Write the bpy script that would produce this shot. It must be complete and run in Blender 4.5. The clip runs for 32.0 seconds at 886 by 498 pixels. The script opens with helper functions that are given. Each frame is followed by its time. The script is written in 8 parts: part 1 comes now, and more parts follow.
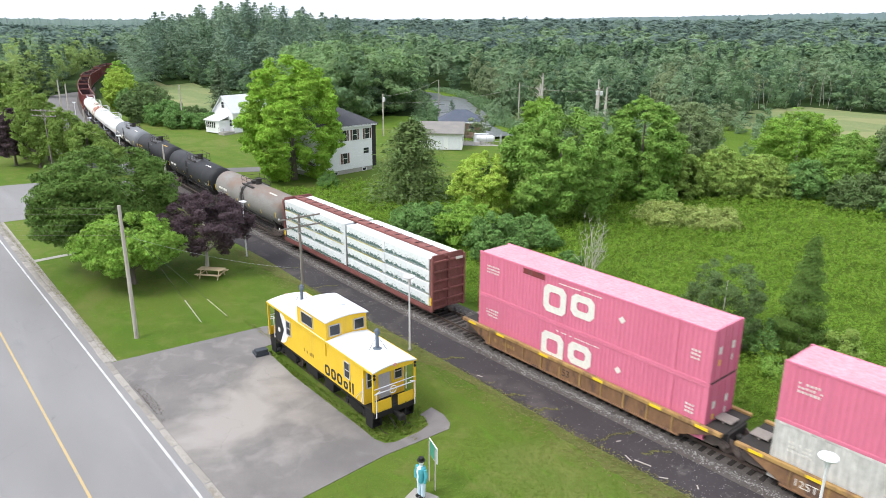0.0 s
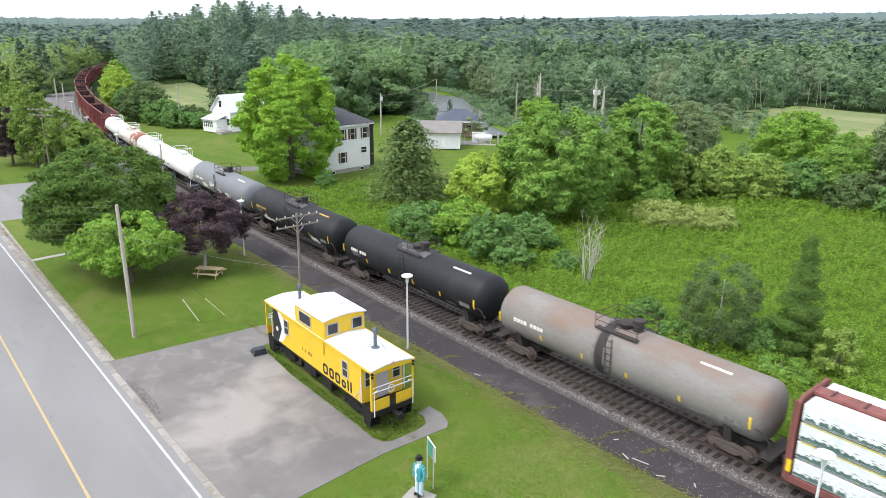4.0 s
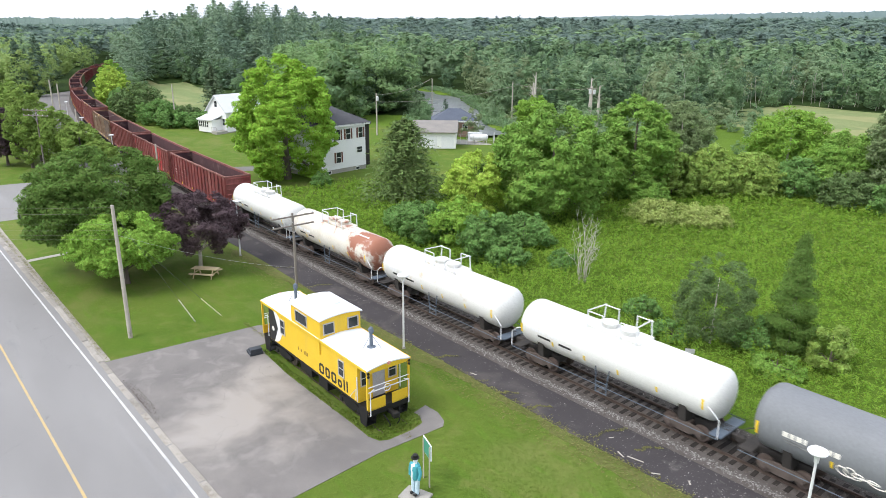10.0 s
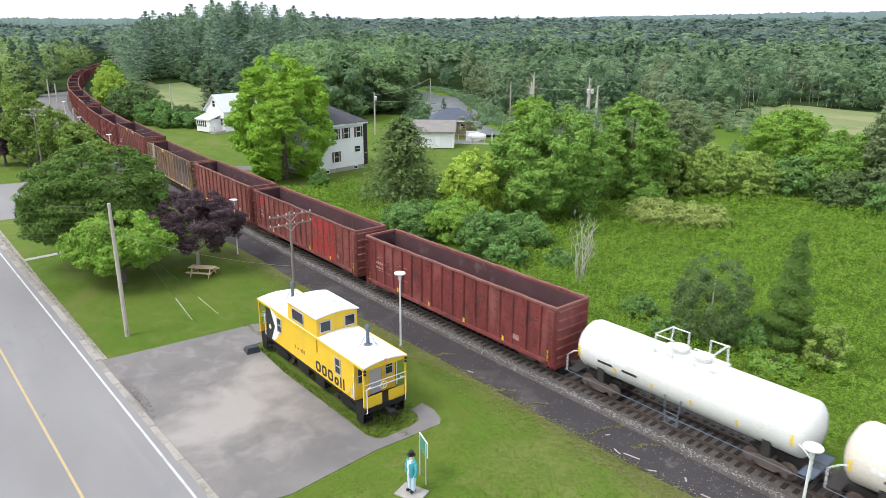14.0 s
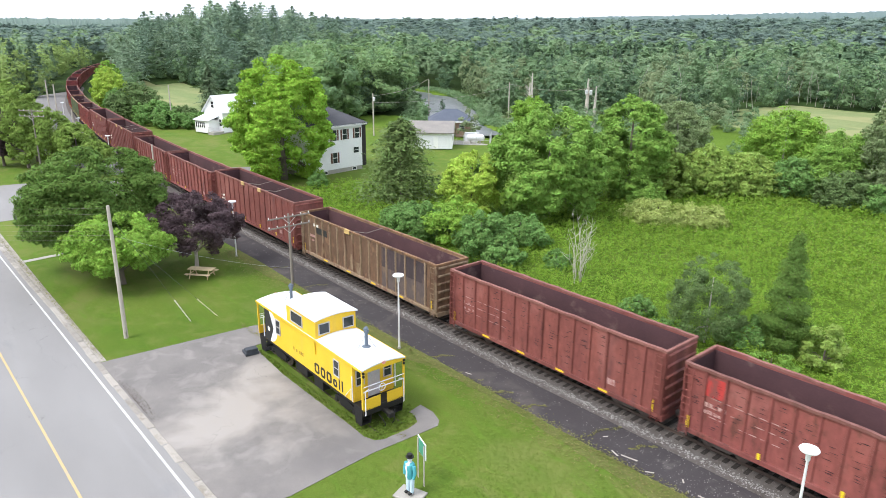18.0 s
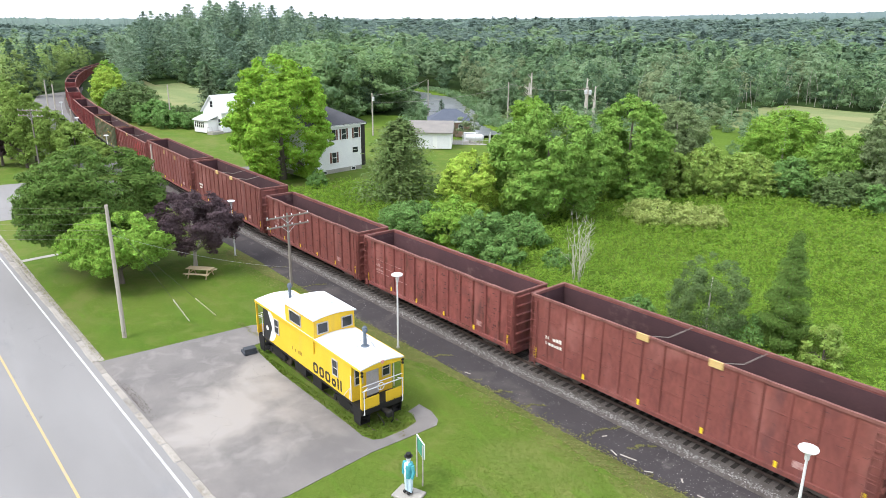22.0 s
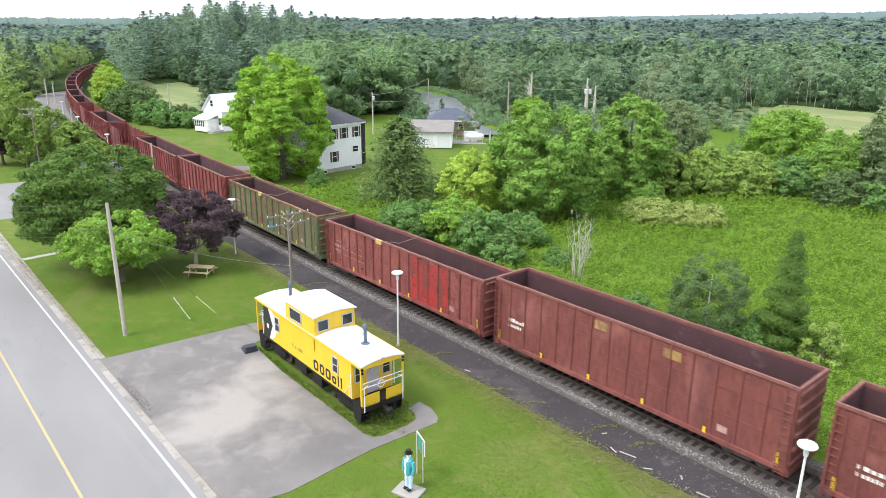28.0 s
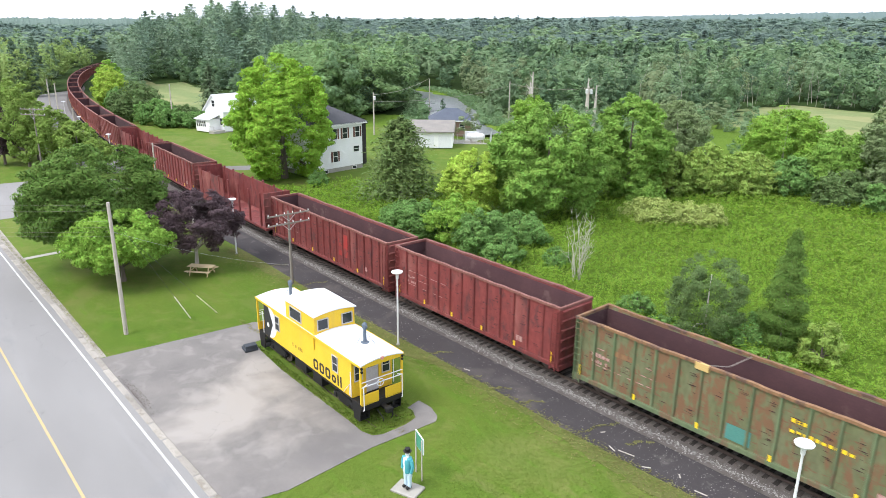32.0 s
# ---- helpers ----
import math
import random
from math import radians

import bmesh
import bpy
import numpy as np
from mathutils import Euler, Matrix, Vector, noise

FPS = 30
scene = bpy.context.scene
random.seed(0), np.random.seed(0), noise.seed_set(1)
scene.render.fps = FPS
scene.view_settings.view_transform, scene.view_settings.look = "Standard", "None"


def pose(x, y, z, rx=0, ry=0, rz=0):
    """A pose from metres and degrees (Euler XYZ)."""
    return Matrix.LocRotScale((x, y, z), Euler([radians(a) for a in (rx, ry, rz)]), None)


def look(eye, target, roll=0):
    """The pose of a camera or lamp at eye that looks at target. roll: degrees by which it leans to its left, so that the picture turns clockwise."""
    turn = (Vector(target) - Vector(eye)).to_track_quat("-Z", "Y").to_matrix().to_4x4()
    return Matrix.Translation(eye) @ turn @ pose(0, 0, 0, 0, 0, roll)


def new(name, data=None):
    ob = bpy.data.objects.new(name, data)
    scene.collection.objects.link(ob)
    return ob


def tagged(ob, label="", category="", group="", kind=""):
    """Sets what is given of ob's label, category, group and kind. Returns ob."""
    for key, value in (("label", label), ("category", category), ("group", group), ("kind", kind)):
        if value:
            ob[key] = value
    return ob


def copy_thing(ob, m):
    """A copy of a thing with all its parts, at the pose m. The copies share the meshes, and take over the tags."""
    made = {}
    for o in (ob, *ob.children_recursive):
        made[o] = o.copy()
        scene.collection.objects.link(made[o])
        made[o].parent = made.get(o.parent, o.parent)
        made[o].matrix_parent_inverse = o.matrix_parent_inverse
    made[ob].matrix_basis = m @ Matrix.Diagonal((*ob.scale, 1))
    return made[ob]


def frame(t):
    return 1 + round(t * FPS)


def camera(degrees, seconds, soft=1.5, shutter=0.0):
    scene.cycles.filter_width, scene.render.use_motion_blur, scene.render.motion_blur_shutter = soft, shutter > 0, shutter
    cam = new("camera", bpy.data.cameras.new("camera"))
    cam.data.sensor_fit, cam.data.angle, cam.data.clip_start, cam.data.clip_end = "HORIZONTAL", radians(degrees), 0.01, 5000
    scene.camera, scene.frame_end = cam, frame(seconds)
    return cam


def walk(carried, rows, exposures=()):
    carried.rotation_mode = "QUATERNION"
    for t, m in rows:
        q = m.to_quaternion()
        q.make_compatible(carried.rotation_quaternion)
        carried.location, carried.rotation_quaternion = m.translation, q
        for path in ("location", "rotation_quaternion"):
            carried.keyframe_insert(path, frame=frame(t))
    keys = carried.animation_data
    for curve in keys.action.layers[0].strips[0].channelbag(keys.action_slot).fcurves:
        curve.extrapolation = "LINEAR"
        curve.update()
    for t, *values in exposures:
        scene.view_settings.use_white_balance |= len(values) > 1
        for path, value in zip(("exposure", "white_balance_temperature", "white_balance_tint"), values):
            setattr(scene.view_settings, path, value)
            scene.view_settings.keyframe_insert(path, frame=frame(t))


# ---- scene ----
cam = camera(65.04, 32.0, 0.8, 0.3)
walk(cam, [
    (0, pose(0.000, -30.240, 19.750, 72.697, 0, 49.994) @ pose(0, 0, 0, 0, 0, 0.389)),
    (1, pose(0.010, -30.248, 19.753, 72.698, 0, 49.929) @ pose(0, 0, 0, 0, 0, 0.422)),
    (2, pose(0.021, -30.301, 19.759, 72.686, 0, 49.873) @ pose(0, 0, 0, 0, 0, 0.441)),
    (3, pose(0.038, -30.288, 19.740, 72.663, 0, 49.832) @ pose(0, 0, 0, 0, 0, 0.440)),
    (3.5, pose(0.030, -30.288, 19.739, 72.647, 0, 49.808) @ pose(0, 0, 0, 0, 0, 0.432)),
    (5.5, pose(0.074, -30.268, 19.776, 72.656, 0, 49.725) @ pose(0, 0, 0, 0, 0, 0.396)),
    (6, pose(0.084, -30.255, 19.778, 72.643, 0, 49.682) @ pose(0, 0, 0, 0, 0, 0.386)),
    (7, pose(0.089, -30.281, 19.771, 72.643, 0, 49.628) @ pose(0, 0, 0, 0, 0, 0.365)),
    (8, pose(0.134, -30.299, 19.748, 72.651, 0, 49.576) @ pose(0, 0, 0, 0, 0, 0.354)),
    (9, pose(0.155, -30.297, 19.762, 72.629, 0, 49.522) @ pose(0, 0, 0, 0, 0, 0.355)),
    (10, pose(0.143, -30.321, 19.775, 72.610, 0, 49.473) @ pose(0, 0, 0, 0, 0, 0.357)),
    (11, pose(0.169, -30.303, 19.754, 72.589, 0, 49.443) @ pose(0, 0, 0, 0, 0, 0.352)),
    (12, pose(0.187, -30.291, 19.743, 72.596, 0, 49.401) @ pose(0, 0, 0, 0, 0, 0.350)),
    (13, pose(0.217, -30.264, 19.678, 72.612, 0, 49.392) @ pose(0, 0, 0, 0, 0, 0.350)),
    (14, pose(0.263, -30.260, 19.641, 72.635, 0, 49.375) @ pose(0, 0, 0, 0, 0, 0.343)),
    (14.5, pose(0.279, -30.268, 19.632, 72.635, 0, 49.348) @ pose(0, 0, 0, 0, 0, 0.340)),
    (16.5, pose(0.277, -30.232, 19.718, 72.636, 0, 49.290) @ pose(0, 0, 0, 0, 0, 0.335)),
    (17, pose(0.307, -30.257, 19.745, 72.648, 0, 49.281) @ pose(0, 0, 0, 0, 0, 0.337)),
    (18, pose(0.334, -30.288, 19.787, 72.647, 0, 49.264) @ pose(0, 0, 0, 0, 0, 0.348)),
    (19, pose(0.293, -30.248, 19.778, 72.648, 0, 49.246) @ pose(0, 0, 0, 0, 0, 0.361)),
    (20, pose(0.333, -30.272, 19.812, 72.636, 0, 49.214) @ pose(0, 0, 0, 0, 0, 0.368)),
    (21, pose(0.349, -30.266, 19.831, 72.636, 0, 49.219) @ pose(0, 0, 0, 0, 0, 0.373)),
    (22, pose(0.323, -30.247, 19.727, 72.660, 0, 49.203) @ pose(0, 0, 0, 0, 0, 0.380)),
    (23, pose(0.322, -30.269, 19.698, 72.664, 0, 49.174) @ pose(0, 0, 0, 0, 0, 0.378)),
    (24, pose(0.380, -30.278, 19.694, 72.630, 0, 49.181) @ pose(0, 0, 0, 0, 0, 0.371)),
    (25, pose(0.418, -30.276, 19.694, 72.635, 0, 49.193) @ pose(0, 0, 0, 0, 0, 0.366)),
    (25.5, pose(0.420, -30.275, 19.691, 72.638, 0, 49.195) @ pose(0, 0, 0, 0, 0, 0.368)),
    (27.5, pose(0.400, -30.312, 19.654, 72.630, 0, 49.214) @ pose(0, 0, 0, 0, 0, 0.390)),
    (28, pose(0.409, -30.317, 19.650, 72.635, 0, 49.216) @ pose(0, 0, 0, 0, 0, 0.394)),
    (29, pose(0.440, -30.349, 19.633, 72.649, 0, 49.258) @ pose(0, 0, 0, 0, 0, 0.401)),
    (30, pose(0.474, -30.333, 19.597, 72.645, 0, 49.287) @ pose(0, 0, 0, 0, 0, 0.403)),
    (31, pose(0.553, -30.324, 19.595, 72.645, 0, 49.317) @ pose(0, 0, 0, 0, 0, 0.400)),
    (32, pose(0.581, -30.315, 19.639, 72.651, 0, 49.346) @ pose(0, 0, 0, 0, 0, 0.395)),
], [(0, 0.81), (3, 0.82), (6, 0.96), (9, 0.87), (13, 0.74), (17, 1.02), (21, 1.07), (25, 1.08), (32, 1.08)])

# ---- light: bright overcast midday ----
world = bpy.data.worlds.new("overcast_sky")
scene.world = world
world.use_nodes = True
wn, wl = world.node_tree.nodes, world.node_tree.links
wn.clear()
sky = wn.new("ShaderNodeTexSky")
sky.sky_type, sky.sun_disc = "NISHITA", False
sky.sun_elevation, sky.sun_rotation = radians(52), radians(200)
sky.air_density, sky.dust_density, sky.ozone_density = 1.0, 6.0, 1.0
veil = wn.new("ShaderNodeHueSaturation")
veil.inputs["Saturation"].default_value = 0.16
cloud = wn.new("ShaderNodeMix")
cloud.data_type = "RGBA"
cloud.inputs["Factor"].default_value = 0.65
cloud.inputs["B"].default_value = (8.4, 9.0, 10.4, 1)
bgn = wn.new("ShaderNodeBackground")
bgn.inputs["Strength"].default_value = 0.115
out = wn.new("ShaderNodeOutputWorld")
wl.new(sky.outputs["Color"], veil.inputs["Color"])
wl.new(veil.outputs["Color"], cloud.inputs["A"])
wl.new(cloud.outputs["Result"], bgn.inputs["Color"])
wl.new(bgn.outputs["Background"], out.inputs["Surface"])
sun = new("sun", bpy.data.lights.new("sun", "SUN"))
sun.data.energy, sun.data.angle, sun.data.color = 1.3, radians(20), (1.0, 0.97, 0.93)
sun.matrix_world = look((-40, -60, 90), (-30, 0, 0))

# ---- small tools ----
rng = np.random.default_rng(7)


class Geo:
    """Gathers vertices and faces for one mesh."""

    def __init__(self):
        self.v, self.f = [], []

    def add(self, verts, faces):
        n = len(self.v)
        self.v.extend(tuple(p) for p in verts)
        self.f.extend(tuple(i + n for i in f) for f in faces)
        return self

    def box(self, x0, x1, y0, y1, z0, z1, c=0.0):
        if c <= 0:
            p = [(x, y, z) for z in (z0, z1) for y in (y0, y1) for x in (x0, x1)]
            return self.add(p, [(0, 2, 3, 1), (4, 5, 7, 6), (0, 1, 5, 4), (2, 6, 7, 3), (0, 4, 6, 2), (1, 3, 7, 5)])
        lo, hi = (x0, y0, z0), (x1, y1, z1)
        p, idx = [], {}
        for sx in (0, 1):
            for sy in (0, 1):
                for sz in (0, 1):
                    for a in range(3):
                        q = [0, 0, 0]
                        for k, s in enumerate((sx, sy, sz)):
                            e = (lo, hi)[s][k]
                            q[k] = e if k == a else e + (c if s == 0 else -c)
                        idx[(sx, sy, sz, a)] = len(p)
                        p.append(q)
        fs = []
        for a in range(3):
            b, d = (a + 1) % 3, (a + 2) % 3
            for s in (0, 1):
                ring = []
                for u, w in ((0, 0), (1, 0), (1, 1), (0, 1)):
                    k = [0, 0, 0]
                    k[a], k[b], k[d] = s, u, w
                    ring.append(idx[(*k, a)])
                fs.append(tuple(ring if s else ring[::-1]))
            for u in (0, 1):
                for w in (0, 1):
                    k0, k1 = [0, 0, 0], [0, 0, 0]
                    k0[b] = k1[b] = u
                    k0[d] = k1[d] = w
                    k1[a] = 1
                    r = (idx[(*k0, b)], idx[(*k1, b)], idx[(*k1, d)], idx[(*k0, d)])
                    fs.append(r if u == w else r[::-1])
        for sx in (0, 1):
            for sy in (0, 1):
                for sz in (0, 1):
                    r = tuple(idx[(sx, sy, sz, a)] for a in range(3))
                    fs.append(r if (sx + sy + sz) % 2 else r[::-1])
        return self.add(p, fs)

    def tube(self, pts, radii, n=8, cap=True):
        pts = [Vector(p) for p in pts]
        if not hasattr(radii, "__len__"):
            radii = [radii] * len(pts)
        start = len(self.v)
        u = None
        for i, p in enumerate(pts):
            d = (pts[min(i + 1, len(pts) - 1)] - pts[max(i - 1, 0)]).normalized()
            if u is None:
                u = d.orthogonal().normalized()
            u = (u - d * u.dot(d)).normalized()
            w = d.cross(u)
            for k in range(n):
                a = 2 * math.pi * k / n
                self.v.append(tuple(p + (u * math.cos(a) + w * math.sin(a)) * radii[i]))
        for i in range(len(pts) - 1):
            for k in range(n):
                a, b = start + i * n + k, start + i * n + (k + 1) % n
                self.f.append((a, b, b + n, a + n))
        if cap:
            self.f.append(tuple(start + k for k in range(n))[::-1])
            self.f.append(tuple(start + (len(pts) - 1) * n + k for k in range(n)))
        return self

    def cyl(self, p0, p1, r0, r1=None, n=14):
        return self.tube([p0, p1], [r0, r0 if r1 is None else r1], n)

    def prism(self, poly, axis, a, b):
        """poly: points in the two other axes, in cyclic order."""
        def at(p, h):
            return {"x": (h, p[0], p[1]), "y": (p[0], h, p[1]), "z": (p[0], p[1], h)}[axis]
        n = len(poly)
        p = [at(q, a) for q in poly] + [at(q, b) for q in poly]
        return self.add(p, [tuple(range(n))[::-1], tuple(range(n, 2 * n))] + [(i, (i + 1) % n, (i + 1) % n + n, i + n) for i in range(n)])

    def lathe(self, prof, n=20, axis="z", at=(0, 0, 0)):
        """prof: (radius, height) pairs turned round an axis."""
        p = []
        for r, h in prof:
            for k in range(n):
                a = 2 * math.pi * k / n
                c, s = r * math.cos(a), r * math.sin(a)
                q = {"z": (c, s, h), "x": (h, c, s), "y": (s, h, c)}[axis]
                p.append((q[0] + at[0], q[1] + at[1], q[2] + at[2]))
        m = len(prof)
        f = [(i * n + k, i * n + (k + 1) % n, (i + 1) * n + (k + 1) % n, (i + 1) * n + k) for i in range(m - 1) for k in range(n)]
        f += [tuple(range(n))[::-1], tuple((m - 1) * n + k for k in range(n))]
        return self.add(p, f)

    def moved(self, m):
        self.v = [tuple(m @ Vector(p)) for p in self.v]
        return self

    def mesh(self, name="mesh", smooth=False):
        me = bpy.data.meshes.new(name)
        me.from_pydata(self.v, [], self.f)
        bm = bmesh.new()
        bm.from_mesh(me)
        bmesh.ops.recalc_face_normals(bm, faces=bm.faces)
        bm.to_mesh(me)
        bm.free()
        if smooth:
            me.shade_smooth()
            me.set_sharp_from_angle(angle=radians(40))
        return me


def quads_mesh(name, v, q):
    """A mesh from arrays of vertices (n, 3) and faces (m, 3 or 4)."""
    me = bpy.data.meshes.new(name)
    v, q = np.asarray(v, np.float32), np.asarray(q, np.int32)
    me.vertices.add(len(v))
    me.vertices.foreach_set("co", v.ravel())
    me.loops.add(q.size)
    me.loops.foreach_set("vertex_index", q.ravel())
    me.polygons.add(len(q))
    me.polygons.foreach_set("loop_start", np.arange(0, q.size, q.shape[1], dtype=np.int32))
    me.update(calc_edges=True)
    return me


def part(name, geo, material, parent=None, label="", smooth=False, m=None):
    me = geo.mesh(name, smooth) if isinstance(geo, Geo) else geo
    ob = new(name, me)
    if not me.materials:
        me.materials.append(material)
    if parent is not None:
        ob.parent = parent
    if m is not None:
        ob.matrix_basis = m
    return tagged(ob, label)


def empty(name, m, label, category, group="", kind=""):
    ob = new(name)
    ob.matrix_basis = m
    ob.empty_display_size = 0.2
    return tagged(ob, label, category, group, kind)


# ---- materials ----
def material(name, c1, c2=None, rough=0.7, metal=0.0, scale=1.0, fine=18.0, bump=0.15, stretch=(1, 1, 1), spots=None, spot_size=0.6,
             spot_at=0.58, vary=0.0, island=0.0, through_light=0.0, depth=0.02, space="Object", soft=0.12, spread=1.0, grit=0.3, spot_slope=(0, 0, 0)):
    """Colour between c1 and c2 by coarse and fine noise, spots of a third colour, varied by object or by island, with grain in the relief."""
    mt = bpy.data.materials.new(name)
    mt.use_nodes = True
    nt, ln = mt.node_tree.nodes, mt.node_tree.links
    bs = nt["Principled BSDF"]
    c2 = c2 or tuple(x * 0.8 for x in c1)
    tc = nt.new("ShaderNodeTexCoord")
    src = tc.outputs["Object"]
    if space == "World":
        src = nt.new("ShaderNodeNewGeometry").outputs["Position"]
    mp = nt.new("ShaderNodeMapping")
    mp.inputs["Scale"].default_value = stretch
    ln.new(src, mp.inputs["Vector"])
    info = nt.new("ShaderNodeObjectInfo")
    if vary > 0:
        off = nt.new("ShaderNodeMath")
        off.operation = "MULTIPLY"
        off.inputs[1].default_value = 60
        ln.new(info.outputs["Random"], off.inputs[0])
        ln.new(off.outputs[0], mp.inputs["Location"])

    def noise_tex(s, detail=5.0, rough_=0.6):
        n = nt.new("ShaderNodeTexNoise")
        n.inputs["Scale"].default_value, n.inputs["Detail"].default_value, n.inputs["Roughness"].default_value = s, detail, rough_
        ln.new(mp.outputs[0], n.inputs["Vector"])
        return n.outputs["Fac"]

    def ramp(f, a, b):
        r = nt.new("ShaderNodeMapRange")
        r.inputs["From Min"].default_value, r.inputs["From Max"].default_value = a, b
        ln.new(f, r.inputs["Value"])
        return r.outputs["Result"]

    def mix(f, a, b, kind="MIX"):
        n = nt.new("ShaderNodeMix")
        n.data_type, n.blend_type = "RGBA", kind
        for s, v in ((n.inputs["Factor"], f), (n.inputs["A"], a), (n.inputs["B"], b)):
            if isinstance(v, tuple):
                s.default_value = (*v, 1)
            elif isinstance(v, float):
                s.default_value = v
            else:
                ln.new(v, s)
        return n.outputs["Result"]

    coarse, grain = noise_tex(scale), noise_tex(fine, 4)
    col = mix(ramp(coarse, 0.5 - 0.2 * spread, 0.5 + 0.2 * spread), c1, c2)
    col = mix(ramp(grain, 0.3, 0.75), col, mix(grit, col, tuple(x * 0.35 for x in c2)))
    if spots:
        blot = noise_tex(spot_size, 7, 0.65)
        if any(spot_slope):
            dp = nt.new("ShaderNodeVectorMath")
            dp.operation = "DOT_PRODUCT"
            dp.inputs[1].default_value = spot_slope
            ln.new(src, dp.inputs[0])
            ad = nt.new("ShaderNodeMath")
            ln.new(blot, ad.inputs[0])
            ln.new(dp.outputs["Value"], ad.inputs[1])
            blot = ad.outputs[0]
        col = mix(ramp(blot, spot_at, spot_at + soft), col, spots)
    if vary > 0 or island > 0:
        hs = nt.new("ShaderNodeHueSaturation")
        rnd = info.outputs["Random"]
        if island > 0:
            rnd = nt.new("ShaderNodeNewGeometry").outputs["Random Per Island"]
        amount = max(vary if vary < 1 else 0.2, island)
        val = nt.new("ShaderNodeMapRange")
        val.inputs["To Min"].default_value, val.inputs["To Max"].default_value = 1 - amount, 1 + amount
        ln.new(rnd, val.inputs["Value"])
        ln.new(val.outputs["Result"], hs.inputs["Value"])
        if island > 0:
            hue = nt.new("ShaderNodeMapRange")
            hue.inputs["To Min"].default_value, hue.inputs["To Max"].default_value = 0.485, 0.512
            ln.new(rnd, hue.inputs["Value"])
            ln.new(hue.outputs["Result"], hs.inputs["Hue"])
        ln.new(col, hs.inputs["Color"])
        col = hs.outputs["Color"]
    ln.new(col, bs.inputs["Base Color"])
    bs.inputs["Metallic"].default_value = metal
    rg = nt.new("ShaderNodeMapRange")
    rg.inputs["To Min"].default_value, rg.inputs["To Max"].default_value = max(rough - 0.12, 0.05), min(rough + 0.12, 1)
    ln.new(coarse, rg.inputs["Value"])
    ln.new(rg.outputs["Result"], bs.inputs["Roughness"])
    bs.inputs["Specular IOR Level"].default_value = 0.35
    if bump > 0:
        bp = nt.new("ShaderNodeBump")
        bp.inputs["Strength"].default_value, bp.inputs["Distance"].default_value = bump, depth
        ln.new(grain, bp.inputs["Height"])
        ln.new(bp.outputs["Normal"], bs.inputs["Normal"])
    if through_light > 0:
        tr = nt.new("ShaderNodeBsdfTranslucent")
        ln.new(col, tr.inputs["Color"])
        ms = nt.new("ShaderNodeMixShader")
        ms.inputs["Fac"].default_value = through_light
        ln.new(bs.outputs["BSDF"], ms.inputs[1])
        ln.new(tr.outputs["BSDF"], ms.inputs[2])
        ln.new(ms.outputs["Shader"], nt["Material Output"].inputs["Surface"])
        bs.inputs["Specular IOR Level"].default_value = 0.06
    return mt


def overlay(mt, colour, size, at, soft=0.1, amount=1.0, twist=0.0, stretch=(1, 1, 1), vein=0.0, space="World", detail=6.0, heart=None):
    """Lays a further stain over a material: blots above a level of noise, or thin veins along its middle level."""
    nt, ln = mt.node_tree.nodes, mt.node_tree.links
    base = nt["Principled BSDF"].inputs["Base Color"]
    under = base.links[0].from_socket
    src = nt.new("ShaderNodeNewGeometry").outputs["Position"] if space == "World" else nt.new("ShaderNodeTexCoord").outputs["Object"]
    mp = nt.new("ShaderNodeMapping")
    mp.inputs["Scale"].default_value = stretch
    mp.inputs["Location"].default_value = (size * 7.3, at * 11.0, 3.1)
    ln.new(src, mp.inputs["Vector"])
    n = nt.new("ShaderNodeTexNoise")
    n.inputs["Scale"].default_value, n.inputs["Detail"].default_value, n.inputs["Distortion"].default_value = size, detail, twist
    ln.new(mp.outputs[0], n.inputs["Vector"])
    f = n.outputs["Fac"]
    if heart:
        away = nt.new("ShaderNodeVectorMath")
        away.operation = "DISTANCE"
        away.inputs[1].default_value = (heart[0], heart[1], 0)
        ln.new(src, away.inputs[0])
        near = nt.new("ShaderNodeMapRange")
        near.inputs["From Min"].default_value, near.inputs["From Max"].default_value = heart[2], 0
        near.inputs["To Min"].default_value, near.inputs["To Max"].default_value = -0.06, 0.3
        ln.new(away.outputs["Value"], near.inputs["Value"])
        plus = nt.new("ShaderNodeMath")
        ln.new(f, plus.inputs[0])
        ln.new(near.outputs["Result"], plus.inputs[1])
        f = plus.outputs[0]
    r = nt.new("ShaderNodeMapRange")
    r.inputs["To Max"].default_value = amount
    if vein > 0:
        d = nt.new("ShaderNodeMath")
        d.operation = "SUBTRACT"
        d.inputs[1].default_value = at
        ln.new(f, d.inputs[0])
        a = nt.new("ShaderNodeMath")
        a.operation = "ABSOLUTE"
        ln.new(d.outputs[0], a.inputs[0])
        f = a.outputs[0]
        r.inputs["From Min"].default_value, r.inputs["From Max"].default_value = vein, vein * 0.3
    else:
        r.inputs["From Min"].default_value, r.inputs["From Max"].default_value = at, at + soft
    ln.new(f, r.inputs["Value"])
    m = nt.new("ShaderNodeMix")
    m.data_type = "RGBA"
    ln.new(r.outputs["Result"], m.inputs["Factor"])
    ln.new(under, m.inputs["A"])
    m.inputs["B"].default_value = (*colour, 1)
    ln.new(m.outputs["Result"], base)
    return mt


def glass(name, tint=(0.03, 0.035, 0.04)):
    mt = bpy.data.materials.new(name)
    mt.use_nodes = True
    b = mt.node_tree.nodes["Principled BSDF"]
    b.inputs["Base Color"].default_value = (*tint, 1)
    b.inputs["Roughness"].default_value = 0.06
    b.inputs["Specular IOR Level"].default_value = 0.4
    return mt


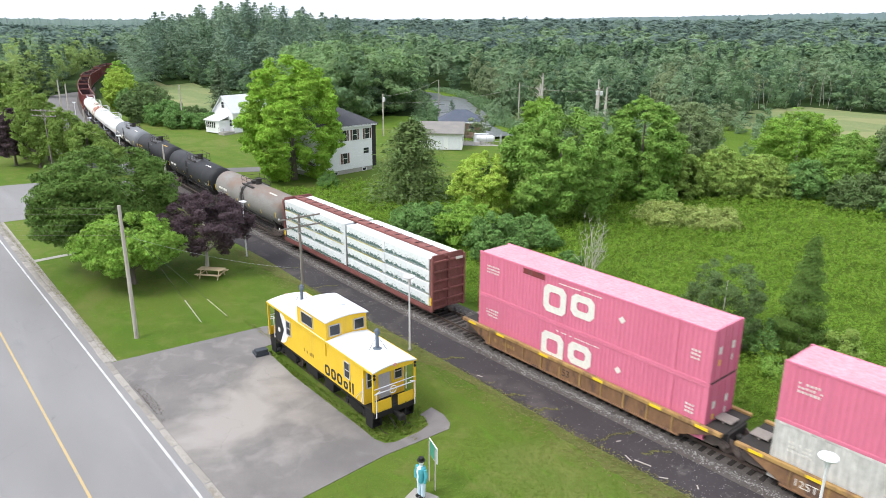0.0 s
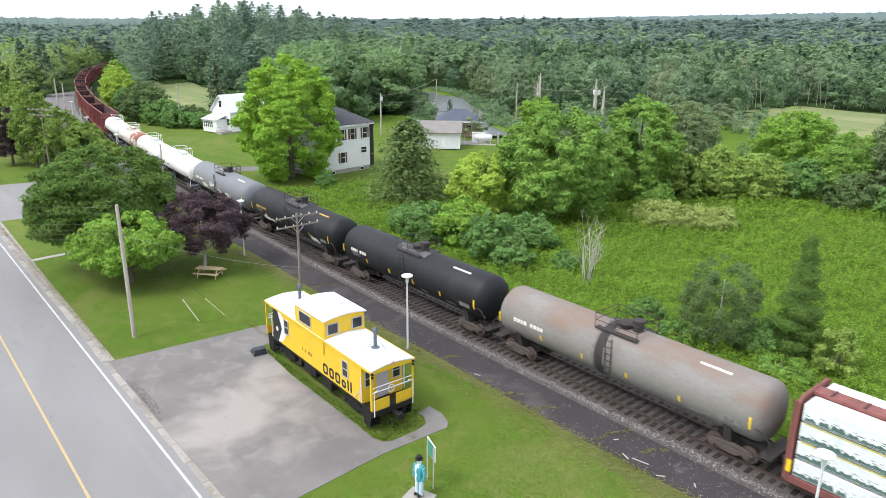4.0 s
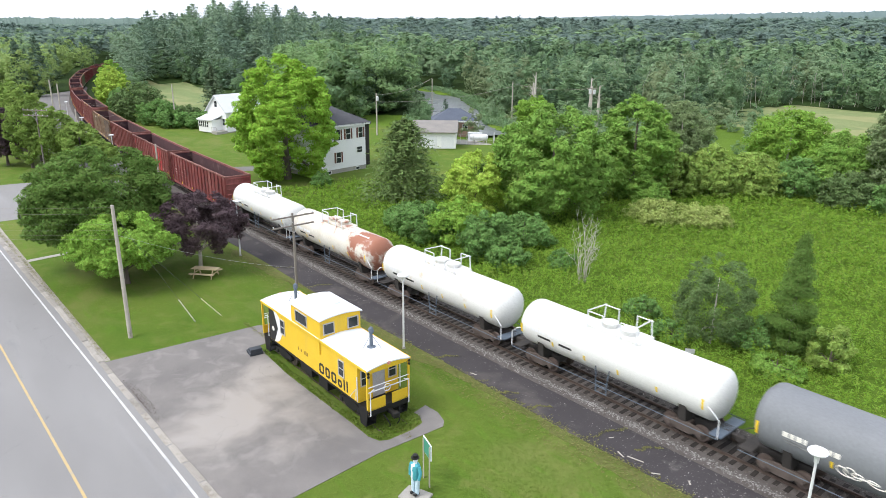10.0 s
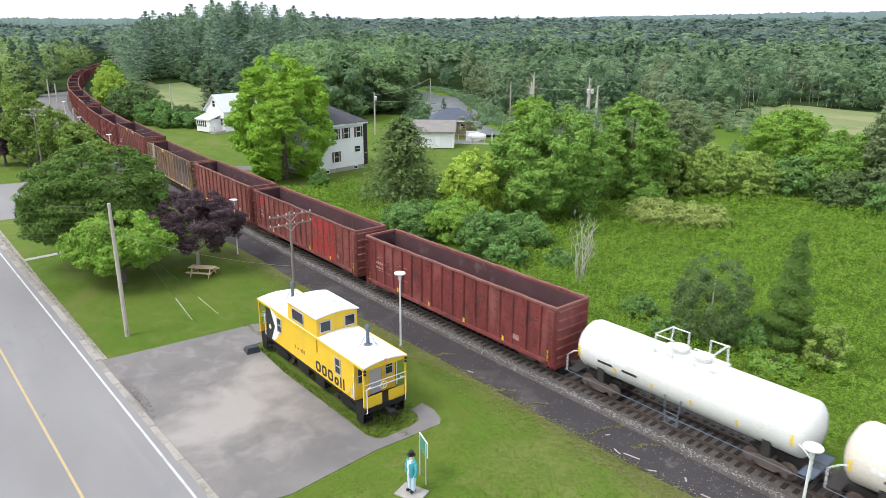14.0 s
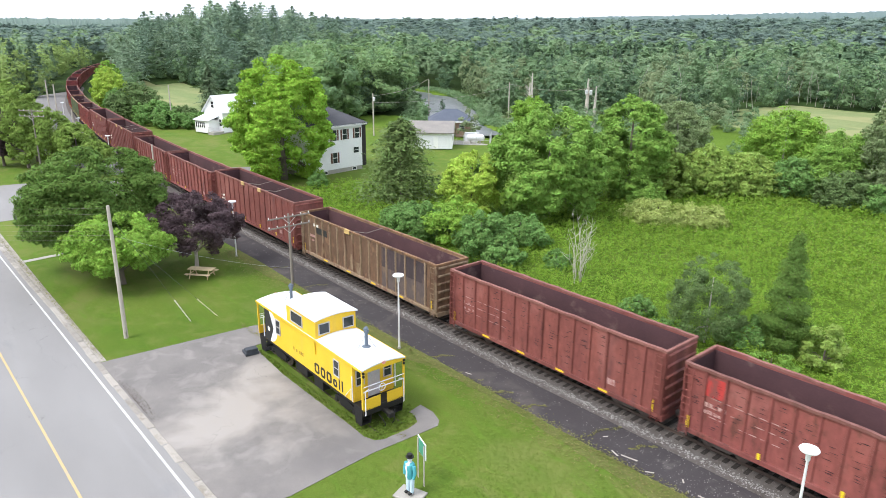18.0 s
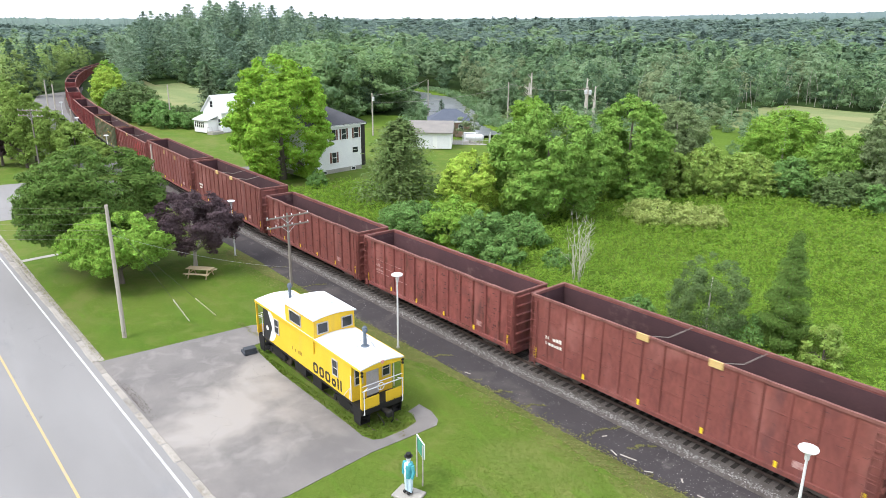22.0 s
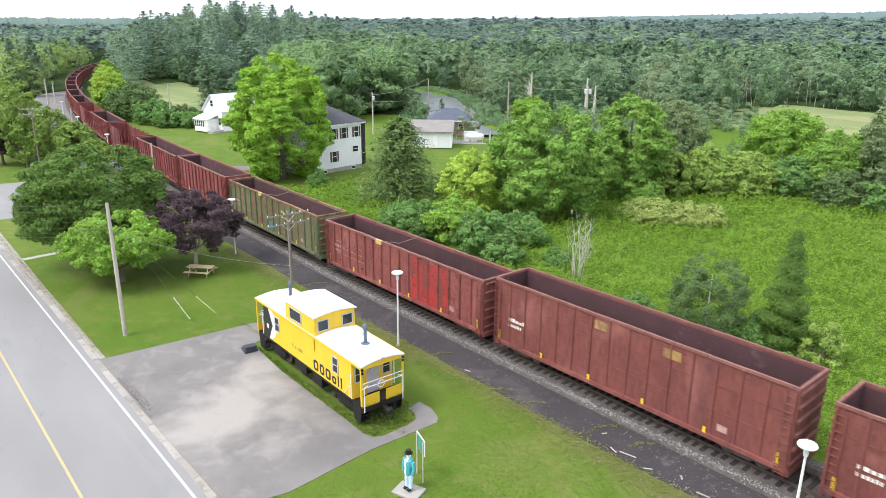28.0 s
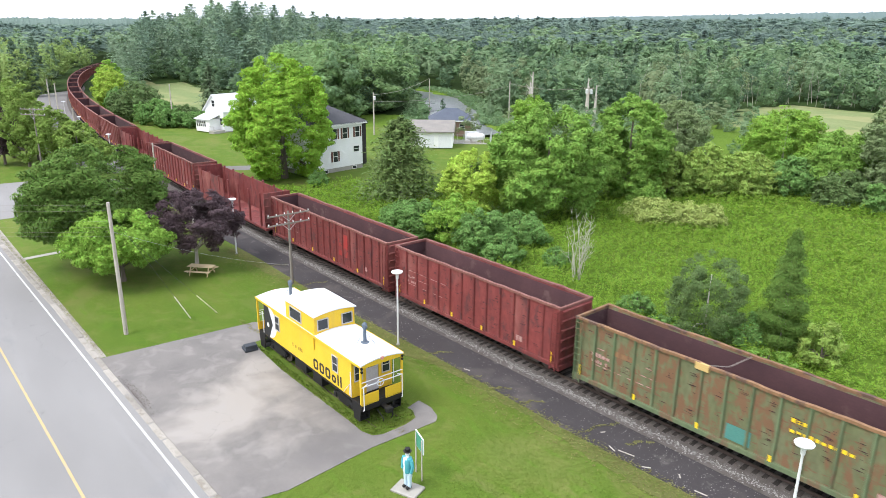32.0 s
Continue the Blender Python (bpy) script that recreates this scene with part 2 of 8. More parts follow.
LAWN = material("lawn_grass", (0.082, 0.15, 0.02), (0.12, 0.17, 0.03), 0.9, scale=0.3, fine=22, bump=0.6, depth=0.03, space="World", grit=0.4, spread=0.8, stretch=(0.35, 1, 1),
                spots=(0.15, 0.155, 0.055), spot_size=0.5, spot_at=0.58, soft=0.25)
DRYLAWN = material("dry_brown_lawn_edge", (0.165, 0.16, 0.065), (0.12, 0.15, 0.04), 0.95, scale=0.9, fine=9, bump=0.6, depth=0.03, space="World", grit=0.45, spots=(0.11, 0.15, 0.04), spot_size=0.7, spot_at=0.52, soft=0.2)
KERBSTONE = material("sandy_crumbling_kerb_concrete", (0.27, 0.25, 0.225), (0.36, 0.335, 0.3), 0.95, scale=0.9, fine=16, bump=0.6, depth=0.02, vary=0.18, spots=(0.19, 0.17, 0.14), spot_size=1.6, spot_at=0.52, soft=0.15, grit=0.5)
FADEDCHALK = material("faded_pinkish_stencil_paint", (0.5, 0.34, 0.31), (0.38, 0.2, 0.18), 0.8, scale=5, spots=(0.26, 0.1, 0.09), spot_size=4, spot_at=0.5)
MEADOW = material("meadow_ground", (0.085, 0.15, 0.018), (0.125, 0.2, 0.03), 0.95, scale=0.08, fine=2.5, bump=0.9, depth=0.2, space="World",
                  spots=(0.15, 0.2, 0.045), spot_size=0.13, spot_at=0.57, soft=0.2)
FIELD = material("hay_field", (0.16, 0.215, 0.085), (0.215, 0.25, 0.115), 0.95, scale=0.05, fine=1.5, bump=0.6, depth=0.15, space="World")
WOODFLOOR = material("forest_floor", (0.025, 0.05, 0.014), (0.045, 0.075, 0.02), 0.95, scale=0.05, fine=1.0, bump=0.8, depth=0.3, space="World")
ASPHALT = material("grey_road_asphalt", (0.212, 0.206, 0.204), (0.253, 0.247, 0.244), 0.85, scale=0.25, fine=30, bump=0.2, depth=0.006, space="World",
                   spots=(0.18, 0.18, 0.185), spot_size=0.35, spot_at=0.6, stretch=(0.35, 1, 1))
PADASPHALT = material("faded_pad_asphalt", (0.15, 0.14, 0.136), (0.215, 0.2, 0.19), 0.88, scale=0.24, fine=26, bump=0.25, depth=0.008, space="World",
                      spots=(0.13, 0.124, 0.118), spot_size=0.3, spot_at=0.56, soft=0.2, grit=0.35, spread=0.8)
PLATFORM = material("old_platform_asphalt", (0.04, 0.035, 0.038), (0.058, 0.052, 0.055), 0.9, scale=0.35, fine=22, bump=0.3, depth=0.01, space="World",
                    spots=(0.15, 0.14, 0.13), spot_size=0.8, spot_at=0.61, soft=0.2, grit=0.5)
GRAVEL = material("gravel_lot", (0.14, 0.135, 0.135), (0.2, 0.195, 0.19), 0.92, scale=0.2, fine=10, bump=0.4, depth=0.02, space="World")
BALLAST = material("rail_ballast", (0.078, 0.066, 0.06), (0.12, 0.108, 0.1), 0.95, scale=2.5, fine=24, bump=1.0, depth=0.06, space="World", spots=(0.06, 0.05, 0.045), spot_size=1.1, spot_at=0.56)
STONE = material("ballast_stone", (0.17, 0.16, 0.155), (0.28, 0.268, 0.255), 0.95, scale=3, fine=30, bump=0.3, island=0.35)
TIE = material("creosoted_tie", (0.022, 0.018, 0.016), (0.04, 0.033, 0.029), 0.95, scale=3, fine=20, bump=0.5, vary=0.3, stretch=(4, 0.6, 1))
RAILSTEEL = material("rusty_rail_steel", (0.1, 0.075, 0.062), (0.15, 0.115, 0.098), 0.55, 0.6, scale=4, fine=40)
CONCRETE = material("worn_concrete", (0.288, 0.276, 0.248), (0.368, 0.352, 0.320), 0.9, scale=0.8, fine=20, bump=0.35, depth=0.01, spots=(0.24, 0.21, 0.17), spot_size=1.4, spot_at=0.6, vary=0.1)
WHITELINE = material("worn_white_paint", (0.62, 0.62, 0.615), (0.5, 0.5, 0.5), 0.8, scale=1.5, fine=25, space="World", spots=(0.3, 0.3, 0.305), spot_size=1.1, spot_at=0.5, soft=0.18)
YELLOWLINE = material("worn_yellow_paint", (0.52, 0.38, 0.17), (0.46, 0.36, 0.2), 0.8, scale=1.5, fine=25, space="World", spots=(0.33, 0.3, 0.24), spot_size=1.1, spot_at=0.52, soft=0.18)
WATER = material("river_water", (0.10, 0.115, 0.12), (0.14, 0.15, 0.155), 0.3, scale=0.12, fine=0.8, bump=0.8, depth=0.2, space="World", stretch=(1, 1, 1))
BARK = material("tree_bark", (0.11, 0.09, 0.07), (0.17, 0.145, 0.12), 0.95, scale=1.5, fine=14, bump=0.8, stretch=(2, 2, 0.5))
PALEBARK = material("pale_bark", (0.4, 0.37, 0.32), (0.52, 0.49, 0.44), 0.95, scale=2, fine=12, bump=0.6, island=0.2)
POLEWOOD = material("weathered_pole_wood", (0.4, 0.36, 0.31), (0.5, 0.46, 0.4), 0.95, scale=1.2, fine=16, bump=0.6, stretch=(6, 6, 0.5), spots=(0.2, 0.17, 0.14), spot_size=2, spot_at=0.58)
OLDPOLE = material("grey_brown_pole_wood", (0.19, 0.165, 0.14), (0.28, 0.25, 0.22), 0.95, scale=1.5, fine=16, bump=0.6, stretch=(6, 6, 0.5))
TABLEWOOD = material("tan_plank_wood", (0.5, 0.4, 0.24), (0.6, 0.48, 0.3), 0.85, scale=3, fine=20, bump=0.3, stretch=(1, 6, 6), vary=0.12)
WIRE = material("cable_black", (0.06, 0.06, 0.065), (0.09, 0.09, 0.09), 0.6)
GALV = material("galvanised_steel", (0.55, 0.56, 0.57), (0.65, 0.66, 0.67), 0.5, 0.3, scale=3, fine=30)
WHITEPAINT = material("white_paint", (0.8, 0.81, 0.83), (0.72, 0.73, 0.75), 0.55, scale=0.8, fine=14, spots=(0.6, 0.6, 0.6), spot_size=0.8, spot_at=0.62)
YELLOW = material("yellow_caboose_paint", (0.78, 0.52, 0.035), (0.73, 0.47, 0.03), 0.5, scale=0.7, fine=20, bump=0.06, spots=(0.66, 0.4, 0.05), spot_size=1.3, spot_at=0.62)
ROOFWHITE = material("white_caboose_roof", (0.76, 0.79, 0.82), (0.68, 0.71, 0.75), 0.6, scale=0.9, fine=18, spots=(0.5, 0.54, 0.6), spot_size=1.6, spot_at=0.64)
BLACK = material("black_running_gear", (0.008, 0.008, 0.009), (0.016, 0.015, 0.014), 0.6, scale=3, fine=22)
DARKSTACK = material("blue_grey_stack_paint", (0.09, 0.12, 0.16), (0.13, 0.16, 0.2), 0.6, scale=3)
GREYWOOD = material("grey_window_frame", (0.42, 0.4, 0.38), (0.5, 0.48, 0.46), 0.8, scale=4)
DOORGREY = material("pale_grey_door_paint", (0.5, 0.48, 0.5), (0.42, 0.4, 0.41), 0.8, scale=3, fine=12, spots=(0.3, 0.28, 0.26), spot_size=2, spot_at=0.6)
LAMPPAINT = material("pale_lamp_post_paint", (0.72, 0.73, 0.74), (0.64, 0.65, 0.66), 0.6, scale=2, fine=18, spots=(0.5, 0.48, 0.45), spot_size=2, spot_at=0.62)
LETTER = material("black_lettering", (0.02, 0.02, 0.02), (0.03, 0.03, 0.03), 0.6)
GLASS = glass("dark_window_glass")
TRUCK = material("rusty_truck_steel", (0.1, 0.08, 0.07), (0.15, 0.12, 0.105), 0.8, 0.2, scale=3, fine=20, bump=0.4)
WHEEL = material("wheel_steel", (0.1, 0.078, 0.068), (0.17, 0.13, 0.115), 0.6, 0.5, scale=3)
UNDER = material("dark_underframe", (0.03, 0.028, 0.027), (0.055, 0.048, 0.044), 0.8, scale=2)
REFLECT = material("yellow_reflector", (0.85, 0.6, 0.03), (0.8, 0.55, 0.03), 0.4)
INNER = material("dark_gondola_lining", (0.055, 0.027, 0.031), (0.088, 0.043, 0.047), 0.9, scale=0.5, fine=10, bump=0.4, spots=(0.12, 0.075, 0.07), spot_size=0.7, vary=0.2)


def carpaint(name, c1, c2, rust, at=0.6, spot=0.8):
    return material(name, c1, c2, 0.72, 0.05, scale=0.8, fine=5, bump=0.5, depth=0.04, stretch=(1, 1, 0.4), spots=rust, spot_size=spot * 1.6, spot_at=at - 0.05, soft=0.08, vary=0.12, grit=0.5, spread=0.7)


RED = carpaint("faded_red_gondola_paint", (0.27, 0.082, 0.068), (0.205, 0.06, 0.054), (0.112, 0.039, 0.030))
DEEPRED = carpaint("deep_red_gondola_paint", (0.235, 0.052, 0.048), (0.18, 0.042, 0.04), (0.103, 0.034, 0.034))
BRICKRED = carpaint("brick_red_gondola_paint", (0.235, 0.074, 0.06), (0.185, 0.057, 0.049), (0.129, 0.043, 0.036), 0.64)
FRESHRED = carpaint("bright_red_panel_paint", (0.46, 0.045, 0.04), (0.38, 0.045, 0.042), (0.18, 0.05, 0.045), 0.56)
BROWN = carpaint("brown_gondola_paint", (0.175, 0.1, 0.06), (0.128, 0.075, 0.05), (0.21, 0.12, 0.07), 0.58, 1.0)
SOOT = carpaint("sooty_purple_patch_paint", (0.05, 0.037, 0.042), (0.07, 0.05, 0.055), (0.1, 0.07, 0.06), 0.62)
FADEDPATCH = carpaint("grey_brown_patch_paint", (0.13, 0.1, 0.09), (0.11, 0.085, 0.08), (0.16, 0.11, 0.08), 0.6)
SCRAPE = carpaint("dark_scraped_steel", (0.07, 0.03, 0.03), (0.05, 0.024, 0.024), (0.12, 0.05, 0.045))
OLIVE = carpaint("olive_gondola_paint", (0.146, 0.159, 0.077), (0.172, 0.181, 0.099), (0.18, 0.1, 0.055), 0.54, 1.1)
RIBTAN = carpaint("tan_rib_paint", (0.33, 0.24, 0.16), (0.27, 0.19, 0.12), (0.16, 0.09, 0.06), 0.58)
RIBGREEN = carpaint("green_rib_paint", (0.125, 0.175, 0.09), (0.15, 0.185, 0.1), (0.15, 0.1, 0.06), 0.58)
PINK = material("faded_pink_container_paint", (0.65, 0.185, 0.28), (0.6, 0.16, 0.25), 0.6, 0.0, scale=0.35, fine=9, bump=0.05, stretch=(1, 1, 0.3), spots=(0.5, 0.15, 0.2), spot_size=1.2, spot_at=0.64, vary=0.05, grit=0.15)
PINKTOP = carpaint("bleached_pink_roof_paint", (0.72, 0.4, 0.46), (0.66, 0.35, 0.41), (0.56, 0.33, 0.36), 0.66)
PALEGREY = carpaint("dirty_white_container_paint", (0.6, 0.59, 0.56), (0.54, 0.53, 0.5), (0.36, 0.34, 0.32), 0.64)
WELLBROWN = carpaint("brown_well_car_paint", (0.27, 0.15, 0.075), (0.2, 0.11, 0.06), (0.1, 0.06, 0.045), 0.57)
WELLYELLOW = carpaint("yellow_brown_sill_paint", (0.42, 0.26, 0.09), (0.36, 0.22, 0.09), (0.2, 0.12, 0.06), 0.58)
TANKBLACK = material("black_tank_paint", (0.0095, 0.01, 0.0125), (0.014, 0.0147, 0.018), 0.6, scale=0.4, fine=12, bump=0.05, spots=(0.035, 0.03, 0.028), spot_size=0.9, spot_at=0.64, vary=0.1)
TANKGREY = material("grey_tank_paint", (0.2, 0.21, 0.225), (0.17, 0.18, 0.195), 0.6, scale=0.4, fine=12, bump=0.05, spots=(0.13, 0.135, 0.145), spot_size=0.7, spot_at=0.6, stretch=(1, 1, 0.5))
TANKRUSTGREY = material("rust_stained_grey_tank_paint", (0.25, 0.235, 0.215), (0.19, 0.185, 0.178), 0.7, scale=0.5, fine=12, bump=0.08, spots=(0.2, 0.145, 0.115), spot_size=0.5, spot_at=0.79, soft=0.2, spot_slope=(0, 0, 0.09), stretch=(0.4, 1, 1))
TANKWHITE = material("white_tank_paint", (0.74, 0.74, 0.72), (0.68, 0.68, 0.66), 0.5, scale=0.4, fine=12, bump=0.04, spots=(0.5, 0.42, 0.31), spot_size=0.7, spot_at=0.6, vary=0.03)
TANKWHITERUST = material("rust_streaked_white_tank_paint", (0.7, 0.68, 0.63), (0.62, 0.55, 0.45), 0.6, scale=0.5, fine=10, bump=0.06, spots=(0.3, 0.125, 0.08), spot_size=0.45, spot_at=0.605, soft=0.07, spot_slope=(0.02, 0, 0.022))
BEAMRED = carpaint("brown_red_centrebeam_paint", (0.27, 0.1, 0.088), (0.22, 0.08, 0.07), (0.15, 0.06, 0.05))
WRAP = material("white_lumber_wrap", (0.78, 0.8, 0.8), (0.68, 0.72, 0.73), 0.45, scale=1.3, fine=6, bump=0.3, depth=0.03)
WRAPGREEN = material("dark_green_wrap_print", (0.06, 0.12, 0.105), (0.11, 0.18, 0.16), 0.6, scale=3)
LUMBER = material("fresh_lumber_edges", (0.62, 0.56, 0.14), (0.5, 0.47, 0.16), 0.8, scale=4, fine=20)
BROWNSTONE = material("oily_ballast_stone", (0.085, 0.071, 0.063), (0.135, 0.117, 0.106), 0.95, scale=3, fine=30, bump=0.3, island=0.35)
STRAP = material("dull_grey_strap", (0.3, 0.27, 0.24), (0.24, 0.21, 0.19), 0.85)
DUSTYRED = carpaint("dusty_pale_red_rim_paint", (0.25, 0.11, 0.092), (0.2, 0.08, 0.068), (0.14, 0.06, 0.05), 0.62)
CHALK = material("white_stencil_paint", (0.78, 0.76, 0.7), (0.7, 0.68, 0.62), 0.7, scale=4, spots=(0.5, 0.4, 0.36), spot_size=5, spot_at=0.6)

GOLD = material("faded_gold_stencil_paint", (0.6, 0.4, 0.08), (0.5, 0.33, 0.08), 0.7, scale=4, spots=(0.2, 0.14, 0.05), spot_size=5, spot_at=0.56)
PANELGREY = material("faded_grey_stencil_panel", (0.3, 0.3, 0.29), (0.16, 0.16, 0.16), 0.8, scale=3, fine=14, spots=(0.07, 0.07, 0.07), spot_size=4, spot_at=0.52)
GALVDULL = material("worn_pale_walkway_paint", (0.15, 0.15, 0.155), (0.09, 0.09, 0.095), 0.8, scale=1.2, fine=10, spots=(0.03, 0.03, 0.032), spot_size=1.3, spot_at=0.55)
STAINBLACK = material("oily_black_spill", (0.006, 0.006, 0.006), (0.01, 0.01, 0.011), 0.35, scale=1.5, fine=9, spots=(0.03, 0.03, 0.032), spot_size=2.0, spot_at=0.58)

# grass and earth have no gloss
for m_ in (LAWN, MEADOW, FIELD, WOODFLOOR, DRYLAWN):
    m_.node_tree.nodes["Principled BSDF"].inputs["Specular IOR Level"].default_value = 0.06

# stains, cracks and wear over the base materials
overlay(PADASPHALT, (0.32, 0.295, 0.272), 0.25, 0.56, 0.2, 0.8, 0.3, heart=(-32.0, -16.8, 7.5))
overlay(PADASPHALT, (0.29, 0.272, 0.258), 0.7, 0.53, 0.14, 0.35, 0.7)
overlay(PADASPHALT, (0.13, 0.122, 0.12), 0.19, 0.56, 0.14, 0.7, 0.3)
overlay(PADASPHALT, (0.13, 0.125, 0.12), 0.16, 0.5, vein=0.0015, amount=0.4)
overlay(ASPHALT, (0.172, 0.168, 0.168), 0.1, 0.54, 0.12, 0.6, 0.2, (0.25, 1, 1))
overlay(ASPHALT, (0.27, 0.268, 0.27), 0.3, 0.56, 0.12, 0.5, 0.2, (0.12, 1, 1))
overlay(ASPHALT, (0.08, 0.08, 0.082), 0.1, 0.5, vein=0.0009, amount=0.4)
overlay(ASPHALT, (0.07, 0.068, 0.066), 0.9, 0.74, 0.02, 0.8)
overlay(PLATFORM, (0.12, 0.105, 0.095), 0.45, 0.54, 0.16, 0.5, 0.5)
overlay(PLATFORM, (0.05, 0.042, 0.044), 0.3, 0.5, vein=0.004, amount=0.8)
overlay(PLATFORM, (0.2, 0.19, 0.18), 5.0, 0.68, 0.04, 0.7)
overlay(LAWN, (0.18, 0.18, 0.065), 0.16, 0.52, 0.16, 0.45, 0.7)
overlay(LAWN, (0.155, 0.17, 0.05), 0.6, 0.53, 0.14, 0.45, 0.5)
overlay(LAWN, (0.09, 0.165, 0.02), 1.6, 0.55, 0.1, 0.6, 0.3, (0.25, 1, 1))
overlay(FIELD, (0.27, 0.26, 0.13), 0.06, 0.52, 0.12, 0.7, 0.8, (0.5, 1.6, 1))
overlay(YELLOW, (0.5, 0.34, 0.08), 1.1, 0.6, 0.1, 0.45, 0.4, (1, 1, 0.25), space="Object")
overlay(ROOFWHITE, (0.5, 0.5, 0.5), 0.7, 0.6, 0.12, 0.5, 0.6, space="Object")
for paint_ in (RED, BRICKRED, DEEPRED):
    overlay(paint_, (0.33, 0.14, 0.12), 0.45, 0.56, 0.16, 0.55, 0.3, (1, 1, 0.6), space="Object")
    overlay(paint_, (0.1, 0.042, 0.044), 0.8, 0.57, 0.12, 0.6, 0.3, (1.2, 1, 0.3), space="Object")
    overlay(paint_, (0.075, 0.034, 0.032), 2.2, 0.65, 0.05, 0.75, 0.2, (0.8, 1, 5), space="Object")
overlay(OLIVE, (0.16, 0.085, 0.05), 1.6, 0.6, 0.06, 0.8, 0.3, (0.7, 1, 3), space="Object")
overlay(BROWN, (0.3, 0.2, 0.11), 0.7, 0.56, 0.14, 0.6, 0.3, (1, 1, 0.4), space="Object")
overlay(TANKBLACK, (0.055, 0.036, 0.03), 0.35, 0.66, 0.12, 0.5, 0.3, (0.4, 1, 1), space="Object")
overlay(TANKBLACK, (0.03, 0.03, 0.032), 0.8, 0.55, 0.2, 0.6, 0.2, (1, 0.3, 0.3), space="Object")

# ---- the line of the railway: straight, then a long bend ----
def line_y(x):
    d = np.minimum(np.asarray(x, float) + 25.0, 0)
    return 5.3e-4 * d ** 2 + 6.2e-10 * d ** 4


LX = np.arange(420.0, -700.0, -0.5)
LY = line_y(LX)
LS = 420.0 - np.concatenate([[0], np.cumsum(np.hypot(np.diff(LX), np.diff(LY)))])


def on_line(s, z=0.0, side=0.0):
    """The pose at distance s along the railway, its x pointing the way the train goes."""
    x = float(np.interp(-s, -LS, LX))
    e = 0.5
    y, y2 = float(line_y(x)), float(line_y(x - e))
    a = math.atan2(y - y2, e)
    return pose(x - side * math.sin(a), y + side * math.cos(a), z, 0, 0, math.degrees(a))


# ---- the ground ----
RIVER = [(-103, 69), (-110, 72.5), (-118.5, 75.4), (-127, 81.5), (-133.5, 88.0), (-140, 93.5), (-150, 99.5), (-160.5, 107), (-170, 113.5), (-179, 117.5), (-190, 121), (-202, 124)]


def river_gap(x, y):
    """Distance to the river's middle line."""
    best = np.full(np.shape(x), 1e9)
    for (ax, ay), (bx, by) in zip(RIVER, RIVER[1:]):
        dx, dy = bx - ax, by - ay
        t = np.clip(((x - ax) * dx + (y - ay) * dy) / (dx * dx + dy * dy), 0, 1)
        best = np.minimum(best, np.hypot(x - ax - t * dx, y - ay - t * dy))
    return best


def smooth(a, b, v):
    t = np.clip((v - a) / (b - a), 0, 1)
    return t * t * (3 - 2 * t)


def ground_z(x, y):
    x, y = np.asarray(x, float), np.asarray(y, float)
    r = np.hypot(x, y + 30)
    off = np.abs(y - line_y(x))
    az = np.degrees(np.arctan2(-x, y + 30))
    z = 25 * smooth(270, 1150, r) * smooth(15, 90, off + 10) * (1 - 0.55 * smooth(60, 72, az)) + 8 * smooth(1100, 2600, r)
    z = z + 12 * np.exp(-(((az - 65.5) / 7.5) ** 2)) * smooth(275, 340, r) * (1 - smooth(430, 600, r))
    z = z + 0.25 * np.sin(x * 0.13 + 1) * np.sin(y * 0.11) * smooth(14, 40, off) * smooth(30, 60, y)
    return z - 1.3 * (1 - smooth(4.0, 7.6, river_gap(x, y) + 0.9 * np.sin(x * 0.33 + 1.1 * np.sin(y * 0.4)) + 0.6 * np.sin(y * 0.83)))


def inside(poly, x, y):
    hit = np.zeros(np.shape(x), bool)
    n = len(poly)
    for i in range(n):
        (ax, ay), (bx, by) = poly[i], poly[(i + 1) % n]
        hit ^= ((ay > y) != (by > y)) & (x < (bx - ax) * (y - ay) / (by - ay + 1e-12) + ax)
    return hit


HAY = [(-279, 58), (-187, 29), (-170, 36), (-175, 45), (-236, 67), (-266, 71)]
FARHAY = [(-94, 160), (-78, 122), (-52, 112), (-48, 140), (-67, 181), (-90, 177)]
MEAD = [(-75, 2.5), (60, 2.5), (60, 75), (-20, 70), (-38, 60), (-55, 50), (-75, 26)]
LAWNS = [(-260, -9), (-230, 30), (-172, 36), (-150, 45), (-105, 70), (-78, 62), (-62, 40), (-72, 2), (60, 2), (60, -45), (-300, -60), (-300, -20)]


def land(x, y):
    """0 woods, 1 lawn, 2 meadow, 3 hay."""
    k = np.zeros(np.shape(x), int)
    k[y < -20] = 1
    r, az = np.hypot(x, y + 30), np.degrees(np.arctan2(-x, y + 30))
    k[(r < 172) & (az < 56)] = 2
    k[inside(LAWNS, x, y)] = 1
    k[river_gap(x, y) < 11] = 2
    k[inside(MEAD, x, y)] = 2
    k[inside(HAY, x, y) | inside(FARHAY, x, y)] = 3
    return k


def spaced(lo, hi, a, b, fine, grow):
    v = list(np.arange(a, b + 1e-6, fine))
    s = fine
    while v[-1] < hi:
        s *= grow
        v.append(min(v[-1] + s, hi))
    s = fine
    while v[0] > lo:
        s *= grow
        v.insert(0, max(v[0] - s, lo))
    return np.array(v)


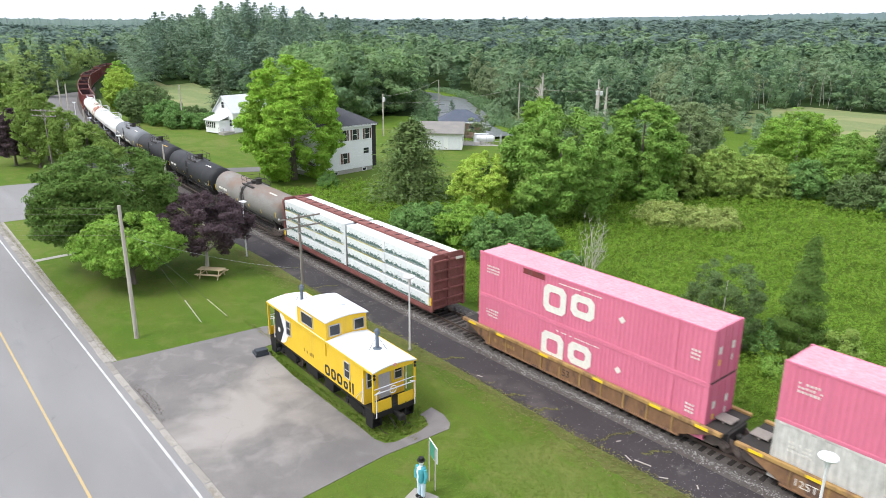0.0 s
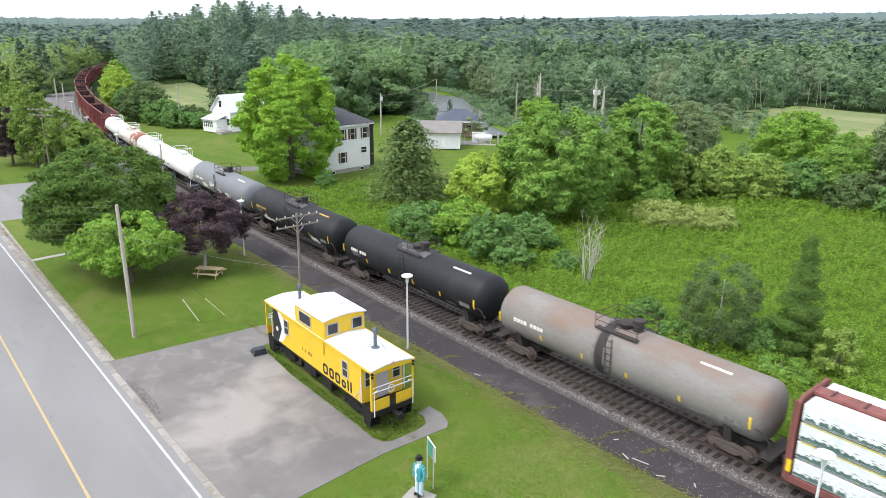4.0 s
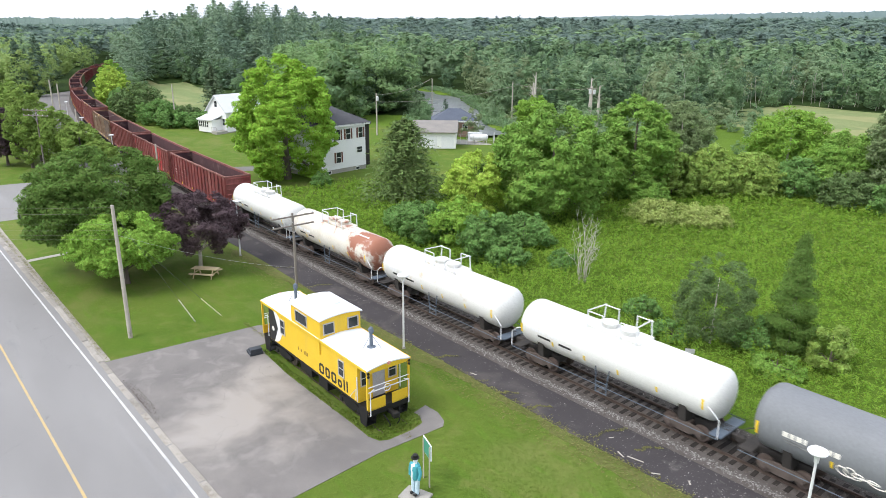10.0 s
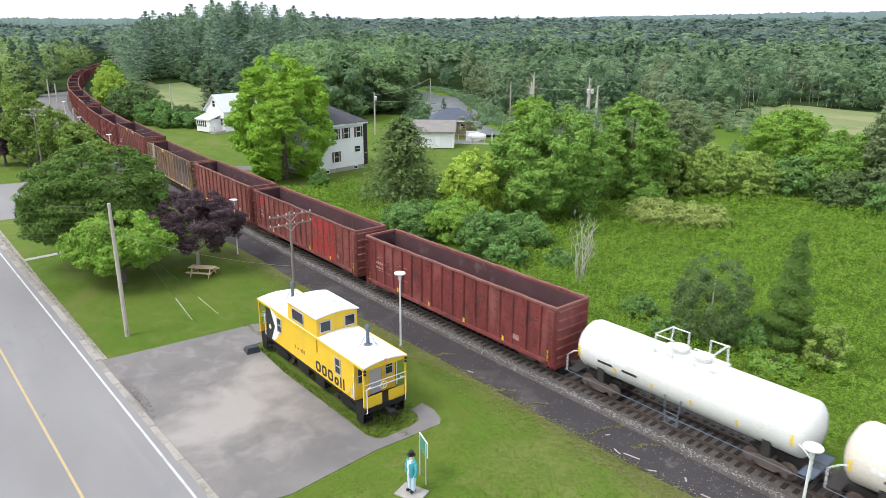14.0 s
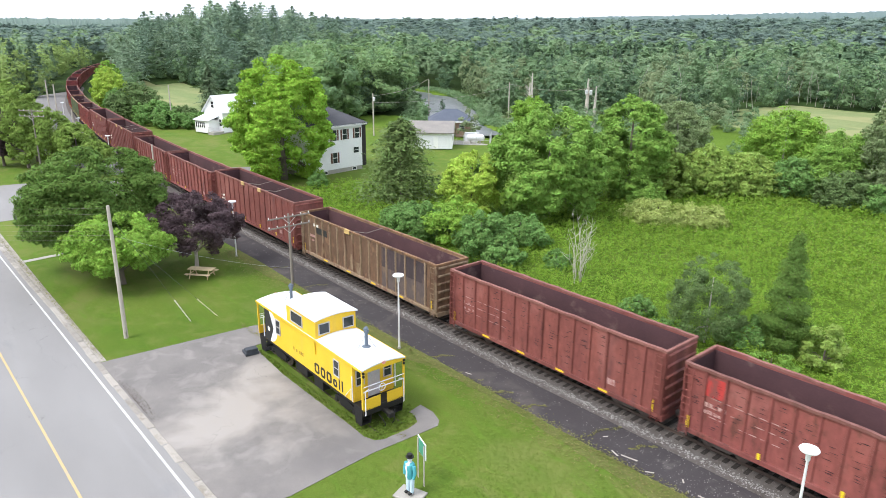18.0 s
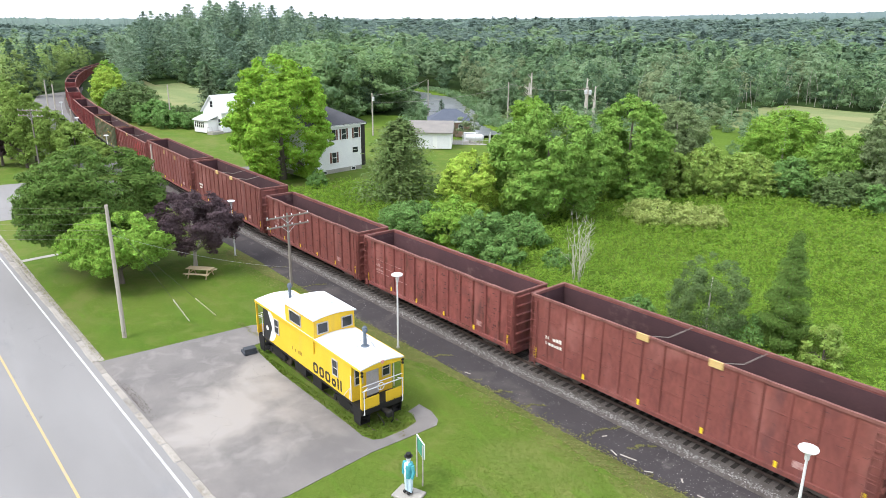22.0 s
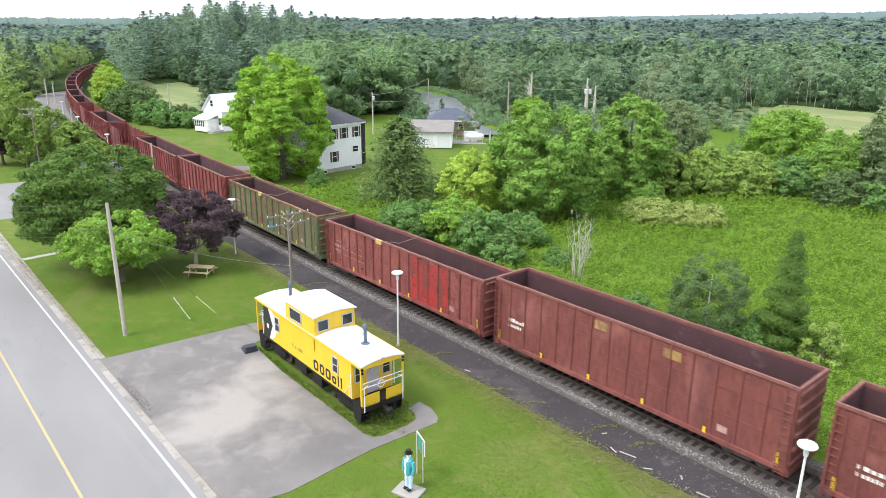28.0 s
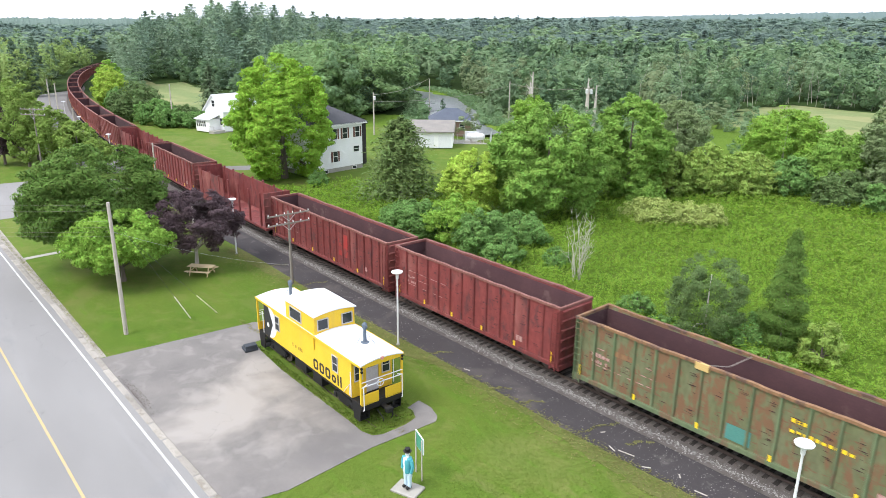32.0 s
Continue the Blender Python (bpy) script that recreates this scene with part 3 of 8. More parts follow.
gx, gy = spaced(-4400, 1500, -150, 15, 2.0, 1.08), spaced(-1500, 4400, -45, 90, 2.0, 1.08)
GX, GY = np.meshgrid(gx, gy)
nx, ny = len(gx), len(gy)
gi = np.arange(nx * ny).reshape(ny, nx)
gq = np.stack([gi[:-1, :-1], gi[:-1, 1:], gi[1:, 1:], gi[1:, :-1]], -1).reshape(-1, 4)
gv = np.stack([GX, GY, ground_z(GX, GY)], -1).reshape(-1, 3)
gm = quads_mesh("ground", gv, gq)
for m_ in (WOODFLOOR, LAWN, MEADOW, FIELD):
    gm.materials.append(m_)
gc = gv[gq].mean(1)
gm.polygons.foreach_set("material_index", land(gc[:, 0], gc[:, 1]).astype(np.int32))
gm.polygons.foreach_set("use_smooth", np.ones(len(gq), bool))
tagged(new("ground", gm), "mown lawn, lush green meadow and forest floor", "ground", kind="structure")


def sheet(name, poly, z, thick, mat, label, category):
    g = Geo().prism(poly, "z", z - thick, z)
    return tagged(part(name, g, mat), label, category, kind="structure")


# river
wg = Geo()
wv = []
for i, (x, y) in enumerate(RIVER):
    a, b = RIVER[max(i - 1, 0)], RIVER[min(i + 1, len(RIVER) - 1)]
    d = Vector((b[0] - a[0], b[1] - a[1])).normalized()
    wd = 7.4 + 1.2 * math.sin(i * 1.9)
    wv += [(x - d.y * wd, y + d.x * wd, -0.5), (x + d.y * wd, y - d.x * wd, -0.5)]
wg.add(wv, [(2 * i, 2 * i + 1, 2 * i + 3, 2 * i + 2) for i in range(len(RIVER) - 1)])
tagged(part("water", wg, WATER), "grey reflecting river between grassy banks", "river", kind="structure")

# road with kerb and lines
sheet("road", [(-240, -30.2), (80, -30.2), (80, -20.95), (-240, -20.95)], 0.03, 0.12, ASPHALT, "light grey asphalt two-lane road with worn lines", "road")
sheet("side_road", [(-107.3, -21.0), (-85.5, -21.0), (-85.1, -12.0), (-88, -8), (-90, -3.4), (-99.9, -3.2), (-104.6, -7.3), (-105.4, -10.8)], 0.022, 0.1, ASPHALT, "grey asphalt side road opening off the main road", "road")
for nm, y, w, mt in (("white_line", -21.62, 0.06, WHITELINE), ("yellow_line", -25.4, 0.06, YELLOWLINE), ("white_line", -29.2, 0.06, WHITELINE)):
    sheet(nm, [(-240, y - w), (80, y - w), (80, y + w), (-240, y + w)], 0.036, 0.006, mt, "worn painted line along the road", "road marking")
lot = [(x, float(line_y(x)) - 2.2) for x in (-100, -130, -160, -190, -220, -250, -262)] + [(-250, 18), (-215, 9.5), (-190, 4), (-160, -2.5), (-130, -6.5), (-112, -7)]
sheet("gravel_lot", lot, 0.016, 0.08, GRAVEL, "grey gravel yard beside the railway", "yard")
pad = [(-43.2, -20.9), (-42.4, -11.0), (-41.6, -9.9), (-39.6, -9.9), (-39.3, -12.4), (-37.8, -12.68), (-34.6, -12.94), (-30.6, -12.98), (-27.1, -13.0), (-25.8, -13.05), (-25.15, -12.85), (-24.92, -12.4), (-24.9, -10.9), (-25.1, -10.1), (-25.6, -9.85), (-26.2, -9.8), (-26.4, -8.85), (-25.4, -8.8), (-24.5, -9.1), (-24.12, -9.5), (-24.2, -11.5), (-24.3, -13.5), (-23.94, -18.3), (-24.6, -20.9)]
sheet("paved_pad", pad, 0.026, 0.1, PADASPHALT, "faded grey asphalt parking pad with stains", "pavement")
plat = [(x, float(line_y(x)) - 2.0) for x in np.linspace(60, -100, 17)] + [(x, float(line_y(x)) - 4.75 + 0.15 * math.sin(x)) for x in np.linspace(-100, 60, 33)]
edge = [(x, float(line_y(x)) - 4.5) for x in np.linspace(20, -60, 9)] + [(x, float(line_y(x)) - 5.6 - 0.5 * noise.noise(Vector((x * 0.4, 0, 3))) - 0.35 * math.sin(x * 0.31) - 0.25 * noise.noise(Vector((x * 1.7, 5, 3)))) for x in np.linspace(-60, 20, 200)]
sheet("lawn_edge", edge, 0.01, 0.05, DRYLAWN, "dry brownish grass along the platform's edge", "grass verge")
sheet("platform", plat, 0.02, 0.1, PLATFORM, "dark cracked asphalt station platform strip beside the track", "pavement")

# ballast bed
bg = Geo()
prof = [(-2.3, 0.0), (-1.95, 0.09), (-1.42, 0.13), (1.42, 0.13), (1.9, 0.1), (3.0, -0.15)]
bs_ = np.arange(80, -420, -2.0)
for s in bs_:
    m = on_line(s)
    bg.v += [tuple(m @ Vector((0, y, z))) for y, z in prof]
k = len(prof)
bg.f += [(i * k + j, i * k + j + 1, (i + 1) * k + j + 1, (i + 1) * k + j) for i in range(len(bs_) - 1) for j in range(k - 1)]
tagged(part("ballast_bed", bg, BALLAST), "grey crushed-stone ballast bed under the track", "ballast", kind="structure")


def scatter_stones(name, pts, size, mat, label):
    """Loose small stones, each a squashed four-sided lump."""
    n = len(pts)
    a = rng.uniform(0, 6.28, n)
    s = size * rng.uniform(0.5, 1.5, n)
    base = np.array([[1, 0, 0], [0, 1, 0], [-1, 0, 0], [0, -1, 0], [0, 0, 0.8]])
    v = np.zeros((n, 5, 3))
    for j, b in enumerate(base):
        rad = s * rng.uniform(0.7, 1.3, n)
        v[:, j, 0] = (b[0] * np.cos(a) - b[1] * np.sin(a)) * rad
        v[:, j, 1] = (b[0] * np.sin(a) + b[1] * np.cos(a)) * rad
        v[:, j, 2] = b[2] * rad
    v += pts[:, None, :]
    i = np.arange(n)[:, None, None] * 5
    q = (i + np.array([[0, 1, 4, 4], [1, 2, 4, 4], [2, 3, 4, 4], [3, 0, 4, 4]])).reshape(-1, 4)
    me = bpy.data.meshes.new(name)
    me.from_pydata(v.reshape(-1, 3).tolist(), [], q[:, :3].tolist())
    me.materials.append(mat)
    return tagged(new(name, me), label, "stones", kind="stuff")


n_ = 9000
sx = rng.uniform(-75, 6, n_)
so = np.where(rng.random(n_) < 0.75, rng.normal(-1.8, 0.14, n_), rng.uniform(1.3, 2.2, n_))
sp = np.stack([sx, line_y(sx) + so, np.interp(so, [p[0] for p in prof], [p[1] for p in prof]) - 0.01], 1)
scatter_stones("ballast_stones", sp, 0.045, STONE, "loose grey ballast stones beside the rails")
n_ = 9000
sx, so = rng.uniform(-70, 4, n_), rng.uniform(-1.45, 1.45, n_)
scatter_stones("oily_stones", np.stack([sx, line_y(sx) + so, np.full(n_, 0.122)], 1), 0.05, BROWNSTONE, "oily brown ballast between the ties")
n_ = 900
sx = np.concatenate([rng.uniform(-55, 0, n_ - 350), rng.normal(-13, 3.0, 350)])
so = -2.2 - 2.6 * rng.beta(0.8, 0.9, n_)
scatter_stones("platform_stones", np.stack([sx, line_y(sx) + so, np.full(n_, 0.018)], 1), 0.024, STONE, "pale stone chips strewn over the old platform")

n_ = 500
sx, so = rng.normal(-37.0, 1.3, n_), -20.78 + 0.45 * rng.random(n_) ** 2
scatter_stones("rubble", np.stack([sx, so, np.full(n_, 0.026)], 1), 0.026, BROWNSTONE, "crumbled asphalt along the pad's edge")
# track: two rails, and ties each of its own
track = empty("railway_track", pose(0, 0, 0), "rusty single railway track on wooden ties", "railway track", kind="structure")
for w in (-0.755, 0.755):
    g = Geo()
    rp = [(-0.065, 0.16), (0.065, 0.16), (0.065, 0.175), (0.015, 0.19), (0.015, 0.26), (0.035, 0.27), (0.035, 0.305), (-0.035, 0.305), (-0.035, 0.27), (-0.015, 0.26), (-0.015, 0.19), (-0.065, 0.175)]
    st = np.arange(60, -400, -2.0)
    for s in st:
        m = on_line(s, 0, w)
        g.v += [tuple(m @ Vector((0, y, z))) for y, z in rp]
    k = len(rp)
    g.f += [(i * k + j, i * k + (j + 1) % k, (i + 1) * k + (j + 1) % k, (i + 1) * k + j) for i in range(len(st) - 1) for j in range(k)]
    part("rail", g, RAILSTEEL, track)
tie_me = Geo().box(-0.115, 0.115, -1.3, 1.3, 0.05, 0.172, 0.012).mesh("tie")
for i in range(165):
    s = 3 - i * 0.52 + rng.uniform(-0.04, 0.04)
    part("tie", tie_me, TIE, track, m=on_line(s) @ pose(0, rng.uniform(-0.12, 0.08), rng.uniform(-0.012, 0.006), 0, 0, rng.uniform(-1.5, 1.5)))
g = Geo()
for s in np.arange(-83.0, -330, -0.52):
    m = on_line(s)
    b = Geo().box(-0.115, 0.115, -1.3, 1.3, 0.05, 0.172)
    g.add([tuple(m @ Vector(p)) for p in b.v], b.f)
tagged(part("far_ties", g, TIE, track), "", kind="stuff")

# broken pale laths left lying on the platform
lath_me = Geo().box(-0.42, 0.42, -0.035, 0.035, 0, 0.02, 0.004).mesh("wood_scrap")
for x, y, rz, k in ((-15.9, -4.25, 12, 1.0), (-16.6, -4.45, -20, 0.6), (-14.6, -4.5, 35, 0.5), (-11.9, -4.3, 8, 0.7), (-27.4, -4.3, 16, 0.5), (-13.2, -3.9, -48, 0.35), (-17.8, -3.6, 60, 0.3)):
    tagged(part("wood_scrap", lath_me, PALEBARK, m=pose(x, y, 0.021, 0, 0, rz) @ Matrix.Diagonal((k, 1, 1, 1))), "pale broken wooden lath lying on the platform", "wood scrap", "laths on the platform")

# kerb of concrete blocks along the road, low and worn
kerb = empty("kerb", pose(0, 0, 0), "worn low concrete kerb along the road", "kerb", kind="structure")
kb = Geo().box(-0.965, 0.965, -0.2, 0.2, -0.1, 0.075, 0.045).mesh("kerb_stone")
for i in range(48):
    x = -9 - i * 1.96
    if -104 < x < -87:
        continue
    low = -0.018 if -43.5 < x < -24.5 else 0.0
    part("kerb_stone", kb, KERBSTONE, kerb, m=pose(x, -21.02 + 0.06 * math.sin(x * 0.21) + rng.uniform(-0.02, 0.02), low + rng.uniform(-0.02, 0.012), 0, rng.uniform(-0.4, 0.4), rng.uniform(-0.8, 0.8)))
verge = [(-86, -20.9), (-43.3, -20.9), (-43.3, -20.5), (-60, -20.4), (-86, -20.1)]
sheet("gravel_verge", verge, 0.012, 0.05, KERBSTONE, "narrow sandy strip behind the kerb", "verge")
sheet("footpath", [(-68.9, -20.5), (-69.2, -16.4), (-68.55, -16.4), (-68.2, -20.5)], 0.018, 0.05, CONCRETE, "short pale concrete footpath across the lawn", "path")

# ---- plants ----
def unit(n):
    v = rng.normal(size=(n, 3))
    return v / np.linalg.norm(v, axis=1, keepdims=True)


def leaf_quads(p, nrm, size, long=1.5):
    """A three-cornered leaf at each point, lying across its normal."""
    n = len(p)
    t = np.cross(nrm, unit(n))
    t /= np.linalg.norm(t, axis=1, keepdims=True) + 1e-9
    b = np.cross(nrm, t)
    s = (size * rng.uniform(0.6, 1.4, n))[:, None]
    k = 0.85 / long ** 0.5
    v = np.stack([p - t * s * 0.6 * long ** 0.5 * 1.2, p + t * s * 0.45 * long ** 0.5 + b * s * 0.5 * k + nrm * s * 0.06, p + t * s * 0.45 * long ** 0.5 - b * s * 0.5 * k], 1)
    return v.reshape(-1, 3)


def leaf_mesh(name, v, mat):
    me = quads_mesh(name, v, np.arange(len(v)).reshape(-1, 3))
    me.materials.append(mat)
    return me


def lobed_points(lobes, n, loose=0.55, droop=0.15, shell=0.72):
    """Leaf places and normals over the outer side of many overlapping rounded lobes."""
    lobes = np.array(lobes, float)
    area = (lobes[:, 3] * lobes[:, 4] + lobes[:, 4] * lobes[:, 5] + lobes[:, 3] * lobes[:, 5])
    w = rng.choice(len(lobes), n, p=area / area.sum())
    mid = np.average(lobes[:, :3], axis=0, weights=area)
    out = lobes[:, :3] - mid
    out /= np.linalg.norm(out, axis=1, keepdims=True) + 1e-6
    out[:, 2] += 0.3
    out /= np.linalg.norm(out, axis=1, keepdims=True) + 1e-6
    d, o, L = unit(n), out[w], lobes[w]
    side = (d * o).sum(1)
    back = side < -0.2
    d[back] -= 2 * side[back, None] * o[back]
    rad = shell + (1.12 - shell) * rng.random(n) ** 0.6
    p = L[:, :3] + d * L[:, 3:] * rad[:, None]
    nrm = d / L[:, 3:]
    nrm /= np.linalg.norm(nrm, axis=1, keepdims=True)
    nrm = nrm + loose * unit(n) + np.array([0, 0, 0.3])
    nrm /= np.linalg.norm(nrm, axis=1, keepdims=True)
    p[:, 2] -= droop * rng.random(n) ** 2
    return p, nrm


def crown_lobes(h, w, base, count, lobe=0.3, top=0.6, sprays=11, flat=(0.42, 0.72)):
    """Lobes over an egg-shaped crown from its base up to h, each with smaller sprays on its outside."""
    m, half = top - 0.2, h - base
    zz = np.linspace(0, 1, 101)
    prof_ = np.where(zz < m, 1 - ((m - zz) / (m * 1.3)) ** 2, 1 - (np.maximum(zz - m, 0) / (1 - m)) ** 2.2)
    prof_ = np.maximum(prof_, 0) ** 0.55
    cdf = np.cumsum(prof_ + 0.12)
    cdf /= cdf[-1]
    out = [(0, 0, base + half * 0.46, w * 0.36, w * 0.36, half * 0.4)]
    for i in range(count):
        zf = float(np.interp((i + rng.uniform(0.2, 0.8)) / count, cdf, zz))
        pr = float(np.interp(zf, zz, prof_))
        a = i * 2.399963 + rng.uniform(-0.5, 0.5)
        s = w * lobe * rng.uniform(0.5, 1.0) * (0.55 + 0.45 * pr)
        r = max(w * 0.5 * pr * rng.uniform(0.84, 1.1) - s * 0.8, 0)
        cx, cy, cz = r * math.cos(a), r * math.sin(a), base + s * 0.5 + (half - s) * zf
        out.append((cx, cy, cz, s * 0.74, s * 0.74, s * 0.62))
        e0 = (zf - 0.35) * 1.5
        for k in range(sprays):
            b, e, q = a + rng.normal(0, 0.8), e0 + rng.normal(0.1, 0.6), s * rng.uniform(0.24, 0.46)
            d = s * rng.uniform(0.3, 0.95)
            out.append((cx + math.cos(b) * math.cos(e) * d, cy + math.sin(b) * math.cos(e) * d, max(cz + math.sin(e) * d, base * 0.6 + q * 0.4), q * 1.2, q * 1.2, q * rng.uniform(*flat)))
    o = np.array(out)
    kz = (h - base) / ((o[:, 2] + o[:, 5]).max() - base)
    kw = w / (2 * np.percentile(np.hypot(o[:, 0], o[:, 1]) + o[:, 3], 90))
    o[:, 2] = base + (o[:, 2] - base) * kz
    o[:, 5] *= kz
    o[:, [0, 1, 3, 4]] *= kw
    return [tuple(q) for q in o]


def trunk_geo(h, r, lobes, limbs=9, lean=0.0):
    g = Geo()
    z = np.linspace(-0.3, h, 6)
    pts = [(lean * t / h + 0.06 * math.sin(t * 1.3), 0.05 * math.sin(t * 0.9 + 1), t) for t in z]
    g.tube(pts, [r * (1.25 if i == 0 else 1 - 0.8 * i / 6) for i in range(6)], 9)
    pick = lobes[1:] if len(lobes) > 1 else lobes
    for i in range(min(limbs, len(pick))):
        l = pick[(i * 5) % len(pick)]
        z0 = max(min(l[2] - 1.2, h * 0.9) * rng.uniform(0.55, 0.8), h * 0.25)
        g.tube([(lean * z0 / h, 0, z0), (l[0] * 0.5, l[1] * 0.5, (z0 + l[2]) * 0.5 + 0.3), (l[0], l[1], l[2])], [r * 0.42, r * 0.26, r * 0.06], 6)
    return g


def broadleaf(name, label, x, y, h, w, base, count, leaves, leaf, mat, trunk_r=0.25, bark=None, lobe=0.3, top=0.6, category="tree", lobes=None, sparse=False):
    z = float(ground_z(x, y))
    t = empty(name, pose(x, y, z, 0, 0, rng.uniform(0, 360)), label, category)
    lb = lobes or crown_lobes(h, w, base, int(count * 1.7), lobe * 0.86, top)
    part("trunk", trunk_geo(h * 0.75, trunk_r, lb, 12 if sparse else 9), bark or BARK, t, smooth=True)
    p, nrm = lobed_points(lb, int(leaves * 2.2), 0.62, shell=0.3 if sparse else 0.55)
    part("crown", leaf_mesh("crown", leaf_quads(p, nrm, leaf * 0.68), mat), mat, t)
    return t


def leafmat(name, c, through_light=0.22, island=0.28, big=0.25):
    return material(name, c, tuple(k * 0.78 for k in c), 0.6, scale=big, fine=3, bump=0, island=island, through_light=through_light)


ASHLEAF = leafmat("bright_green_leaves", (0.32, 0.545, 0.07))
DARKMAPLE = leafmat("dark_maple_leaves", (0.14, 0.24, 0.055))
LIMELEAF = leafmat("fresh_green_leaves", (0.265, 0.455, 0.075))
PURPLELEAF = leafmat("purple_maple_leaves", (0.115, 0.08, 0.09), 0.2)
MAPLELEAF = leafmat("green_maple_leaves", (0.24, 0.415, 0.085))
LIGHTLEAF = leafmat("yellow_green_leaves", (0.43, 0.6, 0.1))
BUSHLEAF = leafmat("bush_leaves", (0.18, 0.33, 0.095))
SUMAC = leafmat("sumac_leaves", (0.3, 0.43, 0.1))
PINENEEDLE = leafmat("pine_needles", (0.165, 0.235, 0.130), 0.12)
OLIVELEAF = leafmat("dull_olive_leaves", (0.15, 0.23, 0.085), 0.2)
GREYLEAF = leafmat("grey_green_leaves", (0.240, 0.320, 0.150), 0.25)
CEDAR = leafmat("cedar_leaves", (0.25, 0.37, 0.085), 0.15)
FORESTLEAF = leafmat("far_broadleaf_leaves", (0.225, 0.35, 0.18), 0.36, 0.15, 0.03)
FORESTDARK = leafmat("far_conifer_needles", (0.165, 0.25, 0.165), 0.1, 0.15, 0.03)
# haze put into the next two leaf colours, paler and bluer with distance
FARLEAF = leafmat("haze_tinted_leaves", (0.255, 0.355, 0.285), 0.5, 0.08, 0.012)
FARDARK = leafmat("haze_tinted_needles", (0.225, 0.315, 0.275), 0.5, 0.08, 0.012)
WOODPALE = leafmat("pale_wood_leaves", (0.285, 0.41, 0.23), 0.4, 0.15, 0.03)
WOODDEEP = leafmat("deep_wood_leaves", (0.15, 0.245, 0.14), 0.32, 0.15, 0.03)
WOODGOLD = leafmat("yellowish_wood_leaves", (0.265, 0.34, 0.18), 0.3, 0.15, 0.03)
RIVERLEAF = leafmat("riverside_leaves", (0.28, 0.43, 0.19), 0.35, 0.18, 0.03)
LANELEAF = leafmat("fresh_lane_leaves", (0.4, 0.54, 0.19), 0.4, 0.15, 0.03)
HILLPINE = leafmat("hill_pine_needles", (0.29, 0.405, 0.265), 0.25, 0.26, 0.05)
HILLPINEDEEP = leafmat("deep_hill_pine_needles", (0.195, 0.29, 0.205), 0.22, 0.26, 0.05)
TURF = leafmat("lawn_blades", (0.15, 0.225, 0.036), 0.3, 0.16, 0.3)
DRYTURF = leafmat("dry_grass_blades", (0.22, 0.22, 0.08), 0.25, 0.3, 0.3)
YARDPINE = leafmat("yard_pine_needles", (0.17, 0.25, 0.085), 0.18)
BLOOM = leafmat("cream_blossom", (0.42, 0.51, 0.16), 0.3)
WEED = leafmat("meadow_weeds", (0.225, 0.38, 0.05), 0.4, 0.15, 0.12)
WEEDTALL = leafmat("tall_meadow_weeds", (0.265, 0.43, 0.058), 0.4, 0.16, 0.12)
WEEDPALE = leafmat("pale_meadow_grass", (0.29, 0.41, 0.08), 0.4, 0.18, 0.12)

broadleaf("ash_tree", "tall bright green ash tree with a full round crown", -86.5, 15.2, 17.0, 13.4, 0.4, 50, 46000, 0.36, ASHLEAF, 0.45, lobe=0.2, top=0.62)
broadleaf("maple_tree", "large dark green maple tree on the lawn", -62.8, -15.2, 10.6, 11.8, 2.3, 40, 34000, 0.28, DARKMAPLE, 0.35, lobe=0.22, top=0.62)
broadleaf("small_maple_tree", "low fresh green tree with a round crown", -57.0, -15.3, 6.1, 7.9, 1.7, 30, 20000, 0.25, LIMELEAF, 0.2, lobe=0.24, top=0.55)
broadleaf("purple_maple_tree", "dark purple-leaved maple tree on the lawn", -57.6, -8.9, 6.9, 8.2, 2.0, 30, 17000, 0.2, PURPLELEAF, 0.17, lobe=0.18, top=0.55, bark=POLEWOOD, sparse=True)
broadleaf("maple_tree", "wide green maple tree at the meadow's edge", -49.2, 27.6, 12.6, 13.0, 0.6, 42, 30000, 0.36, MAPLELEAF, 0.3, lobe=0.21, top=0.62)
broadleaf("maple_tree", "upright green tree at the meadow's edge", -48.8, 42.2, 13.0, 9.4, 0.6, 34, 22000, 0.36, MAPLELEAF, 0.28, lobe=0.24, top=0.68)
broadleaf("young_maple_tree", "bright yellow-green young tree", -54.6, 21.2, 7.7, 7.0, 0.3, 26, 16000, 0.28, LIGHTLEAF, 0.16, lobe=0.24)
broadleaf("alder_tree", "thin greyish tree with bare twigs", -49.5, 53.5, 11.6, 6.0, 1.0, 20, 7000, 0.34, GREYLEAF, 0.18, PALEBARK, sparse=True)
broadleaf("alder_tree", "light green tree at the edge of the hay field", -41.8, 68.5, 10.2, 10.6, 0.6, 28, 15000, 0.36, LIMELEAF, 0.22, PALEBARK)
broadleaf("alder_tree", "green tree among bushes at the meadow's edge", -32.7, 64, 8.6, 8.6, 0.3, 24, 12000, 0.34, MAPLELEAF, 0.2)
broadleaf("alder_tree", "tall thin grey-green tree at the meadow's edge", -27.4, 63.5, 12.6, 7.0, 1.2, 24, 9000, 0.34, GREYLEAF, 0.2, PALEBARK, sparse=True)
broadleaf("alder_tree", "dark green tree at the meadow's edge", -29.5, 66, 9.6, 6.0, 0.6, 18, 9000, 0.34, DARKMAPLE, 0.2)
broadleaf("alder_tree", "grey-green tree with thin leaves by the hay field", -59.5, 70.5, 9.8, 9.0, 1.0, 22, 8000, 0.36, GREYLEAF, 0.2, PALEBARK, sparse=True)
broadleaf("alder_tree", "green tree beside the river", -96, 76, 7.6, 8.0, 0.4, 22, 9000, 0.36, LIMELEAF, 0.2)
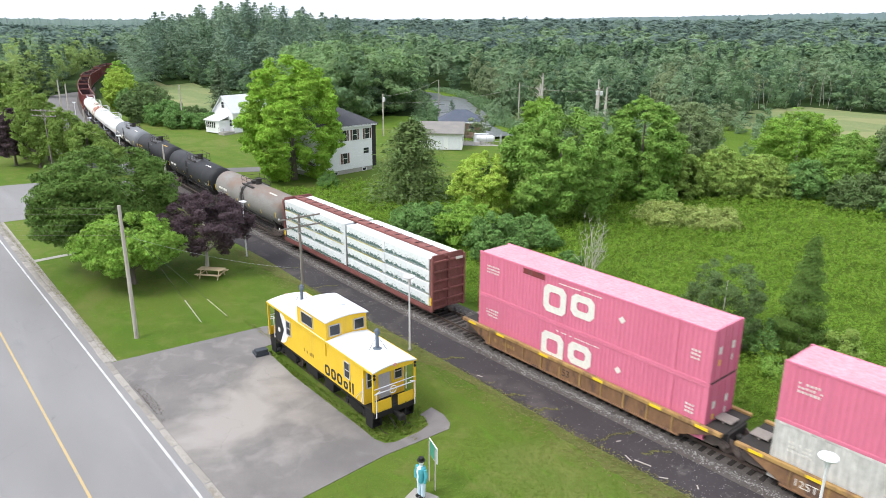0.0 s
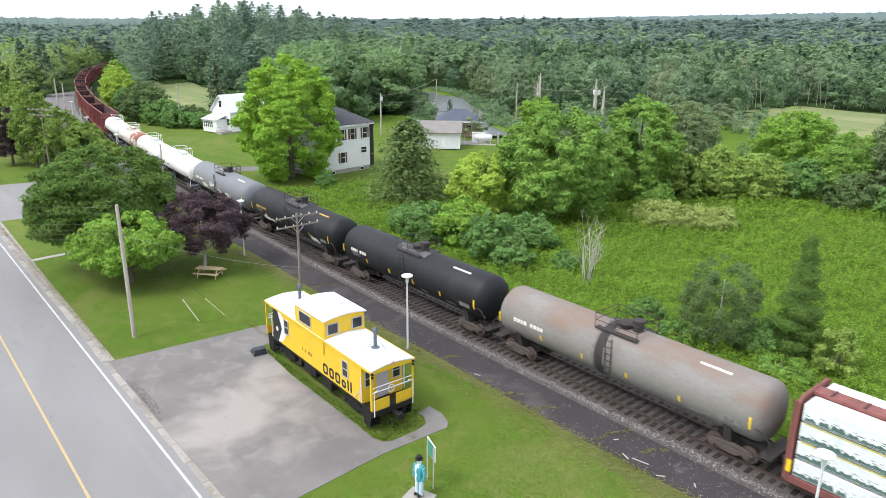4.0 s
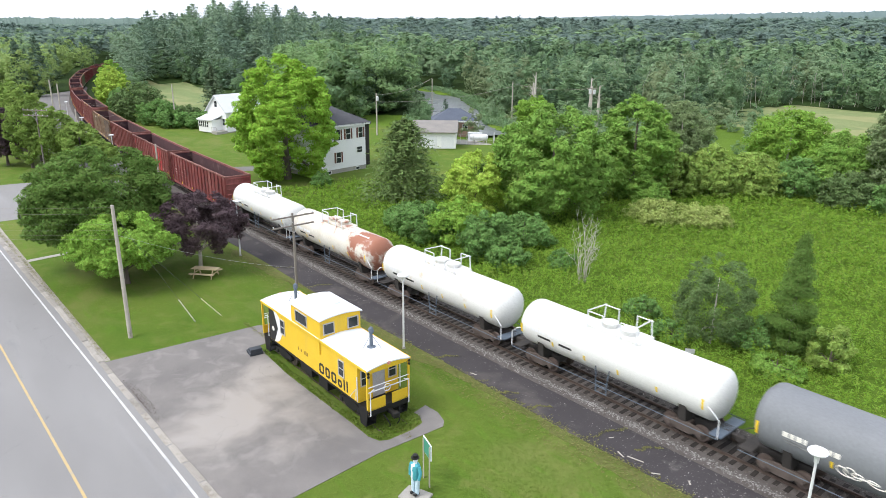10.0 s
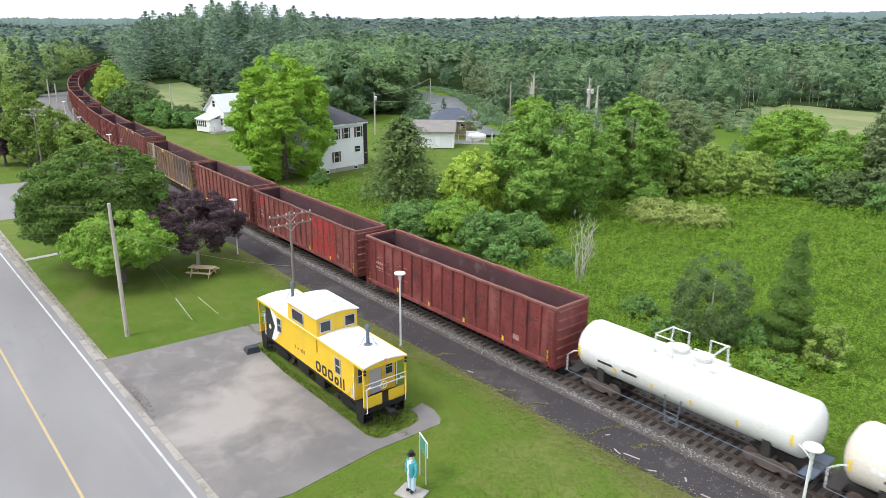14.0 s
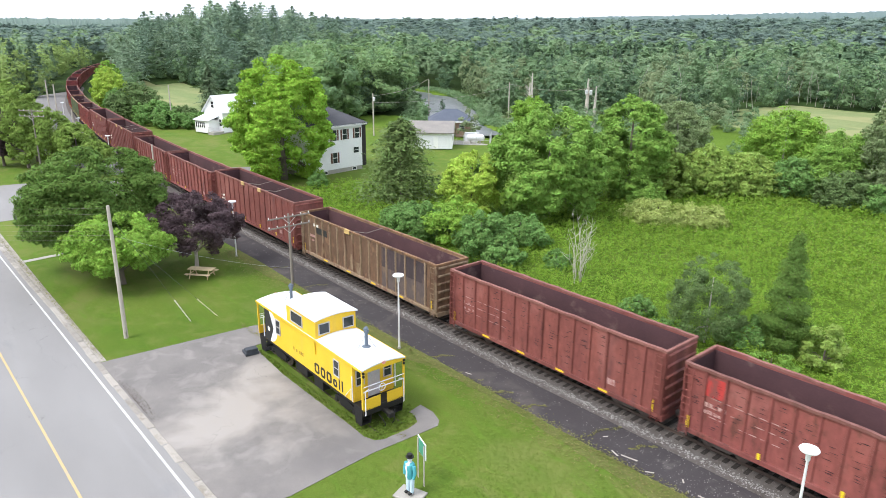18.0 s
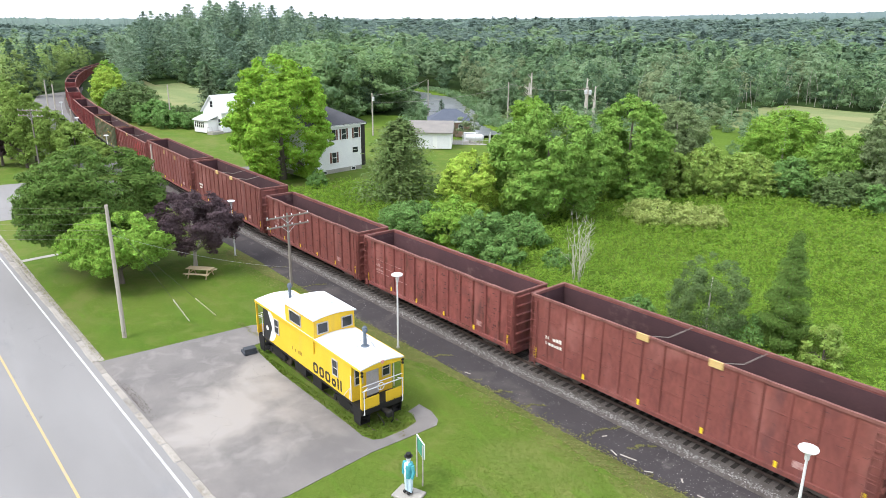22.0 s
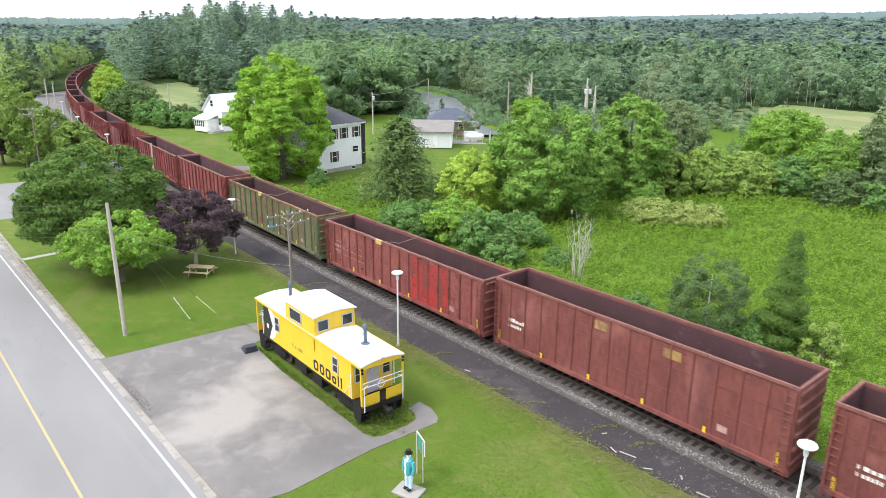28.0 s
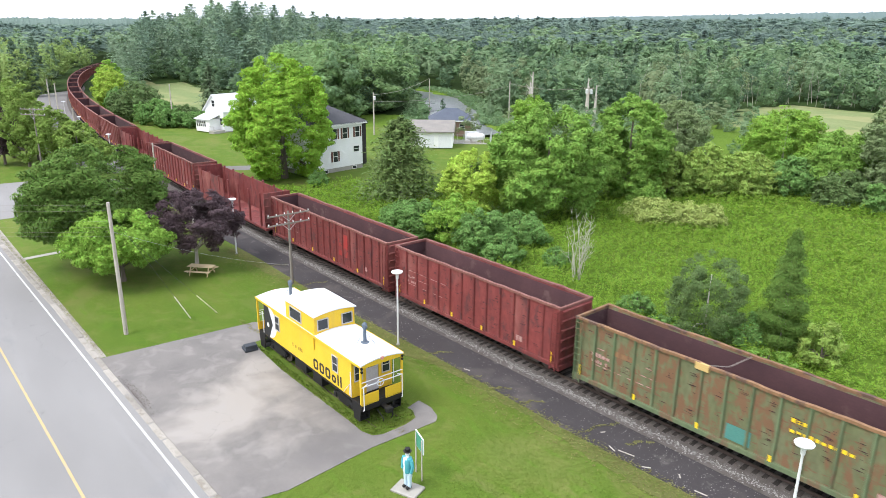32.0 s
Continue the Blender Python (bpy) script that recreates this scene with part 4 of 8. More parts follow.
broadleaf("young_tree", "thin dull green young tree in the meadow", -20.5, 10.9, 6.2, 5.2, 0.4, 30, 11000, 0.14, OLIVELEAF, 0.09, PALEBARK, lobe=0.2)
broadleaf("poplar_tree", "narrow pointed green poplar tree", -16.3, 12.7, 8.2, 3.9, 0.6, 1, 14000, 0.135, DARKMAPLE, 0.13, PALEBARK, sparse=True,
          lobes=[(0.5 * math.sin(i * 2.4) * (1 - i / 19), 0.5 * math.cos(i * 2.4) * (1 - i / 19), 1.0 + i * 0.42, 0.2 + 1.25 * (1 - i / 17) ** 0.8 * min(1, 0.55 + i * 0.14), 0.2 + 1.25 * (1 - i / 17) ** 0.8 * min(1, 0.55 + i * 0.14), 0.62) for i in range(17)])
for x, y, h, w, mt, n, lf, lab in [
        (-44.2, 52.5, 6.6, 7.5, SUMAC, 11000, 0.36, "thicket of yellow-green sumac"), (-40.5, 56.5, 5.6, 8.0, SUMAC, 10000, 0.36, "thicket of yellow-green sumac"),
        (-46.5, 47.5, 6.2, 6.0, SUMAC, 8000, 0.36, "thicket of yellow-green sumac"), (-36.6, 59.5, 5.2, 7.0, BUSHLEAF, 8000, 0.34, "dark green bush at the meadow's edge"),
        (-40.0, 35.2, 2.7, 7.2, BLOOM, 7500, 0.24, "cream-flowered shrub in the meadow"), (-36.2, 37.6, 2.5, 6.0, BLOOM, 5500, 0.24, "pale green shrub in the meadow"),
        (-51.5, 11.2, 4.0, 6.4, BUSHLEAF, 11000, 0.24, "dark green bush beside the track"), (-47.3, 12.4, 5.3, 5.8, LIMELEAF, 9000, 0.24, "green bush beside the track"),
        (-43.2, 11.8, 4.6, 5.4, BUSHLEAF, 10000, 0.24, "dark green bush beside the track"), (-40.2, 11.4, 3.0, 4.2, BUSHLEAF, 6500, 0.22, "low dark green bush beside the track"),
        (-55.5, 12.6, 3.0, 5.4, BUSHLEAF, 7000, 0.24, "low dark green bush beside the track"), (-43.5, 17.2, 3.4, 5.6, BUSHLEAF, 8000, 0.26, "dark green bush in the meadow"),
        (-26.0, 11.2, 1.7, 2.8, BUSHLEAF, 3000, 0.16, "small dark green bush in the meadow"), (-36.8, 14.8, 1.9, 2.8, BUSHLEAF, 2600, 0.18, "small dark green bush in the meadow"),
        (-79.1, 16.2, 2.1, 3.0, BUSHLEAF, 3000, 0.2, "small bush beside the white house"), (-60.5, 26.0, 5.4, 5.4, DARKMAPLE, 8000, 0.28, "dark bush beside the pine"),
        (-199, 25.0, 10.8, 9.6, LIGHTLEAF, 7000, 0.55, "light green willow beside the track"), (-207, 27.5, 12.0, 8.0, LIMELEAF, 6000, 0.55, "light green tree beside the track"),
        (-190, 23.5, 6.0, 6.0, BUSHLEAF, 4000, 0.45, "dark green bush beside the track"), (-167, 21.6, 8.6, 12.0, OLIVELEAF, 8500, 0.5, "dull green bush beside the track"),
        (-158, 22.5, 5.6, 10.5, BUSHLEAF, 5000, 0.45, "dark green bush in the hedge"), (-150.2, 22.8, 4.0, 7.0, BUSHLEAF, 4500, 0.42, "dark green bush in the hedge"),
        (-146, 27.0, 3.6, 7.0, BUSHLEAF, 4000, 0.42, "dark green bush in the hedge"), (-153, 27.0, 4.4, 7.0, OLIVELEAF, 4000, 0.42, "dull green bush in the hedge"),
        (-30, 58.5, 4.4, 6.6, OLIVELEAF, 7000, 0.3, "dull green bush at the meadow's edge"), (-24.5, 58.8, 3.8, 6.6, BUSHLEAF, 7000, 0.3, "dark green bush at the meadow's edge"),
        (-18, 57.5, 3.4, 7.5, BUSHLEAF, 6000, 0.3, "dark green bush at the meadow's edge"), (-53, 38.5, 4.6, 6.0, BUSHLEAF, 6000, 0.32, "dark green bush under the maples"),
        (-45.5, 41.0, 3.4, 5.0, MAPLELEAF, 5000, 0.3, "green bush under the maples"), (-13.9, 13.0, 3.0, 3.2, SUMAC, 4500, 0.17, "pale yellow-green bush beside the poplar"), (-18.4, 12.0, 2.4, 3.4, BUSHLEAF, 4500, 0.17, "dark green bush between the young trees"),
        (-22.6, 9.6, 1.4, 3.0, BUSHLEAF, 3000, 0.16, "low dark green bush beside the track"), (-15.6, 9.8, 1.3, 3.4, MAPLELEAF, 3000, 0.16, "low green bush beside the track")]:
    broadleaf("bush", lab, x, y, h, w, 0.05, max(10, int(w * 3)), int(n * 0.6), lf * 1.12, mt, 0.08, lobe=0.24, top=0.5, category="bush")
for x, y, h, w, mt, lab in [(-117.7, -10.3, 12.6, 6.4, CEDAR, "tall rounded yellow-green cedar tree"), (-115.2, -7.4, 9.0, 6.4, CEDAR, "rounded yellow-green cedar tree"), (-127.5, -10.6, 12.4, 5.6, CEDAR, "tall rounded cedar tree on the lawn"),
                            (-111.0, -4.9, 7.2, 5.8, CEDAR, "rounded yellow-green cedar tree"), (-122.0, -12.7, 8.6, 5.6, PURPLELEAF, "dark purple-leaved tree on the lawn"), (-123, -8.0, 9.6, 6, CEDAR, "rounded cedar tree on the lawn"),
                            (-106.0, -3.6, 5.0, 4.5, CEDAR, "low rounded cedar tree"), (-129, -9.5, 9.0, 6.0, BUSHLEAF, "dark green tree behind the cedars")]:
    broadleaf("cedar_tree" if mt is CEDAR else "plum_tree", lab, x, y, h, w, 1.5, 22, 8000, 0.34, mt, 0.2, lobe=0.26, top=0.58)


def needle_tree(h, w, base, whorls, per, tuft, power=0.8):
    """Leaf places for a conifer: whorls of drooping boughs with tufts along each."""
    P, N = [], []
    for i in range(whorls):
        f = i / (whorls - 1)
        z = base + (h - base) * f
        L = w * 0.5 * (1 - f) ** power * rng.uniform(0.7, 1.15) + 0.02 * w + 0.0
        for k in range(per):
            a = rng.uniform(0, 6.28)
            lk = L * rng.uniform(0.65, 1.1)
            for t in np.arange(0.25, 1.01, max(0.14, tuft * 0.5 / max(lk, 0.2))):
                P.append((math.cos(a) * lk * t, math.sin(a) * lk * t, z + lk * (0.22 * t - 0.28 * t * t)))
                N.append((math.cos(a) * 0.35, math.sin(a) * 0.35, 1.0))
    P, N = np.array(P), np.array(N)
    P = P + rng.normal(0, tuft * 0.3, P.shape)
    N = N + rng.normal(0, 0.4, N.shape)
    return P, N / np.linalg.norm(N, axis=1, keepdims=True)


def conifer(name, label, x, y, h, w, base, whorls, per, tuft, mat, power=0.8):
    z = float(ground_z(x, y))
    t = empty(name, pose(x, y, z, 0, 0, rng.uniform(0, 360)), label, "tree")
    part("trunk", Geo().tube([(0, 0, -0.3), (0.05, 0, h * 0.5), (0, 0, h)], [h * 0.022, h * 0.014, 0.02], 8), BARK, t, smooth=True)
    P, N = needle_tree(h, w, base, whorls, per, tuft, power)
    part("crown", leaf_mesh("crown", leaf_quads(P, N, tuft, 2.2), mat), mat, t)


conifer("pine_tree", "bushy dark green pine tree in front of the white house", -66.5, 20.4, 9.7, 12.6, 0.3, 26, 76, 0.32, YARDPINE, 0.5)
conifer("spruce_tree", "dark green spruce beside the far white house", -171, 40.5, 11.4, 9.5, 0.4, 22, 16, 0.6, PINENEEDLE)
conifer("spruce_tree", "small dark spruce by the river", -133, 84, 5.0, 4.4, 0.3, 12, 10, 0.4, FORESTDARK)

# dead grey shrub with bare stems
g = Geo()
for i in range(22):
    a, l = rng.uniform(0, 6.28), rng.uniform(3.2, 6.8)
    s = rng.uniform(0.3, 1.2)
    pts = [(0.25 * math.cos(a), 0.25 * math.sin(a), -0.1)]
    for t in np.linspace(0.2, 1, 7):
        pts.append((math.cos(a) * (0.25 + s * t ** 1.5) + 0.1 * math.sin(t * 9 + i), math.sin(a) * (0.25 + s * t ** 1.5) + 0.1 * math.cos(t * 7 + i), l * t * (1 - 0.12 * t * s)))
    g.tube(pts, [0.024 * (1 - 0.11 * j) for j in range(8)], 5)
    for j in (3, 4, 5, 6):
        d = Vector((rng.uniform(-1, 1), rng.uniform(-1, 1), rng.uniform(0.1, 0.9)))
        g.tube([pts[j], Vector(pts[j]) + d * 0.35, Vector(pts[j]) + d * 0.75 + Vector((0, 0, 0.12))], [0.016, 0.012, 0.005], 4)
tagged(part("dead_shrub", g, PALEBARK, m=pose(-33.4, 13.4, 0)), "bare grey dead shrub with tangled stems", "shrub")
for x, y, h in ((-100.5, 80.5, 11.8), (-102.5, 82, 9.6), (-95, 92, 10.5), (-93.5, 93, 9.0)):
    g = Geo().tube([(0, 0, -0.3), (0.2, 0.1, h * 0.5), (0.1, 0.3, h)], [0.42, 0.3, 0.1], 8)
    for i in range(6):
        z, a = h * rng.uniform(0.5, 0.95), rng.uniform(0, 6.28)
        g.tube([(0.1, 0.1, z), (0.1 + 0.9 * math.cos(a), 0.1 + 0.9 * math.sin(a), z + 0.8)], [0.08, 0.02], 5)
    tagged(part("dead_tree", g, PALEBARK, m=pose(x, y, 0)), "bare grey dead tree trunk", "tree", group="dead trunks by the river")


# meadow weeds, in clumps of blades
def weeds(name, n, mat, poly, h, label, clump=7, keep=None, leaf=0.125, girth=0.11):
    """Upright leafy plants: each a column of leaves, spread below and facing up at the tip."""
    x0, y0 = np.min(poly, 0)
    x1, y1 = np.max(poly, 0)
    x, y = rng.uniform(x0, x1, n), rng.uniform(y0, y1, n)
    far = np.hypot(x - 0.3, y + 30.3)
    ok = inside(poly, x, y) & (rng.random(n) < np.clip(1.5 - far / 70.0, 0.3, 1.0))
    ok &= y > line_y(x) + 2.9
    lump = 0.6 * np.sin(x * 0.55 + 2 * np.sin(y * 0.31)) * np.sin(y * 0.6 + 1.7 * np.sin(x * 0.23))
    lump = lump + 0.8 * np.sin(x * 1.7 + 2.4 * np.sin(y * 0.7)) * np.sin(y * 1.5 + 2.2 * np.sin(x * 0.6)) + rng.normal(0, 0.35, n)
    if keep is not None:
        ok &= lump > keep
    x, y, lump = x[ok], y[ok], lump[ok]
    m = len(x)
    hh = h * np.maximum(0.4, 1 + 0.3 * lump) * rng.uniform(0.7, 1.25, m)
    P = np.repeat(np.stack([x, y, ground_z(x, y)], 1), clump, 0)
    H = np.repeat(hh, clump)
    q = len(P)
    up = rng.uniform(0.3, 1.0, q) ** 0.8
    P[:, :2] += rng.normal(0, 1, (q, 2)) * (girth * (1.35 - up))[:, None]
    P[:, 2] += np.maximum(H, 0.15) * up
    N = unit(q) * 0.55 + np.array([0, 0, 0.75])
    N /= np.linalg.norm(N, axis=1, keepdims=True)
    size = leaf * np.clip(np.repeat(far[ok], clump) / 55.0, 0.85, 1.7)
    tagged(new(name, leaf_mesh(name, leaf_quads(P, N, size, 1.9), mat)), label, "meadow plants", kind="stuff")


weeds("meadow_weeds", 95000, WEED, [(-80, 2), (8, 2), (8, 60), (-22, 66), (-45, 56), (-62, 34), (-80, 20)], 0.7, "knee-high leafy green meadow weeds", 6, None, 0.13)
weeds("meadow_grass", 16000, WEEDPALE, [(-50, 2), (8, 2), (8, 60), (-22, 66), (-42, 52)], 0.75, "pale yellow-green seeding meadow grass", 8, 0.2, 0.11, 0.09)
weeds("tall_weeds", 26000, WEEDTALL, [(-62, 3), (8, 3), (8, 60), (-22, 64), (-45, 54), (-58, 34)], 0.95, "tall leafy weeds standing in clumps", 12, 0.3, 0.125)


# short lawn blades and ragged edges
def blades(name, x, y, size, mat, label, z=0.03):
    n = len(x)
    P = np.stack([x, y, np.full(n, z) + rng.uniform(0, size * 0.35, n)], 1)
    N = unit(n) * 0.28 + np.array([0, 0, 0.9])
    N /= np.linalg.norm(N, axis=1, keepdims=True)
    tagged(new(name, leaf_mesh(name, leaf_quads(P, N, size, 2.4), mat)), label, "grass", kind="stuff")


x, y = rng.uniform(-60, -6, 110000), rng.uniform(-20.3, -4.85, 110000)
ok = ~inside(pad, x, y) & ((y < -5.1) | (rng.random(110000) < 0.5))
blades("lawn_blades", x[ok], y[ok], 0.045, TURF, "short mown lawn blades")
x = rng.uniform(-62, -4, 7000)
y = -4.75 + rng.normal(0, 0.2, 7000) - 1.9 * rng.random(7000) ** 2
blades("dry_edge_grass", x, y, 0.085, DRYTURF, "dry straggling grass along the platform's edge")
x, y = [], []
for cx, a, b in ((-18.6, -4.6, -2.2), (-16.4, -3.6, -2.4), (-24.8, -4.7, -3.9), (-22.6, -4.6, -3.6), (-30.6, -4.6, -3.4), (-47.0, -4.6, -2.6), (-53, -4.6, -3.0)):
    t = rng.random(110)
    x.append(cx + 0.7 * t + 0.12 * np.sin(9 * t) + rng.normal(0, 0.06, 110))
    y.append(a + (b - a) * t)
blades("crack_weeds", np.concatenate(x), np.concatenate(y), 0.07, DRYTURF, "yellow-green weeds in the platform's cracks")
x = rng.uniform(-86, -20, 2200)
blades("kerb_grass", x, -20.55 + 0.12 * rng.normal(size=2200) + np.where((x > -43.5) & (x < -24.4), 9, 0), 0.08, DRYTURF, "straggling grass behind the kerb")

# tall reeds and rough grass along the river
i_ = rng.integers(0, len(RIVER) - 1, 9000)
t_ = rng.random(9000)
ra, rb = np.array(RIVER)[i_], np.array(RIVER)[i_ + 1]
rc = ra + (rb - ra) * t_[:, None]
rd = (rb - ra) / np.linalg.norm(rb - ra, axis=1, keepdims=True)
off_ = np.where(rng.random(9000) < 0.5, 1, -1) * (6.3 + 6.0 * rng.random(9000) ** 1.6)
rx_, ry_ = rc[:, 0] - rd[:, 1] * off_, rc[:, 1] + rd[:, 0] * off_
P = np.stack([rx_, ry_, ground_z(rx_, ry_) + rng.uniform(0.05, 0.9, 9000)], 1)
N = unit(9000) * 0.8 + np.array([0, 0, 0.5])
N /= np.linalg.norm(N, axis=1, keepdims=True)
tagged(new("river_reeds", leaf_mesh("river_reeds", leaf_quads(P, N, 0.5, 2.2), FORESTLEAF)), "rough green reeds along the river's banks", "reeds", kind="stuff")

# ---- woods: many trees joined, as nobody could count them ----
def proto_broad(n, leaf, low=0.0):
    lb = crown_lobes(1.0, rng.uniform(0.46, 0.74), 0.04, 12, 0.27, rng.uniform(0.52, 0.74), 5, (0.5, 0.9))
    p, nrm = lobed_points(lb, int(n * (1.6 if low else 1)), 0.3, 0.0, 0.86)
    ok = p[:, 2] > low
    return leaf_quads(p[ok], nrm[ok], leaf)


def proto_con(n, leaf, w=0.42, base=0.12, whorls=16, power=0.8):
    p, nrm = needle_tree(1.0, w, base, whorls, max(4, n // 48), leaf, power)
    return leaf_quads(p, nrm, leaf, 2.4)


BROADNEAR = [proto_broad(1250, 0.04) for _ in range(8)]
BROADFINE = [proto_broad(2600, 0.029) for _ in range(7)]
BROAD = [proto_broad(460, 0.074, 0.4) for _ in range(6)]
BROADFAR = [proto_broad(170, 0.115, 0.5) for _ in range(6)]
BROADDIM = [proto_broad(60, 0.2, 0.5) for _ in range(5)]
CONI = [proto_con(420, 0.038, 0.34, 0.1) for _ in range(5)]
PINES = [proto_con(500, 0.034, rng.uniform(0.5, 0.72), 0.14, 16, 0.38) for _ in range(6)]
CONIFAR = [proto_con(100, 0.12, 0.36, 0.5, 8) for _ in range(3)]


def wood(name, x, y, h, protos, mat, label, wide=1.0):
    z = ground_z(x, y)
    vs = []
    for i in range(len(x)):
        v = protos[i % len(protos)]
        a = rng.uniform(0, 6.28)
        c, s = math.cos(a), math.sin(a)
        k = wide * rng.uniform(0.85, 1.2)
        vs.append(np.stack([(v[:, 0] * c - v[:, 1] * s) * h[i] * k + x[i], (v[:, 0] * s + v[:, 1] * c) * h[i] * k + y[i], v[:, 2] * h[i] + z[i] - 0.3], 1))
    tagged(new(name, leaf_mesh(name, np.concatenate(vs), mat)), label, "woods", kind="stuff")


def toned_wood(name, x, y, h, protos, mats, label, wide=1.0):
    """One wood whose trees differ in tone, an object a tone."""
    pick = (rng.random(len(x)) ** 1.2 * len(mats)).astype(int)
    for i, m_ in enumerate(mats):
        k = pick == i
        if k.sum():
            wood(name, x[k], y[k], h[k], protos, m_, label, wide)


def wood_spots(r0, r1, az0, az1, gap0, grow):
    """Places in rings round the village, thinning out with distance."""
    out = []
    r = r0
    while r < r1:
        gap = gap0 + (r - r0) * grow
        n = max(1, int(r * radians(az1 - az0) / gap))
        a = np.radians(az0 + (az1 - az0) * (np.arange(n) + rng.random(n)) / n)
        rr = r + rng.uniform(-0.5, 0.5, n) * gap
        out.append(np.stack([-rr * np.sin(a), -30 + rr * np.cos(a)], 1))
        r += gap * 0.85
    p = np.concatenate(out)
    x, y = p[:, 0], p[:, 1]
    open_ = (land(x, y) > 0) | (river_gap(x, y) < 11) | (np.abs(y - line_y(x)) < 9) | ((y < line_y(x)) & (x > -235) & (y > -40)) | ((y < 40) & (x > -150))
    return x[~open_], y[~open_]


x, y = wood_spots(150, 420, 13, 88, 8.0, 0.014)
az = np.degrees(np.arctan2(-x, y + 30))
keep = (az < 57.5) | (np.hypot(x, y + 30) > 430) | (y < line_y(x))
x, y = x[keep], y[keep]
kind_ = rng.random(len(x)) + 0.25 * np.sin(x * 0.03) * np.sin(y * 0.04)
b = kind_ < 0.93
nb = b & (np.hypot(x, y + 30) < 255)
lane = b & (az[keep] > 73)
toned_wood("lane_wood", x[lane], y[lane], rng.uniform(9.0, 16.0, lane.sum()), BROADNEAR, (LANELEAF, WOODPALE, LANELEAF), "fresh green wood along the lane", 1.2)
b &= ~lane
nb &= ~lane
toned_wood("wood_edge", x[nb], y[nb], rng.uniform(8.0, 15.0, nb.sum()), BROADNEAR, (FORESTLEAF, WOODDEEP, WOODPALE, WOODGOLD), "green broadleaf trees at the wood's edge", 1.15)
b_far = b & ~nb
toned_wood("broadleaf_wood", x[b_far], y[b_far], rng.uniform(9, 17.0, b_far.sum()), BROAD, (FORESTLEAF, WOODDEEP, WOODPALE), "mixed green broadleaf wood behind the meadow", 1.2)
wood("conifer_wood", x[~b], y[~b], rng.uniform(10, 17, (~b).sum()), CONI, FORESTDARK, "dark conifers among the broadleaf wood")
x, y = wood_spots(420, 1350, 14, 87, 10.5, 0.017)
far_ = np.hypot(x, y + 30)
b = rng.random(len(x)) + 0.25 * np.sin(x * 0.012) * np.sin(y * 0.015) < 0.97
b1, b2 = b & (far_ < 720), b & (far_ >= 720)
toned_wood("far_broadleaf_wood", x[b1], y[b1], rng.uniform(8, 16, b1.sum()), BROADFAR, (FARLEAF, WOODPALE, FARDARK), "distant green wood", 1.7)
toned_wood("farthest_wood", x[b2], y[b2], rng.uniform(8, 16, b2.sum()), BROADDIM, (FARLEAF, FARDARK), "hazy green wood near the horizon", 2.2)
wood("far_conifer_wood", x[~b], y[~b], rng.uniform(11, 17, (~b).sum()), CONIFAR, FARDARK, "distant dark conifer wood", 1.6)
# the pine hill and the trees at its foot
def sector(n, az0, az1, r0, r1):
    a, r = np.radians(rng.uniform(az0, az1, n)), np.sqrt(rng.uniform(r0 ** 2, r1 ** 2, n))
    return -r * np.sin(a), -30 + r * np.cos(a)


px, py = sector(360, 57.5, 76, 252, 440)
ok = (land(px, py) == 0) & (river_gap(px, py) > 12) & (py > line_y(px) + 13)
az = np.degrees(np.arctan2(-px, py + 30))
leafy = ok & (rng.random(len(px)) < np.clip((64 - az) * 0.16, 0.04, 0.8))
toned_wood("hill_broadleaf", px[leafy], py[leafy], rng.uniform(10, 16, leafy.sum()), BROADNEAR, (FORESTLEAF, WOODPALE, WOODDEEP), "green broadleaf trees among the pines")
ok &= ~leafy
toned_wood("pine_wood", px[ok], py[ok], rng.uniform(11, 22, ok.sum()), PINES, (HILLPINE, HILLPINEDEEP), "tall dark pines on the hill")
px, py = sector(70, 51.5, 62, 160, 235)
ok = (river_gap(px, py) > 9) & (land(px, py) == 0)
toned_wood("riverside_wood", px[ok], py[ok], rng.uniform(12, 18, ok.sum()), BROADFINE, (RIVERLEAF, FORESTLEAF, RIVERLEAF), "tall green trees behind the white house", 1.25)
px, py = sector(115, 58, 77, 236, 320)
ok = (land(px, py) == 0) & (py > line_y(px) + 10)
toned_wood("hill_foot_thicket", px[ok], py[ok], rng.uniform(5, 11, ok.sum()), BROADNEAR, (WOODDEEP, FORESTLEAF), "green thicket along the foot of the hill", 1.4)
px, py = sector(120, 75.0, 84, 172, 360)
ok = (py < line_y(px) - 12) & (land(px, py) == 0)
toned_wood("lane_trees", px[ok], py[ok], rng.uniform(9, 15, ok.sum()), BROADFINE, (LANELEAF, WOODPALE, LANELEAF), "fresh green trees beyond the gravel yard", 1.25)
px, py = sector(120, 22, 52, 112, 178)
ok = (land(px, py) == 2) & (river_gap(px, py) > 6)
toned_wood("scrub", px[ok], py[ok], rng.uniform(2.5, 7, ok.sum()), BROADNEAR, (FORESTLEAF, WOODPALE, WOODGOLD), "grey-green scrub between meadow and wood", 1.3)
